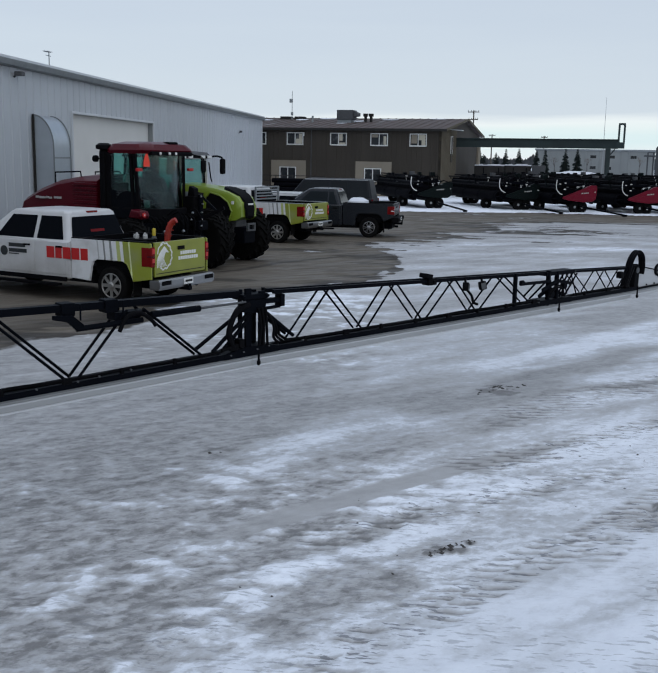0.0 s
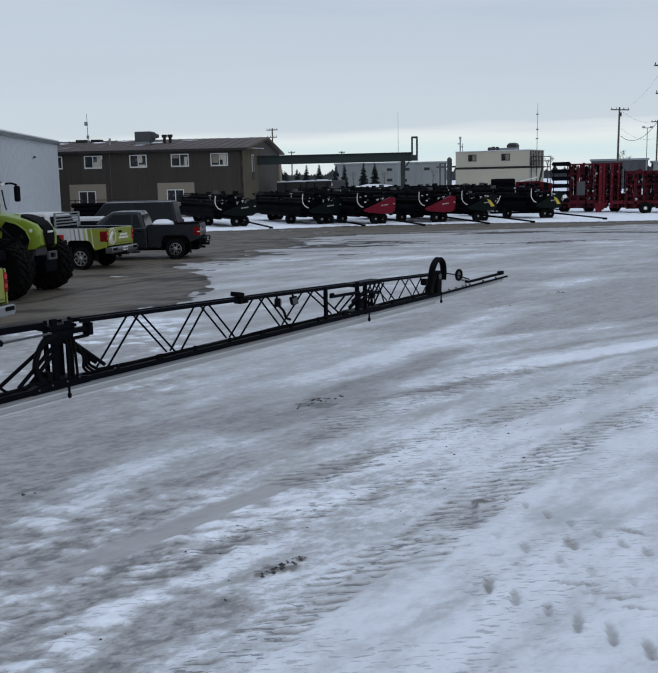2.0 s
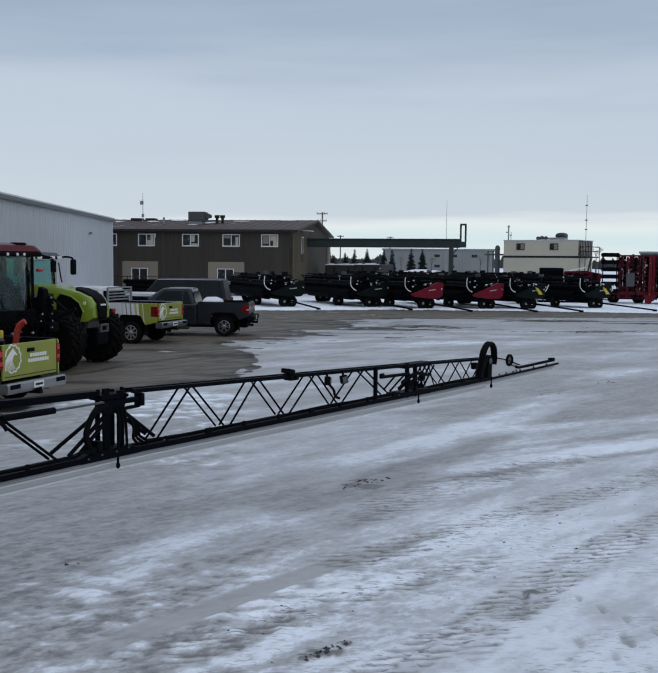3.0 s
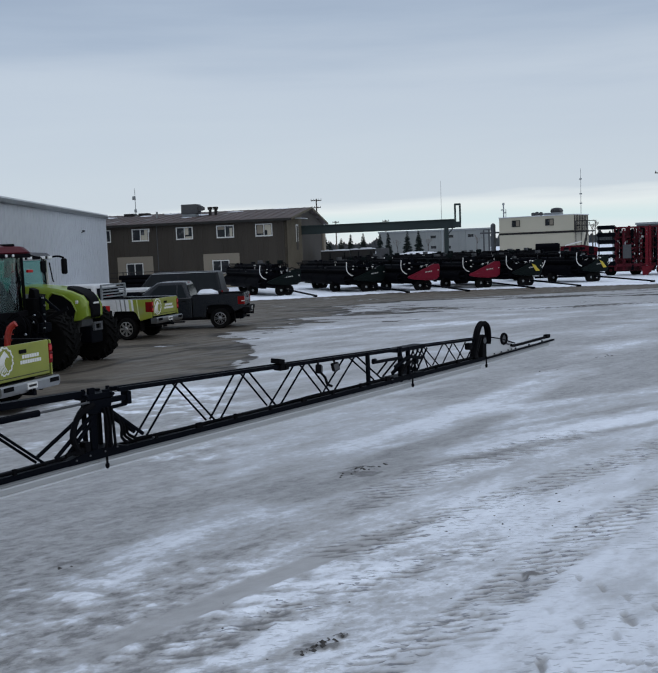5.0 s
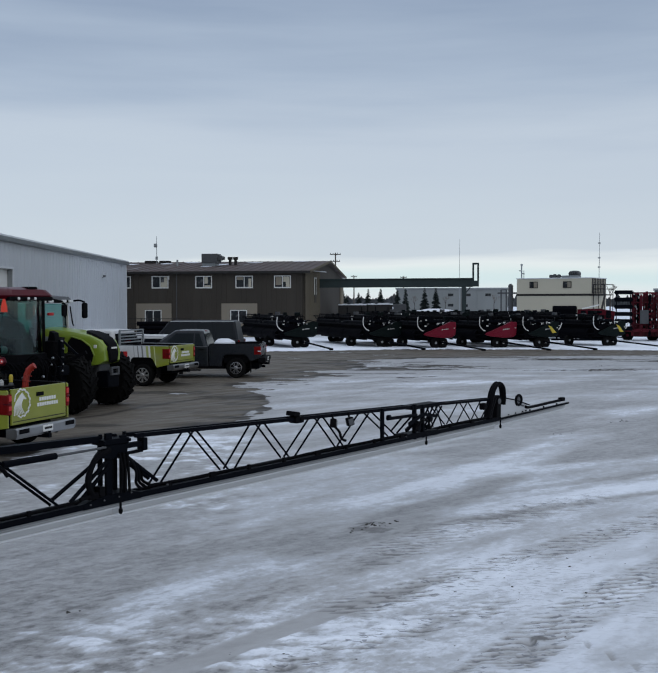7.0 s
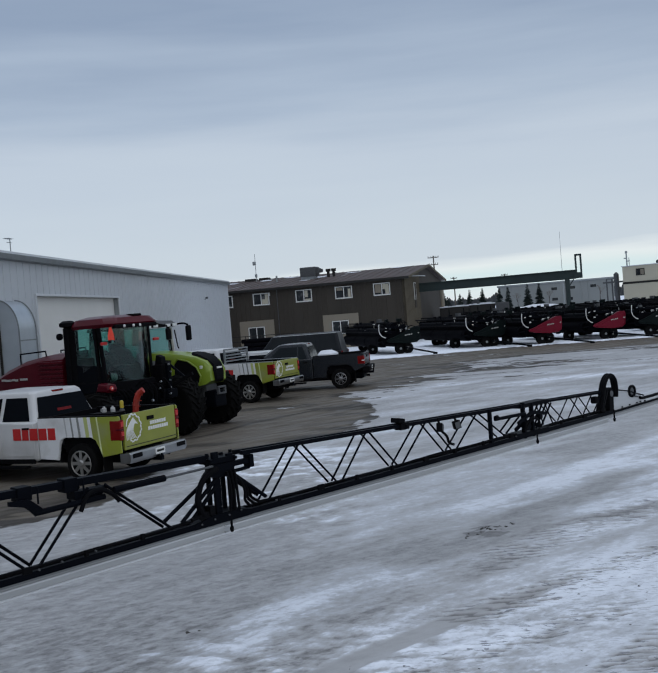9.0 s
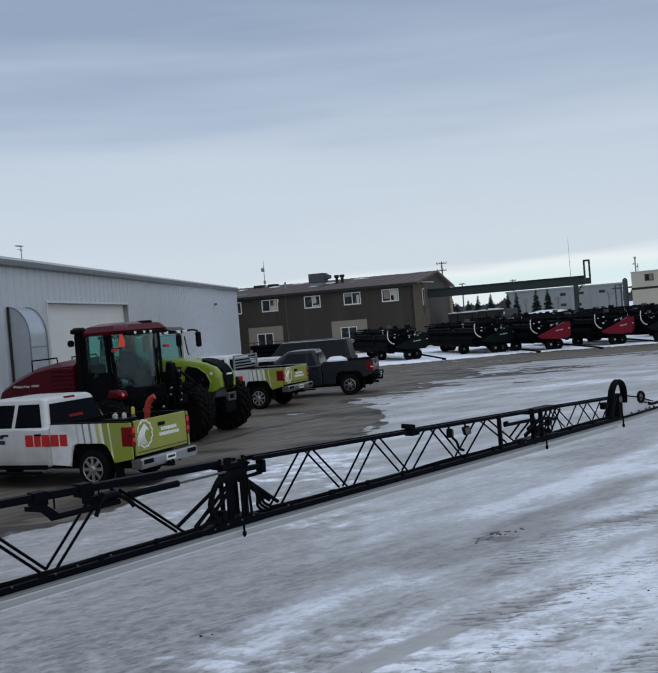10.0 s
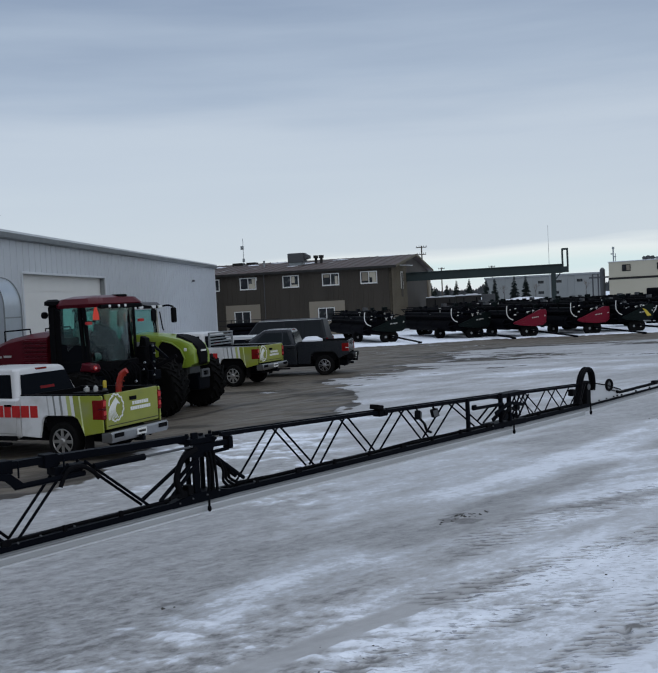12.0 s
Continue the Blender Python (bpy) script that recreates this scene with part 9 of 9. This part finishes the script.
def pipe_stack(m):
    """Long black tubes lying on low bunks."""
    t = thing("pipe_stack", "low stack of long black tubes on bunks", "pipe stack", m)
    for k in range(3):
        b = bm_new()
        box(b, 0.6 + 2.4 * k, 0.75 + 2.4 * k, -0.75, 0.75, 0.0, 0.55, 0.02)
        part("bunk", b, M_BLACK_STEEL, t)
    for y, z in ((-0.55, 0.74), (-0.18, 0.74), (0.19, 0.74), (0.56, 0.74), (-0.36, 1.06), (0.0, 1.06), (0.38, 1.06), (-0.18, 1.37), (0.20, 1.37)):
        b = bm_new()
        rod(b, (0.2 * math.sin(9 * y), y, z), (6.6 + 0.3 * math.sin(5 * z + y), y, z), 0.17, 14)
        part("tube", b, M_BLACK_DECK, t)


pipe_stack(pose(-11.3, 72.0, 0.03, 0, 0, -6))


def swath_roller(m):
    """A short dark drum and a red frame carried on a low stand."""
    t = thing("swath_roller", "dark drum roller with a red frame on a stand", "farm implement", m)
    b = bm_new()
    lathe(b, [(0.05, -0.95), (0.30, -0.95), (0.34, -0.88), (0.34, 0.70), (0.28, 0.82), (0.05, 0.82)], (-2.55, 0, 2.28), "x", 20)
    part("drum", b, M_BLACK_DECK, t)
    b = bm_new()
    prism(b, [(-1.7, 1.55), (0.9, 1.35), (1.0, 2.20), (-0.1, 2.42), (-1.7, 2.36)], "y", -0.10, 0.10, 0.03)
    f = part("frame", b, M_RED, t, "dark red side frame")
    for x in (-1.45, -0.95, 0.35):
        b = bm_new()
        box(b, x, x + 0.36, -0.13, -0.101, 1.70, 2.26, 0.01)
        part("opening_plate", b, M_BLACK_STEEL, f)
    b = bm_new()
    beam(b, (-1.35, -0.05, 2.40), (-0.15, -0.05, 2.68), 0.10, 0.09)
    part("guard_strip", b, M_DECAL_WHITE, t, "white slanting guard strip")
    for x in (-3.2, -1.8, -0.3, 0.8):
        b = bm_new()
        beam(b, (x, 0, 0.06), (x, 0, 2.0), 0.12, 0.12, up=(1, 0, 0))
        part("leg", b, M_BLACK_STEEL, t)
    b = bm_new()
    beam(b, (-3.6, 0, 1.95), (1.0, 0, 1.95), 0.12, 0.16)
    beam(b, (-3.6, 0, 0.10), (1.0, 0, 0.10), 0.30, 0.14)
    part("stand_beam", b, M_BLACK_STEEL, t)


swath_roller(pose(22.75, 70.6, 0.05, 0, 0, -17))

# ---- folded red tillage implements ----
def tillage(m, label, wide, tall, seed, big_wheel=False):
    paints = (M_RED_BRIGHT, M_RED, M_BLACK_STEEL, M_RED_BRIGHT) if not big_wheel else (M_RED, M_BLACK_STEEL, M_RED, M_RED_BRIGHT)
    t = thing("disc_harrow", label, "farm implement", m, "red implements")
    rng = random.Random(seed)
    b = bm_new()
    for y in (0.0, 2.4):
        beam(b, (-0.2, y, 0.85), (wide + 0.2, y, 0.85), 0.18, 0.22)
    for x in (0.3, wide / 2, wide - 0.3):
        beam(b, (x, 0, 0.85), (x, 2.4, 0.85), 0.16, 0.18)
    part("main_frame", b, M_RED_BRIGHT, t)
    k = 0
    x = 0.85
    while x < wide:
        y = (0.0, 0.6, 1.3)[k % 3]
        top = tall - rng.uniform(0, 0.25)
        b = bm_new()
        beam(b, (x, y, 0.45), (x, y, top), 0.15, 0.17, up=(1, 0, 0))
        mast = part("wing_upright", b, paints[k % 4], t)
        z = 0.7
        while z < top - 0.1:
            b = bm_new()
            q = rng.uniform(-0.06, 0.06)
            w = rng.uniform(0.05, 0.13)
            prism(b, [(x + q, z), (x + q + w, z + 0.02), (x + q + w * 1.3, z + 0.10), (x + q + w, z + 0.18), (x + q - 0.02, z + 0.16)], "y", y - 0.22, y - 0.05)
            part("tine", b, M_DECAL_DIM if rng.random() < 0.07 else paints[rng.randrange(4)], mast)
            z += rng.uniform(0.26, 0.36)
        if rng.random() < 0.55:
            b = bm_new()
            box(b, x - 0.02, x + rng.uniform(0.10, 0.20), y + 0.2, y + 0.26, rng.uniform(0.5, 1.4), top - rng.uniform(0.1, 0.9))
            part("fold_strip", b, M_RED_STRIP if rng.random() < 0.6 else M_RED, mast)
        x += 0.20
        k += 1
    for i in range(3):
        b = bm_new()
        prism(b, [(0.9 + i * wide / 3.2, 0.35), (0.9 + (i + 0.9) * wide / 3.2, 0.35), (0.8 + (i + 0.9) * wide / 3.2, 1.35), (1.0 + i * wide / 3.2, 1.25 + 0.2 * i)], "y", 0.9, 1.1, 0.02)
        part("side_plate", b, M_RED, t, "dark red side plate")
    x = 0.95
    while x < wide:
        b = bm_new()
        z = 0.9
        rod(b, (x, 1.75, 0.6), (x, 1.75, tall - 0.3), 0.05, 6)
        while z < tall - 0.35:
            lathe(b, [(0.03, -0.02), (0.20, 0.0), (0.03, 0.02)], (x, 1.75, z), "z", 10)
            z += 0.11
        part("disc_gang", b, M_BLACK_STEEL, t, "stack of dark discs")
        x += 0.25
    for z in (1.3, 2.1, 2.9, tall - 0.15):
        b = bm_new()
        beam(b, (0.7, 0.25, z), (wide, 0.25, z), 0.12, 0.12)
        part("wing_beam", b, M_RED_BRIGHT, t)
    for i in range(0 if big_wheel else 6):
        b = bm_new()
        z = 1.0 + i * (tall - 1.1) / 5
        beam(b, (-0.40, -0.25, z), (0.85, -0.25, z), 0.30, 0.30)
        rod(b, (-0.46, -0.25, z), (0.90, -0.25, z), 0.06, 8)
        part("roller", b, M_BLACK_STEEL, t, "black folded roller bar")
    b = bm_new()
    beam(b, (-0.3, -0.05, 0.8), (-0.3, -0.05, tall), 0.08, 0.08, up=(1, 0, 0))
    beam(b, (0.7, -0.05, 0.8), (0.7, -0.05, tall), 0.08, 0.08, up=(1, 0, 0))
    part("roller_post", b, M_BLACK_STEEL, t)
    # bright folded wing strips down to the ground, pale bolt heads in columns, a dull data panel
    for x, w, z0 in ((wide * 0.64, 0.22, 0.12), (wide * 0.70, 0.14, 0.30), (wide * 0.82, 0.16, 0.40), (wide * 0.93, 0.12, 0.35)):
        b = bm_new()
        box(b, x, x + w, -0.34, -0.26, z0, tall - 0.15, 0.015)
        strip = part("wing_strip", b, M_RED_STRIP, t, "bright red folded wing strip")
        z = z0 + 0.35
        while z < tall - 0.3:
            b = bm_new()
            q = rng.uniform(0.012, 0.03)
            box(b, x + w * 0.5 - q, x + w * 0.5 + q, -0.37, -0.341, z, z + rng.uniform(0.03, 0.07), 0.006)
            part("bolt_head", b, M_GALV if rng.random() < 0.25 else M_RED, strip)
            z += rng.uniform(0.26, 0.36)
    for x in (wide * 0.47, wide * 0.57):
        z = 0.95 + rng.uniform(0, 0.3)
        while z < tall - 0.1:
            b = bm_new()
            box(b, x, x + rng.uniform(0.05, 0.11), -0.36, -0.28, z, z + rng.uniform(0.07, 0.12), 0.01)
            beam(b, (x + 0.03, -0.30, z + 0.05), (x + 0.03, 0.0, z + 0.05), 0.03, 0.03)
            part("shank_tip", b, M_DECAL_DIM if rng.random() < 0.4 else M_GREY_CAST, t, "worn shank tip")
            z += rng.uniform(0.26, 0.70)
    if not big_wheel:
        b = bm_new()
        box(b, wide * 0.30, wide * 0.43, -0.40, -0.34, 1.35, 2.35, 0.02)
        part("side_panel", b, M_GREY_CAST, t, "dull grey upright panel")
        b = bm_new()
        prism(b, [(wide * 0.60, 0.0), (wide * 0.66, 0.0), (wide * 0.78, 0.75), (wide * 0.58, 0.75)], "y", -0.36, -0.22, 0.02)
        part("stand", b, M_RED_STRIP, t, "red parking stand")
    r = 0.44
    yw = -0.5 if big_wheel else 1.6
    for x in ((2.15,) if big_wheel else (0.5, wide * 0.5, wide - 0.4)):
        b = bm_new()
        lathe(b, [(0.25, -0.2), (r * 0.9, -0.2), (r, -0.12), (r, 0.12), (r * 0.9, 0.2), (0.25, 0.2)], (x, yw, r), "y", 26)
        w = part("wheel", b, M_RUBBER, t)
        b = bm_new()
        lathe(b, [(0.08, -0.21), (r * 0.6, -0.16), (r * 0.6, 0.16), (0.08, 0.21)], (x, yw, r), "y", 20)
        part("rim", b, M_DECAL_WHITE if big_wheel else M_RED_BRIGHT, w)
        b = bm_new()
        beam(b, (x, yw, r), (x, yw + 0.5, 0.85), 0.12, 0.14)
        part("wheel_arm", b, M_RED_BRIGHT, t)
    return t


tillage(pose(24.2, 70.6, 0.0, 0, 0, -20), "folded dark red disc harrow standing in snow", 4.6, 3.75, 1)
tillage(pose(27.2, 67.3, 0.0, 0, 0, -20), "folded red tillage implement with a white-hubbed wheel", 6.5, 3.15, 2, True)

# ---- distance: poles, wires, trees ----
def utility_pole(x, y, h, arms=((0.4, 2.4),), turn=0, lean=0.0):
    p = thing("utility_pole", "weathered wooden utility pole with crossarms", "utility pole", pose(x, y, 0, 0, lean, turn), "utility poles")
    b = bm_new()
    rod(b, (0, 0, 0), (0, 0, h), 0.17, 10, 0.11)
    part("pole", b, M_WOOD_POLE, p)
    for down, w in arms:
        b = bm_new()
        box(b, -w / 2, w / 2, -0.18, -0.06, h - down - 0.07, h - down + 0.07)
        arm = part("crossarm", b, M_WOOD_POLE, p)
        for k in (-0.46, -0.2, 0.2, 0.46):
            b = bm_new()
            lathe(b, [(0.03, 0), (0.06, 0.05), (0.035, 0.10), (0.06, 0.15), (0.03, 0.22)], (k * w, -0.12, h - down + 0.07), "z", 8)
            part("insulator", b, M_GREY_CAST, arm)
    return p


def wire(p, q, sag, r=0.012):
    p, q = Vector(p), Vector(q)
    b = bm_new()
    tube(b, [p.lerp(q, i / 14) - Vector((0, 0, 4 * sag * (i / 14) * (1 - i / 14))) for i in range(15)], r, 5)
    solo("overhead_wire", b, M_WIRE, "thin black sagging overhead wire", "wire", group="overhead wires")


pole_a = utility_pole(52.0, 127.5, 11.4, ((0.35, 2.9),), 15, 0.5)
b = bm_new()
rod(b, (0.24, 0, 10.2), (0.24, 0, 10.7), 0.12, 10)
part("transformer", b, M_GREY_CAST, pole_a, "grey drum transformer")
utility_pole(73.5, 163, 11.5, ((0.35, 2.9),), 15)
utility_pole(43.5, 95.5, 13.8, ((0.5, 2.6), (3.2, 2.0)), 15)
utility_pole(7.2, 165, 11.2, ((0.3, 1.9), (1.5, 1.6)), -20)
utility_pole(13.5, 215, 8.6, ((0.3, 1.4),), 0)
utility_pole(24.5, 214, 8.4, ((0.3, 1.4),), 0)
wire((52.3, 127.3, 7.6), (43.8, 95.5, 9.0), 1.6, 0.03)
wire((52.0, 127.3, 11.0), (43.5, 95.4, 13.3), 0.9, 0.008)
wire((52.3, 127.3, 8.6), (73.5, 163, 8.6), 0.9)
wire((52.0, 127.3, 11.1), (73.5, 163, 11.2), 0.8)
wire((73.5, 163, 8.2), (140, 215, 9.0), 1.0, 0.012)
b = bm_new()
rod(b, (0, 0, 0), (0, 0, 9.2), 0.08, 8, 0.05)
beam(b, (-0.7, 0, 9.2), (0.7, 0, 9.2), 0.1, 0.1)
for k in (-0.6, 0.6):
    box(b, k - 0.20, k + 0.20, -0.2, 0.1, 9.22, 9.44, 0.03)
solo("light_mast", b, M_GALV, "tall thin mast with two flood lights", "light mast", pose(62.0, 141, 0))
b = bm_new()
rod(b, (0, 0, 0), (0, 0, 12.9), 0.06, 6, 0.02)
solo("radio_mast", b, M_GALV, "tall thin whip radio mast", "mast", pose(27.0, 156, 0))
b = bm_new()
box(b, -0.13, 0.13, -0.13, 0.13, 7.6, 7.9, 0.03)
box(b, -0.35, 0.05, -0.06, 0.06, 6.9, 7.05, 0.02)
rod(b, (0, 0, 0), (0, 0, 7.7), 0.09, 8)
solo("light_mast", b, M_GALV, "short pole with a lamp box", "light mast", pose(30.5, 128, 0))


def spruce(x, y, h, seed):
    rng = random.Random(seed)
    t = thing("spruce_tree", "dark narrow spruce tree", "tree", pose(x, y, 0, 0, 0, rng.uniform(0, 360)), "spruces")
    b = bm_new()
    rod(b, (0, 0, 0), (0, 0, h * 0.97), h * 0.018, 8, 0.01)
    part("trunk", b, M_BARK, t)
    b = bm_new()
    z = h * 0.10
    while z < h * 0.985:
        f = 1 - z / h
        reach = (0.26 * f + 0.03) * h * rng.uniform(0.75, 1.15)
        for k in range(10):
            if rng.random() < 0.15:
                continue
            a = rng.uniform(0, 6.28)
            r = reach * rng.uniform(0.7, 1.1)
            droop = r * rng.uniform(0.2, 0.5)
            root = Vector((0, 0, z))
            tip = Vector((r * math.cos(a), r * math.sin(a), z - droop))
            side = Vector((-math.sin(a), math.cos(a), 0)) * r * 0.24
            for j in range(4):
                s = 0.25 + 0.25 * j
                c = root.lerp(tip, s)
                w = side * (1.15 - s) * rng.uniform(0.7, 1.3)
                n1 = c + w + Vector((0, 0, -0.08 * r))
                n2 = c - w + Vector((0, 0, -0.08 * r))
                c0 = root.lerp(tip, max(0, s - 0.3))
                c1 = root.lerp(tip, min(1.05, s + 0.18)) + Vector((0, 0, 0.02 * r))
                vs = [b.verts.new(v) for v in (c0, n1, c1, n2)]
                b.faces.new(vs)
                vs = [b.verts.new(v) for v in (c0 + Vector((0, 0, 0.06 * r)), c1, c0 + Vector((0, 0, -0.20 * r)))]
                b.faces.new(vs)
        z += h * 0.028 * (0.5 + f)
    part("crown", b, M_SPRUCE, t)


for i, (x, y, h) in enumerate([(9.15, 178, 5.0), (9.8, 178.4, 4.2), (12.05, 178, 4.6), (13.8, 177.9, 5.2), (16.1, 177.7, 5.3), (18.1, 167.4, 5.0), (19.5, 167.2, 5.1), (22.8, 166.8, 5.3), (24.7, 166.6, 5.3), (6.0, 182, 5.2)]):
    spruce(x, y, h, 40 + i)


def bare_tree(x, y, h, seed):
    rng = random.Random(seed)
    t = thing("bare_tree", "leafless pale grey tree", "tree", pose(x, y, 0), "bare trees")
    b = bm_new()
    tw = bm_new()
    rod(b, (0, 0, 0), (0, 0, h * 0.4), h * 0.02, 7, h * 0.014)

    def grow(p, d, ln, r, depth):
        q = p + d * ln
        rod(b if depth < 2 else tw, p, q, r, 5, r * 0.6)
        if depth == 4:
            return
        for _ in range(3 if depth < 3 else 4):
            nd = (d + Vector((rng.uniform(-0.7, 0.7), rng.uniform(-0.7, 0.7), rng.uniform(-0.1, 0.5)))).normalized()
            grow(q - d * ln * rng.uniform(0, 0.3), nd, ln * rng.uniform(0.55, 0.8), r * 0.6, depth + 1)

    grow(Vector((0, 0, h * 0.36)), Vector((0, 0, 1)), h * 0.22, h * 0.013, 0)
    part("trunk", b, M_BARK, t)
    part("crown", tw, M_TWIG, t, "fine bare twigs")


for i, (x, y, h) in enumerate([(26.6, 168, 4.4), (33.5, 160, 4.4), (21.2, 168, 4.2), (46.5, 140, 6.3), (62, 150, 6.6), (19.9, 186, 5.0)]):
    bare_tree(x, y, h, 80 + i)

# far woods along the horizon
rng = random.Random(5)
wv, wfaces = [], []
for i in range(3000):
    x, y, h = rng.uniform(-200, 420), rng.uniform(420, 520), rng.choice((1,) * 14 + (1.5,)) * rng.uniform(2.6, 4.4)
    w = h * rng.uniform(0.25, 0.6)
    for a in (0.4, 1.9, 2.9):
        c, s = math.cos(a) * w, math.sin(a) * w
        k = len(wv)
        wv += [(x - c, y - s, 0), (x + c, y + s, 0), (x + c * 0.9, y + s * 0.9, h * 0.35), (x + c * 0.4, y + s * 0.4, h * 0.7), (x, y, h), (x - c * 0.45, y - s * 0.45, h * 0.66), (x - c * 0.85, y - s * 0.85, h * 0.3)]
        wfaces.append(tuple(range(k, k + 7)))
wm = bpy.data.meshes.new("far_woods")
wm.from_pydata(wv, [], wfaces)
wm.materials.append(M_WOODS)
tagged(new("far_woods", wm), "dark line of far woods on the horizon", "woods", kind="stuff")
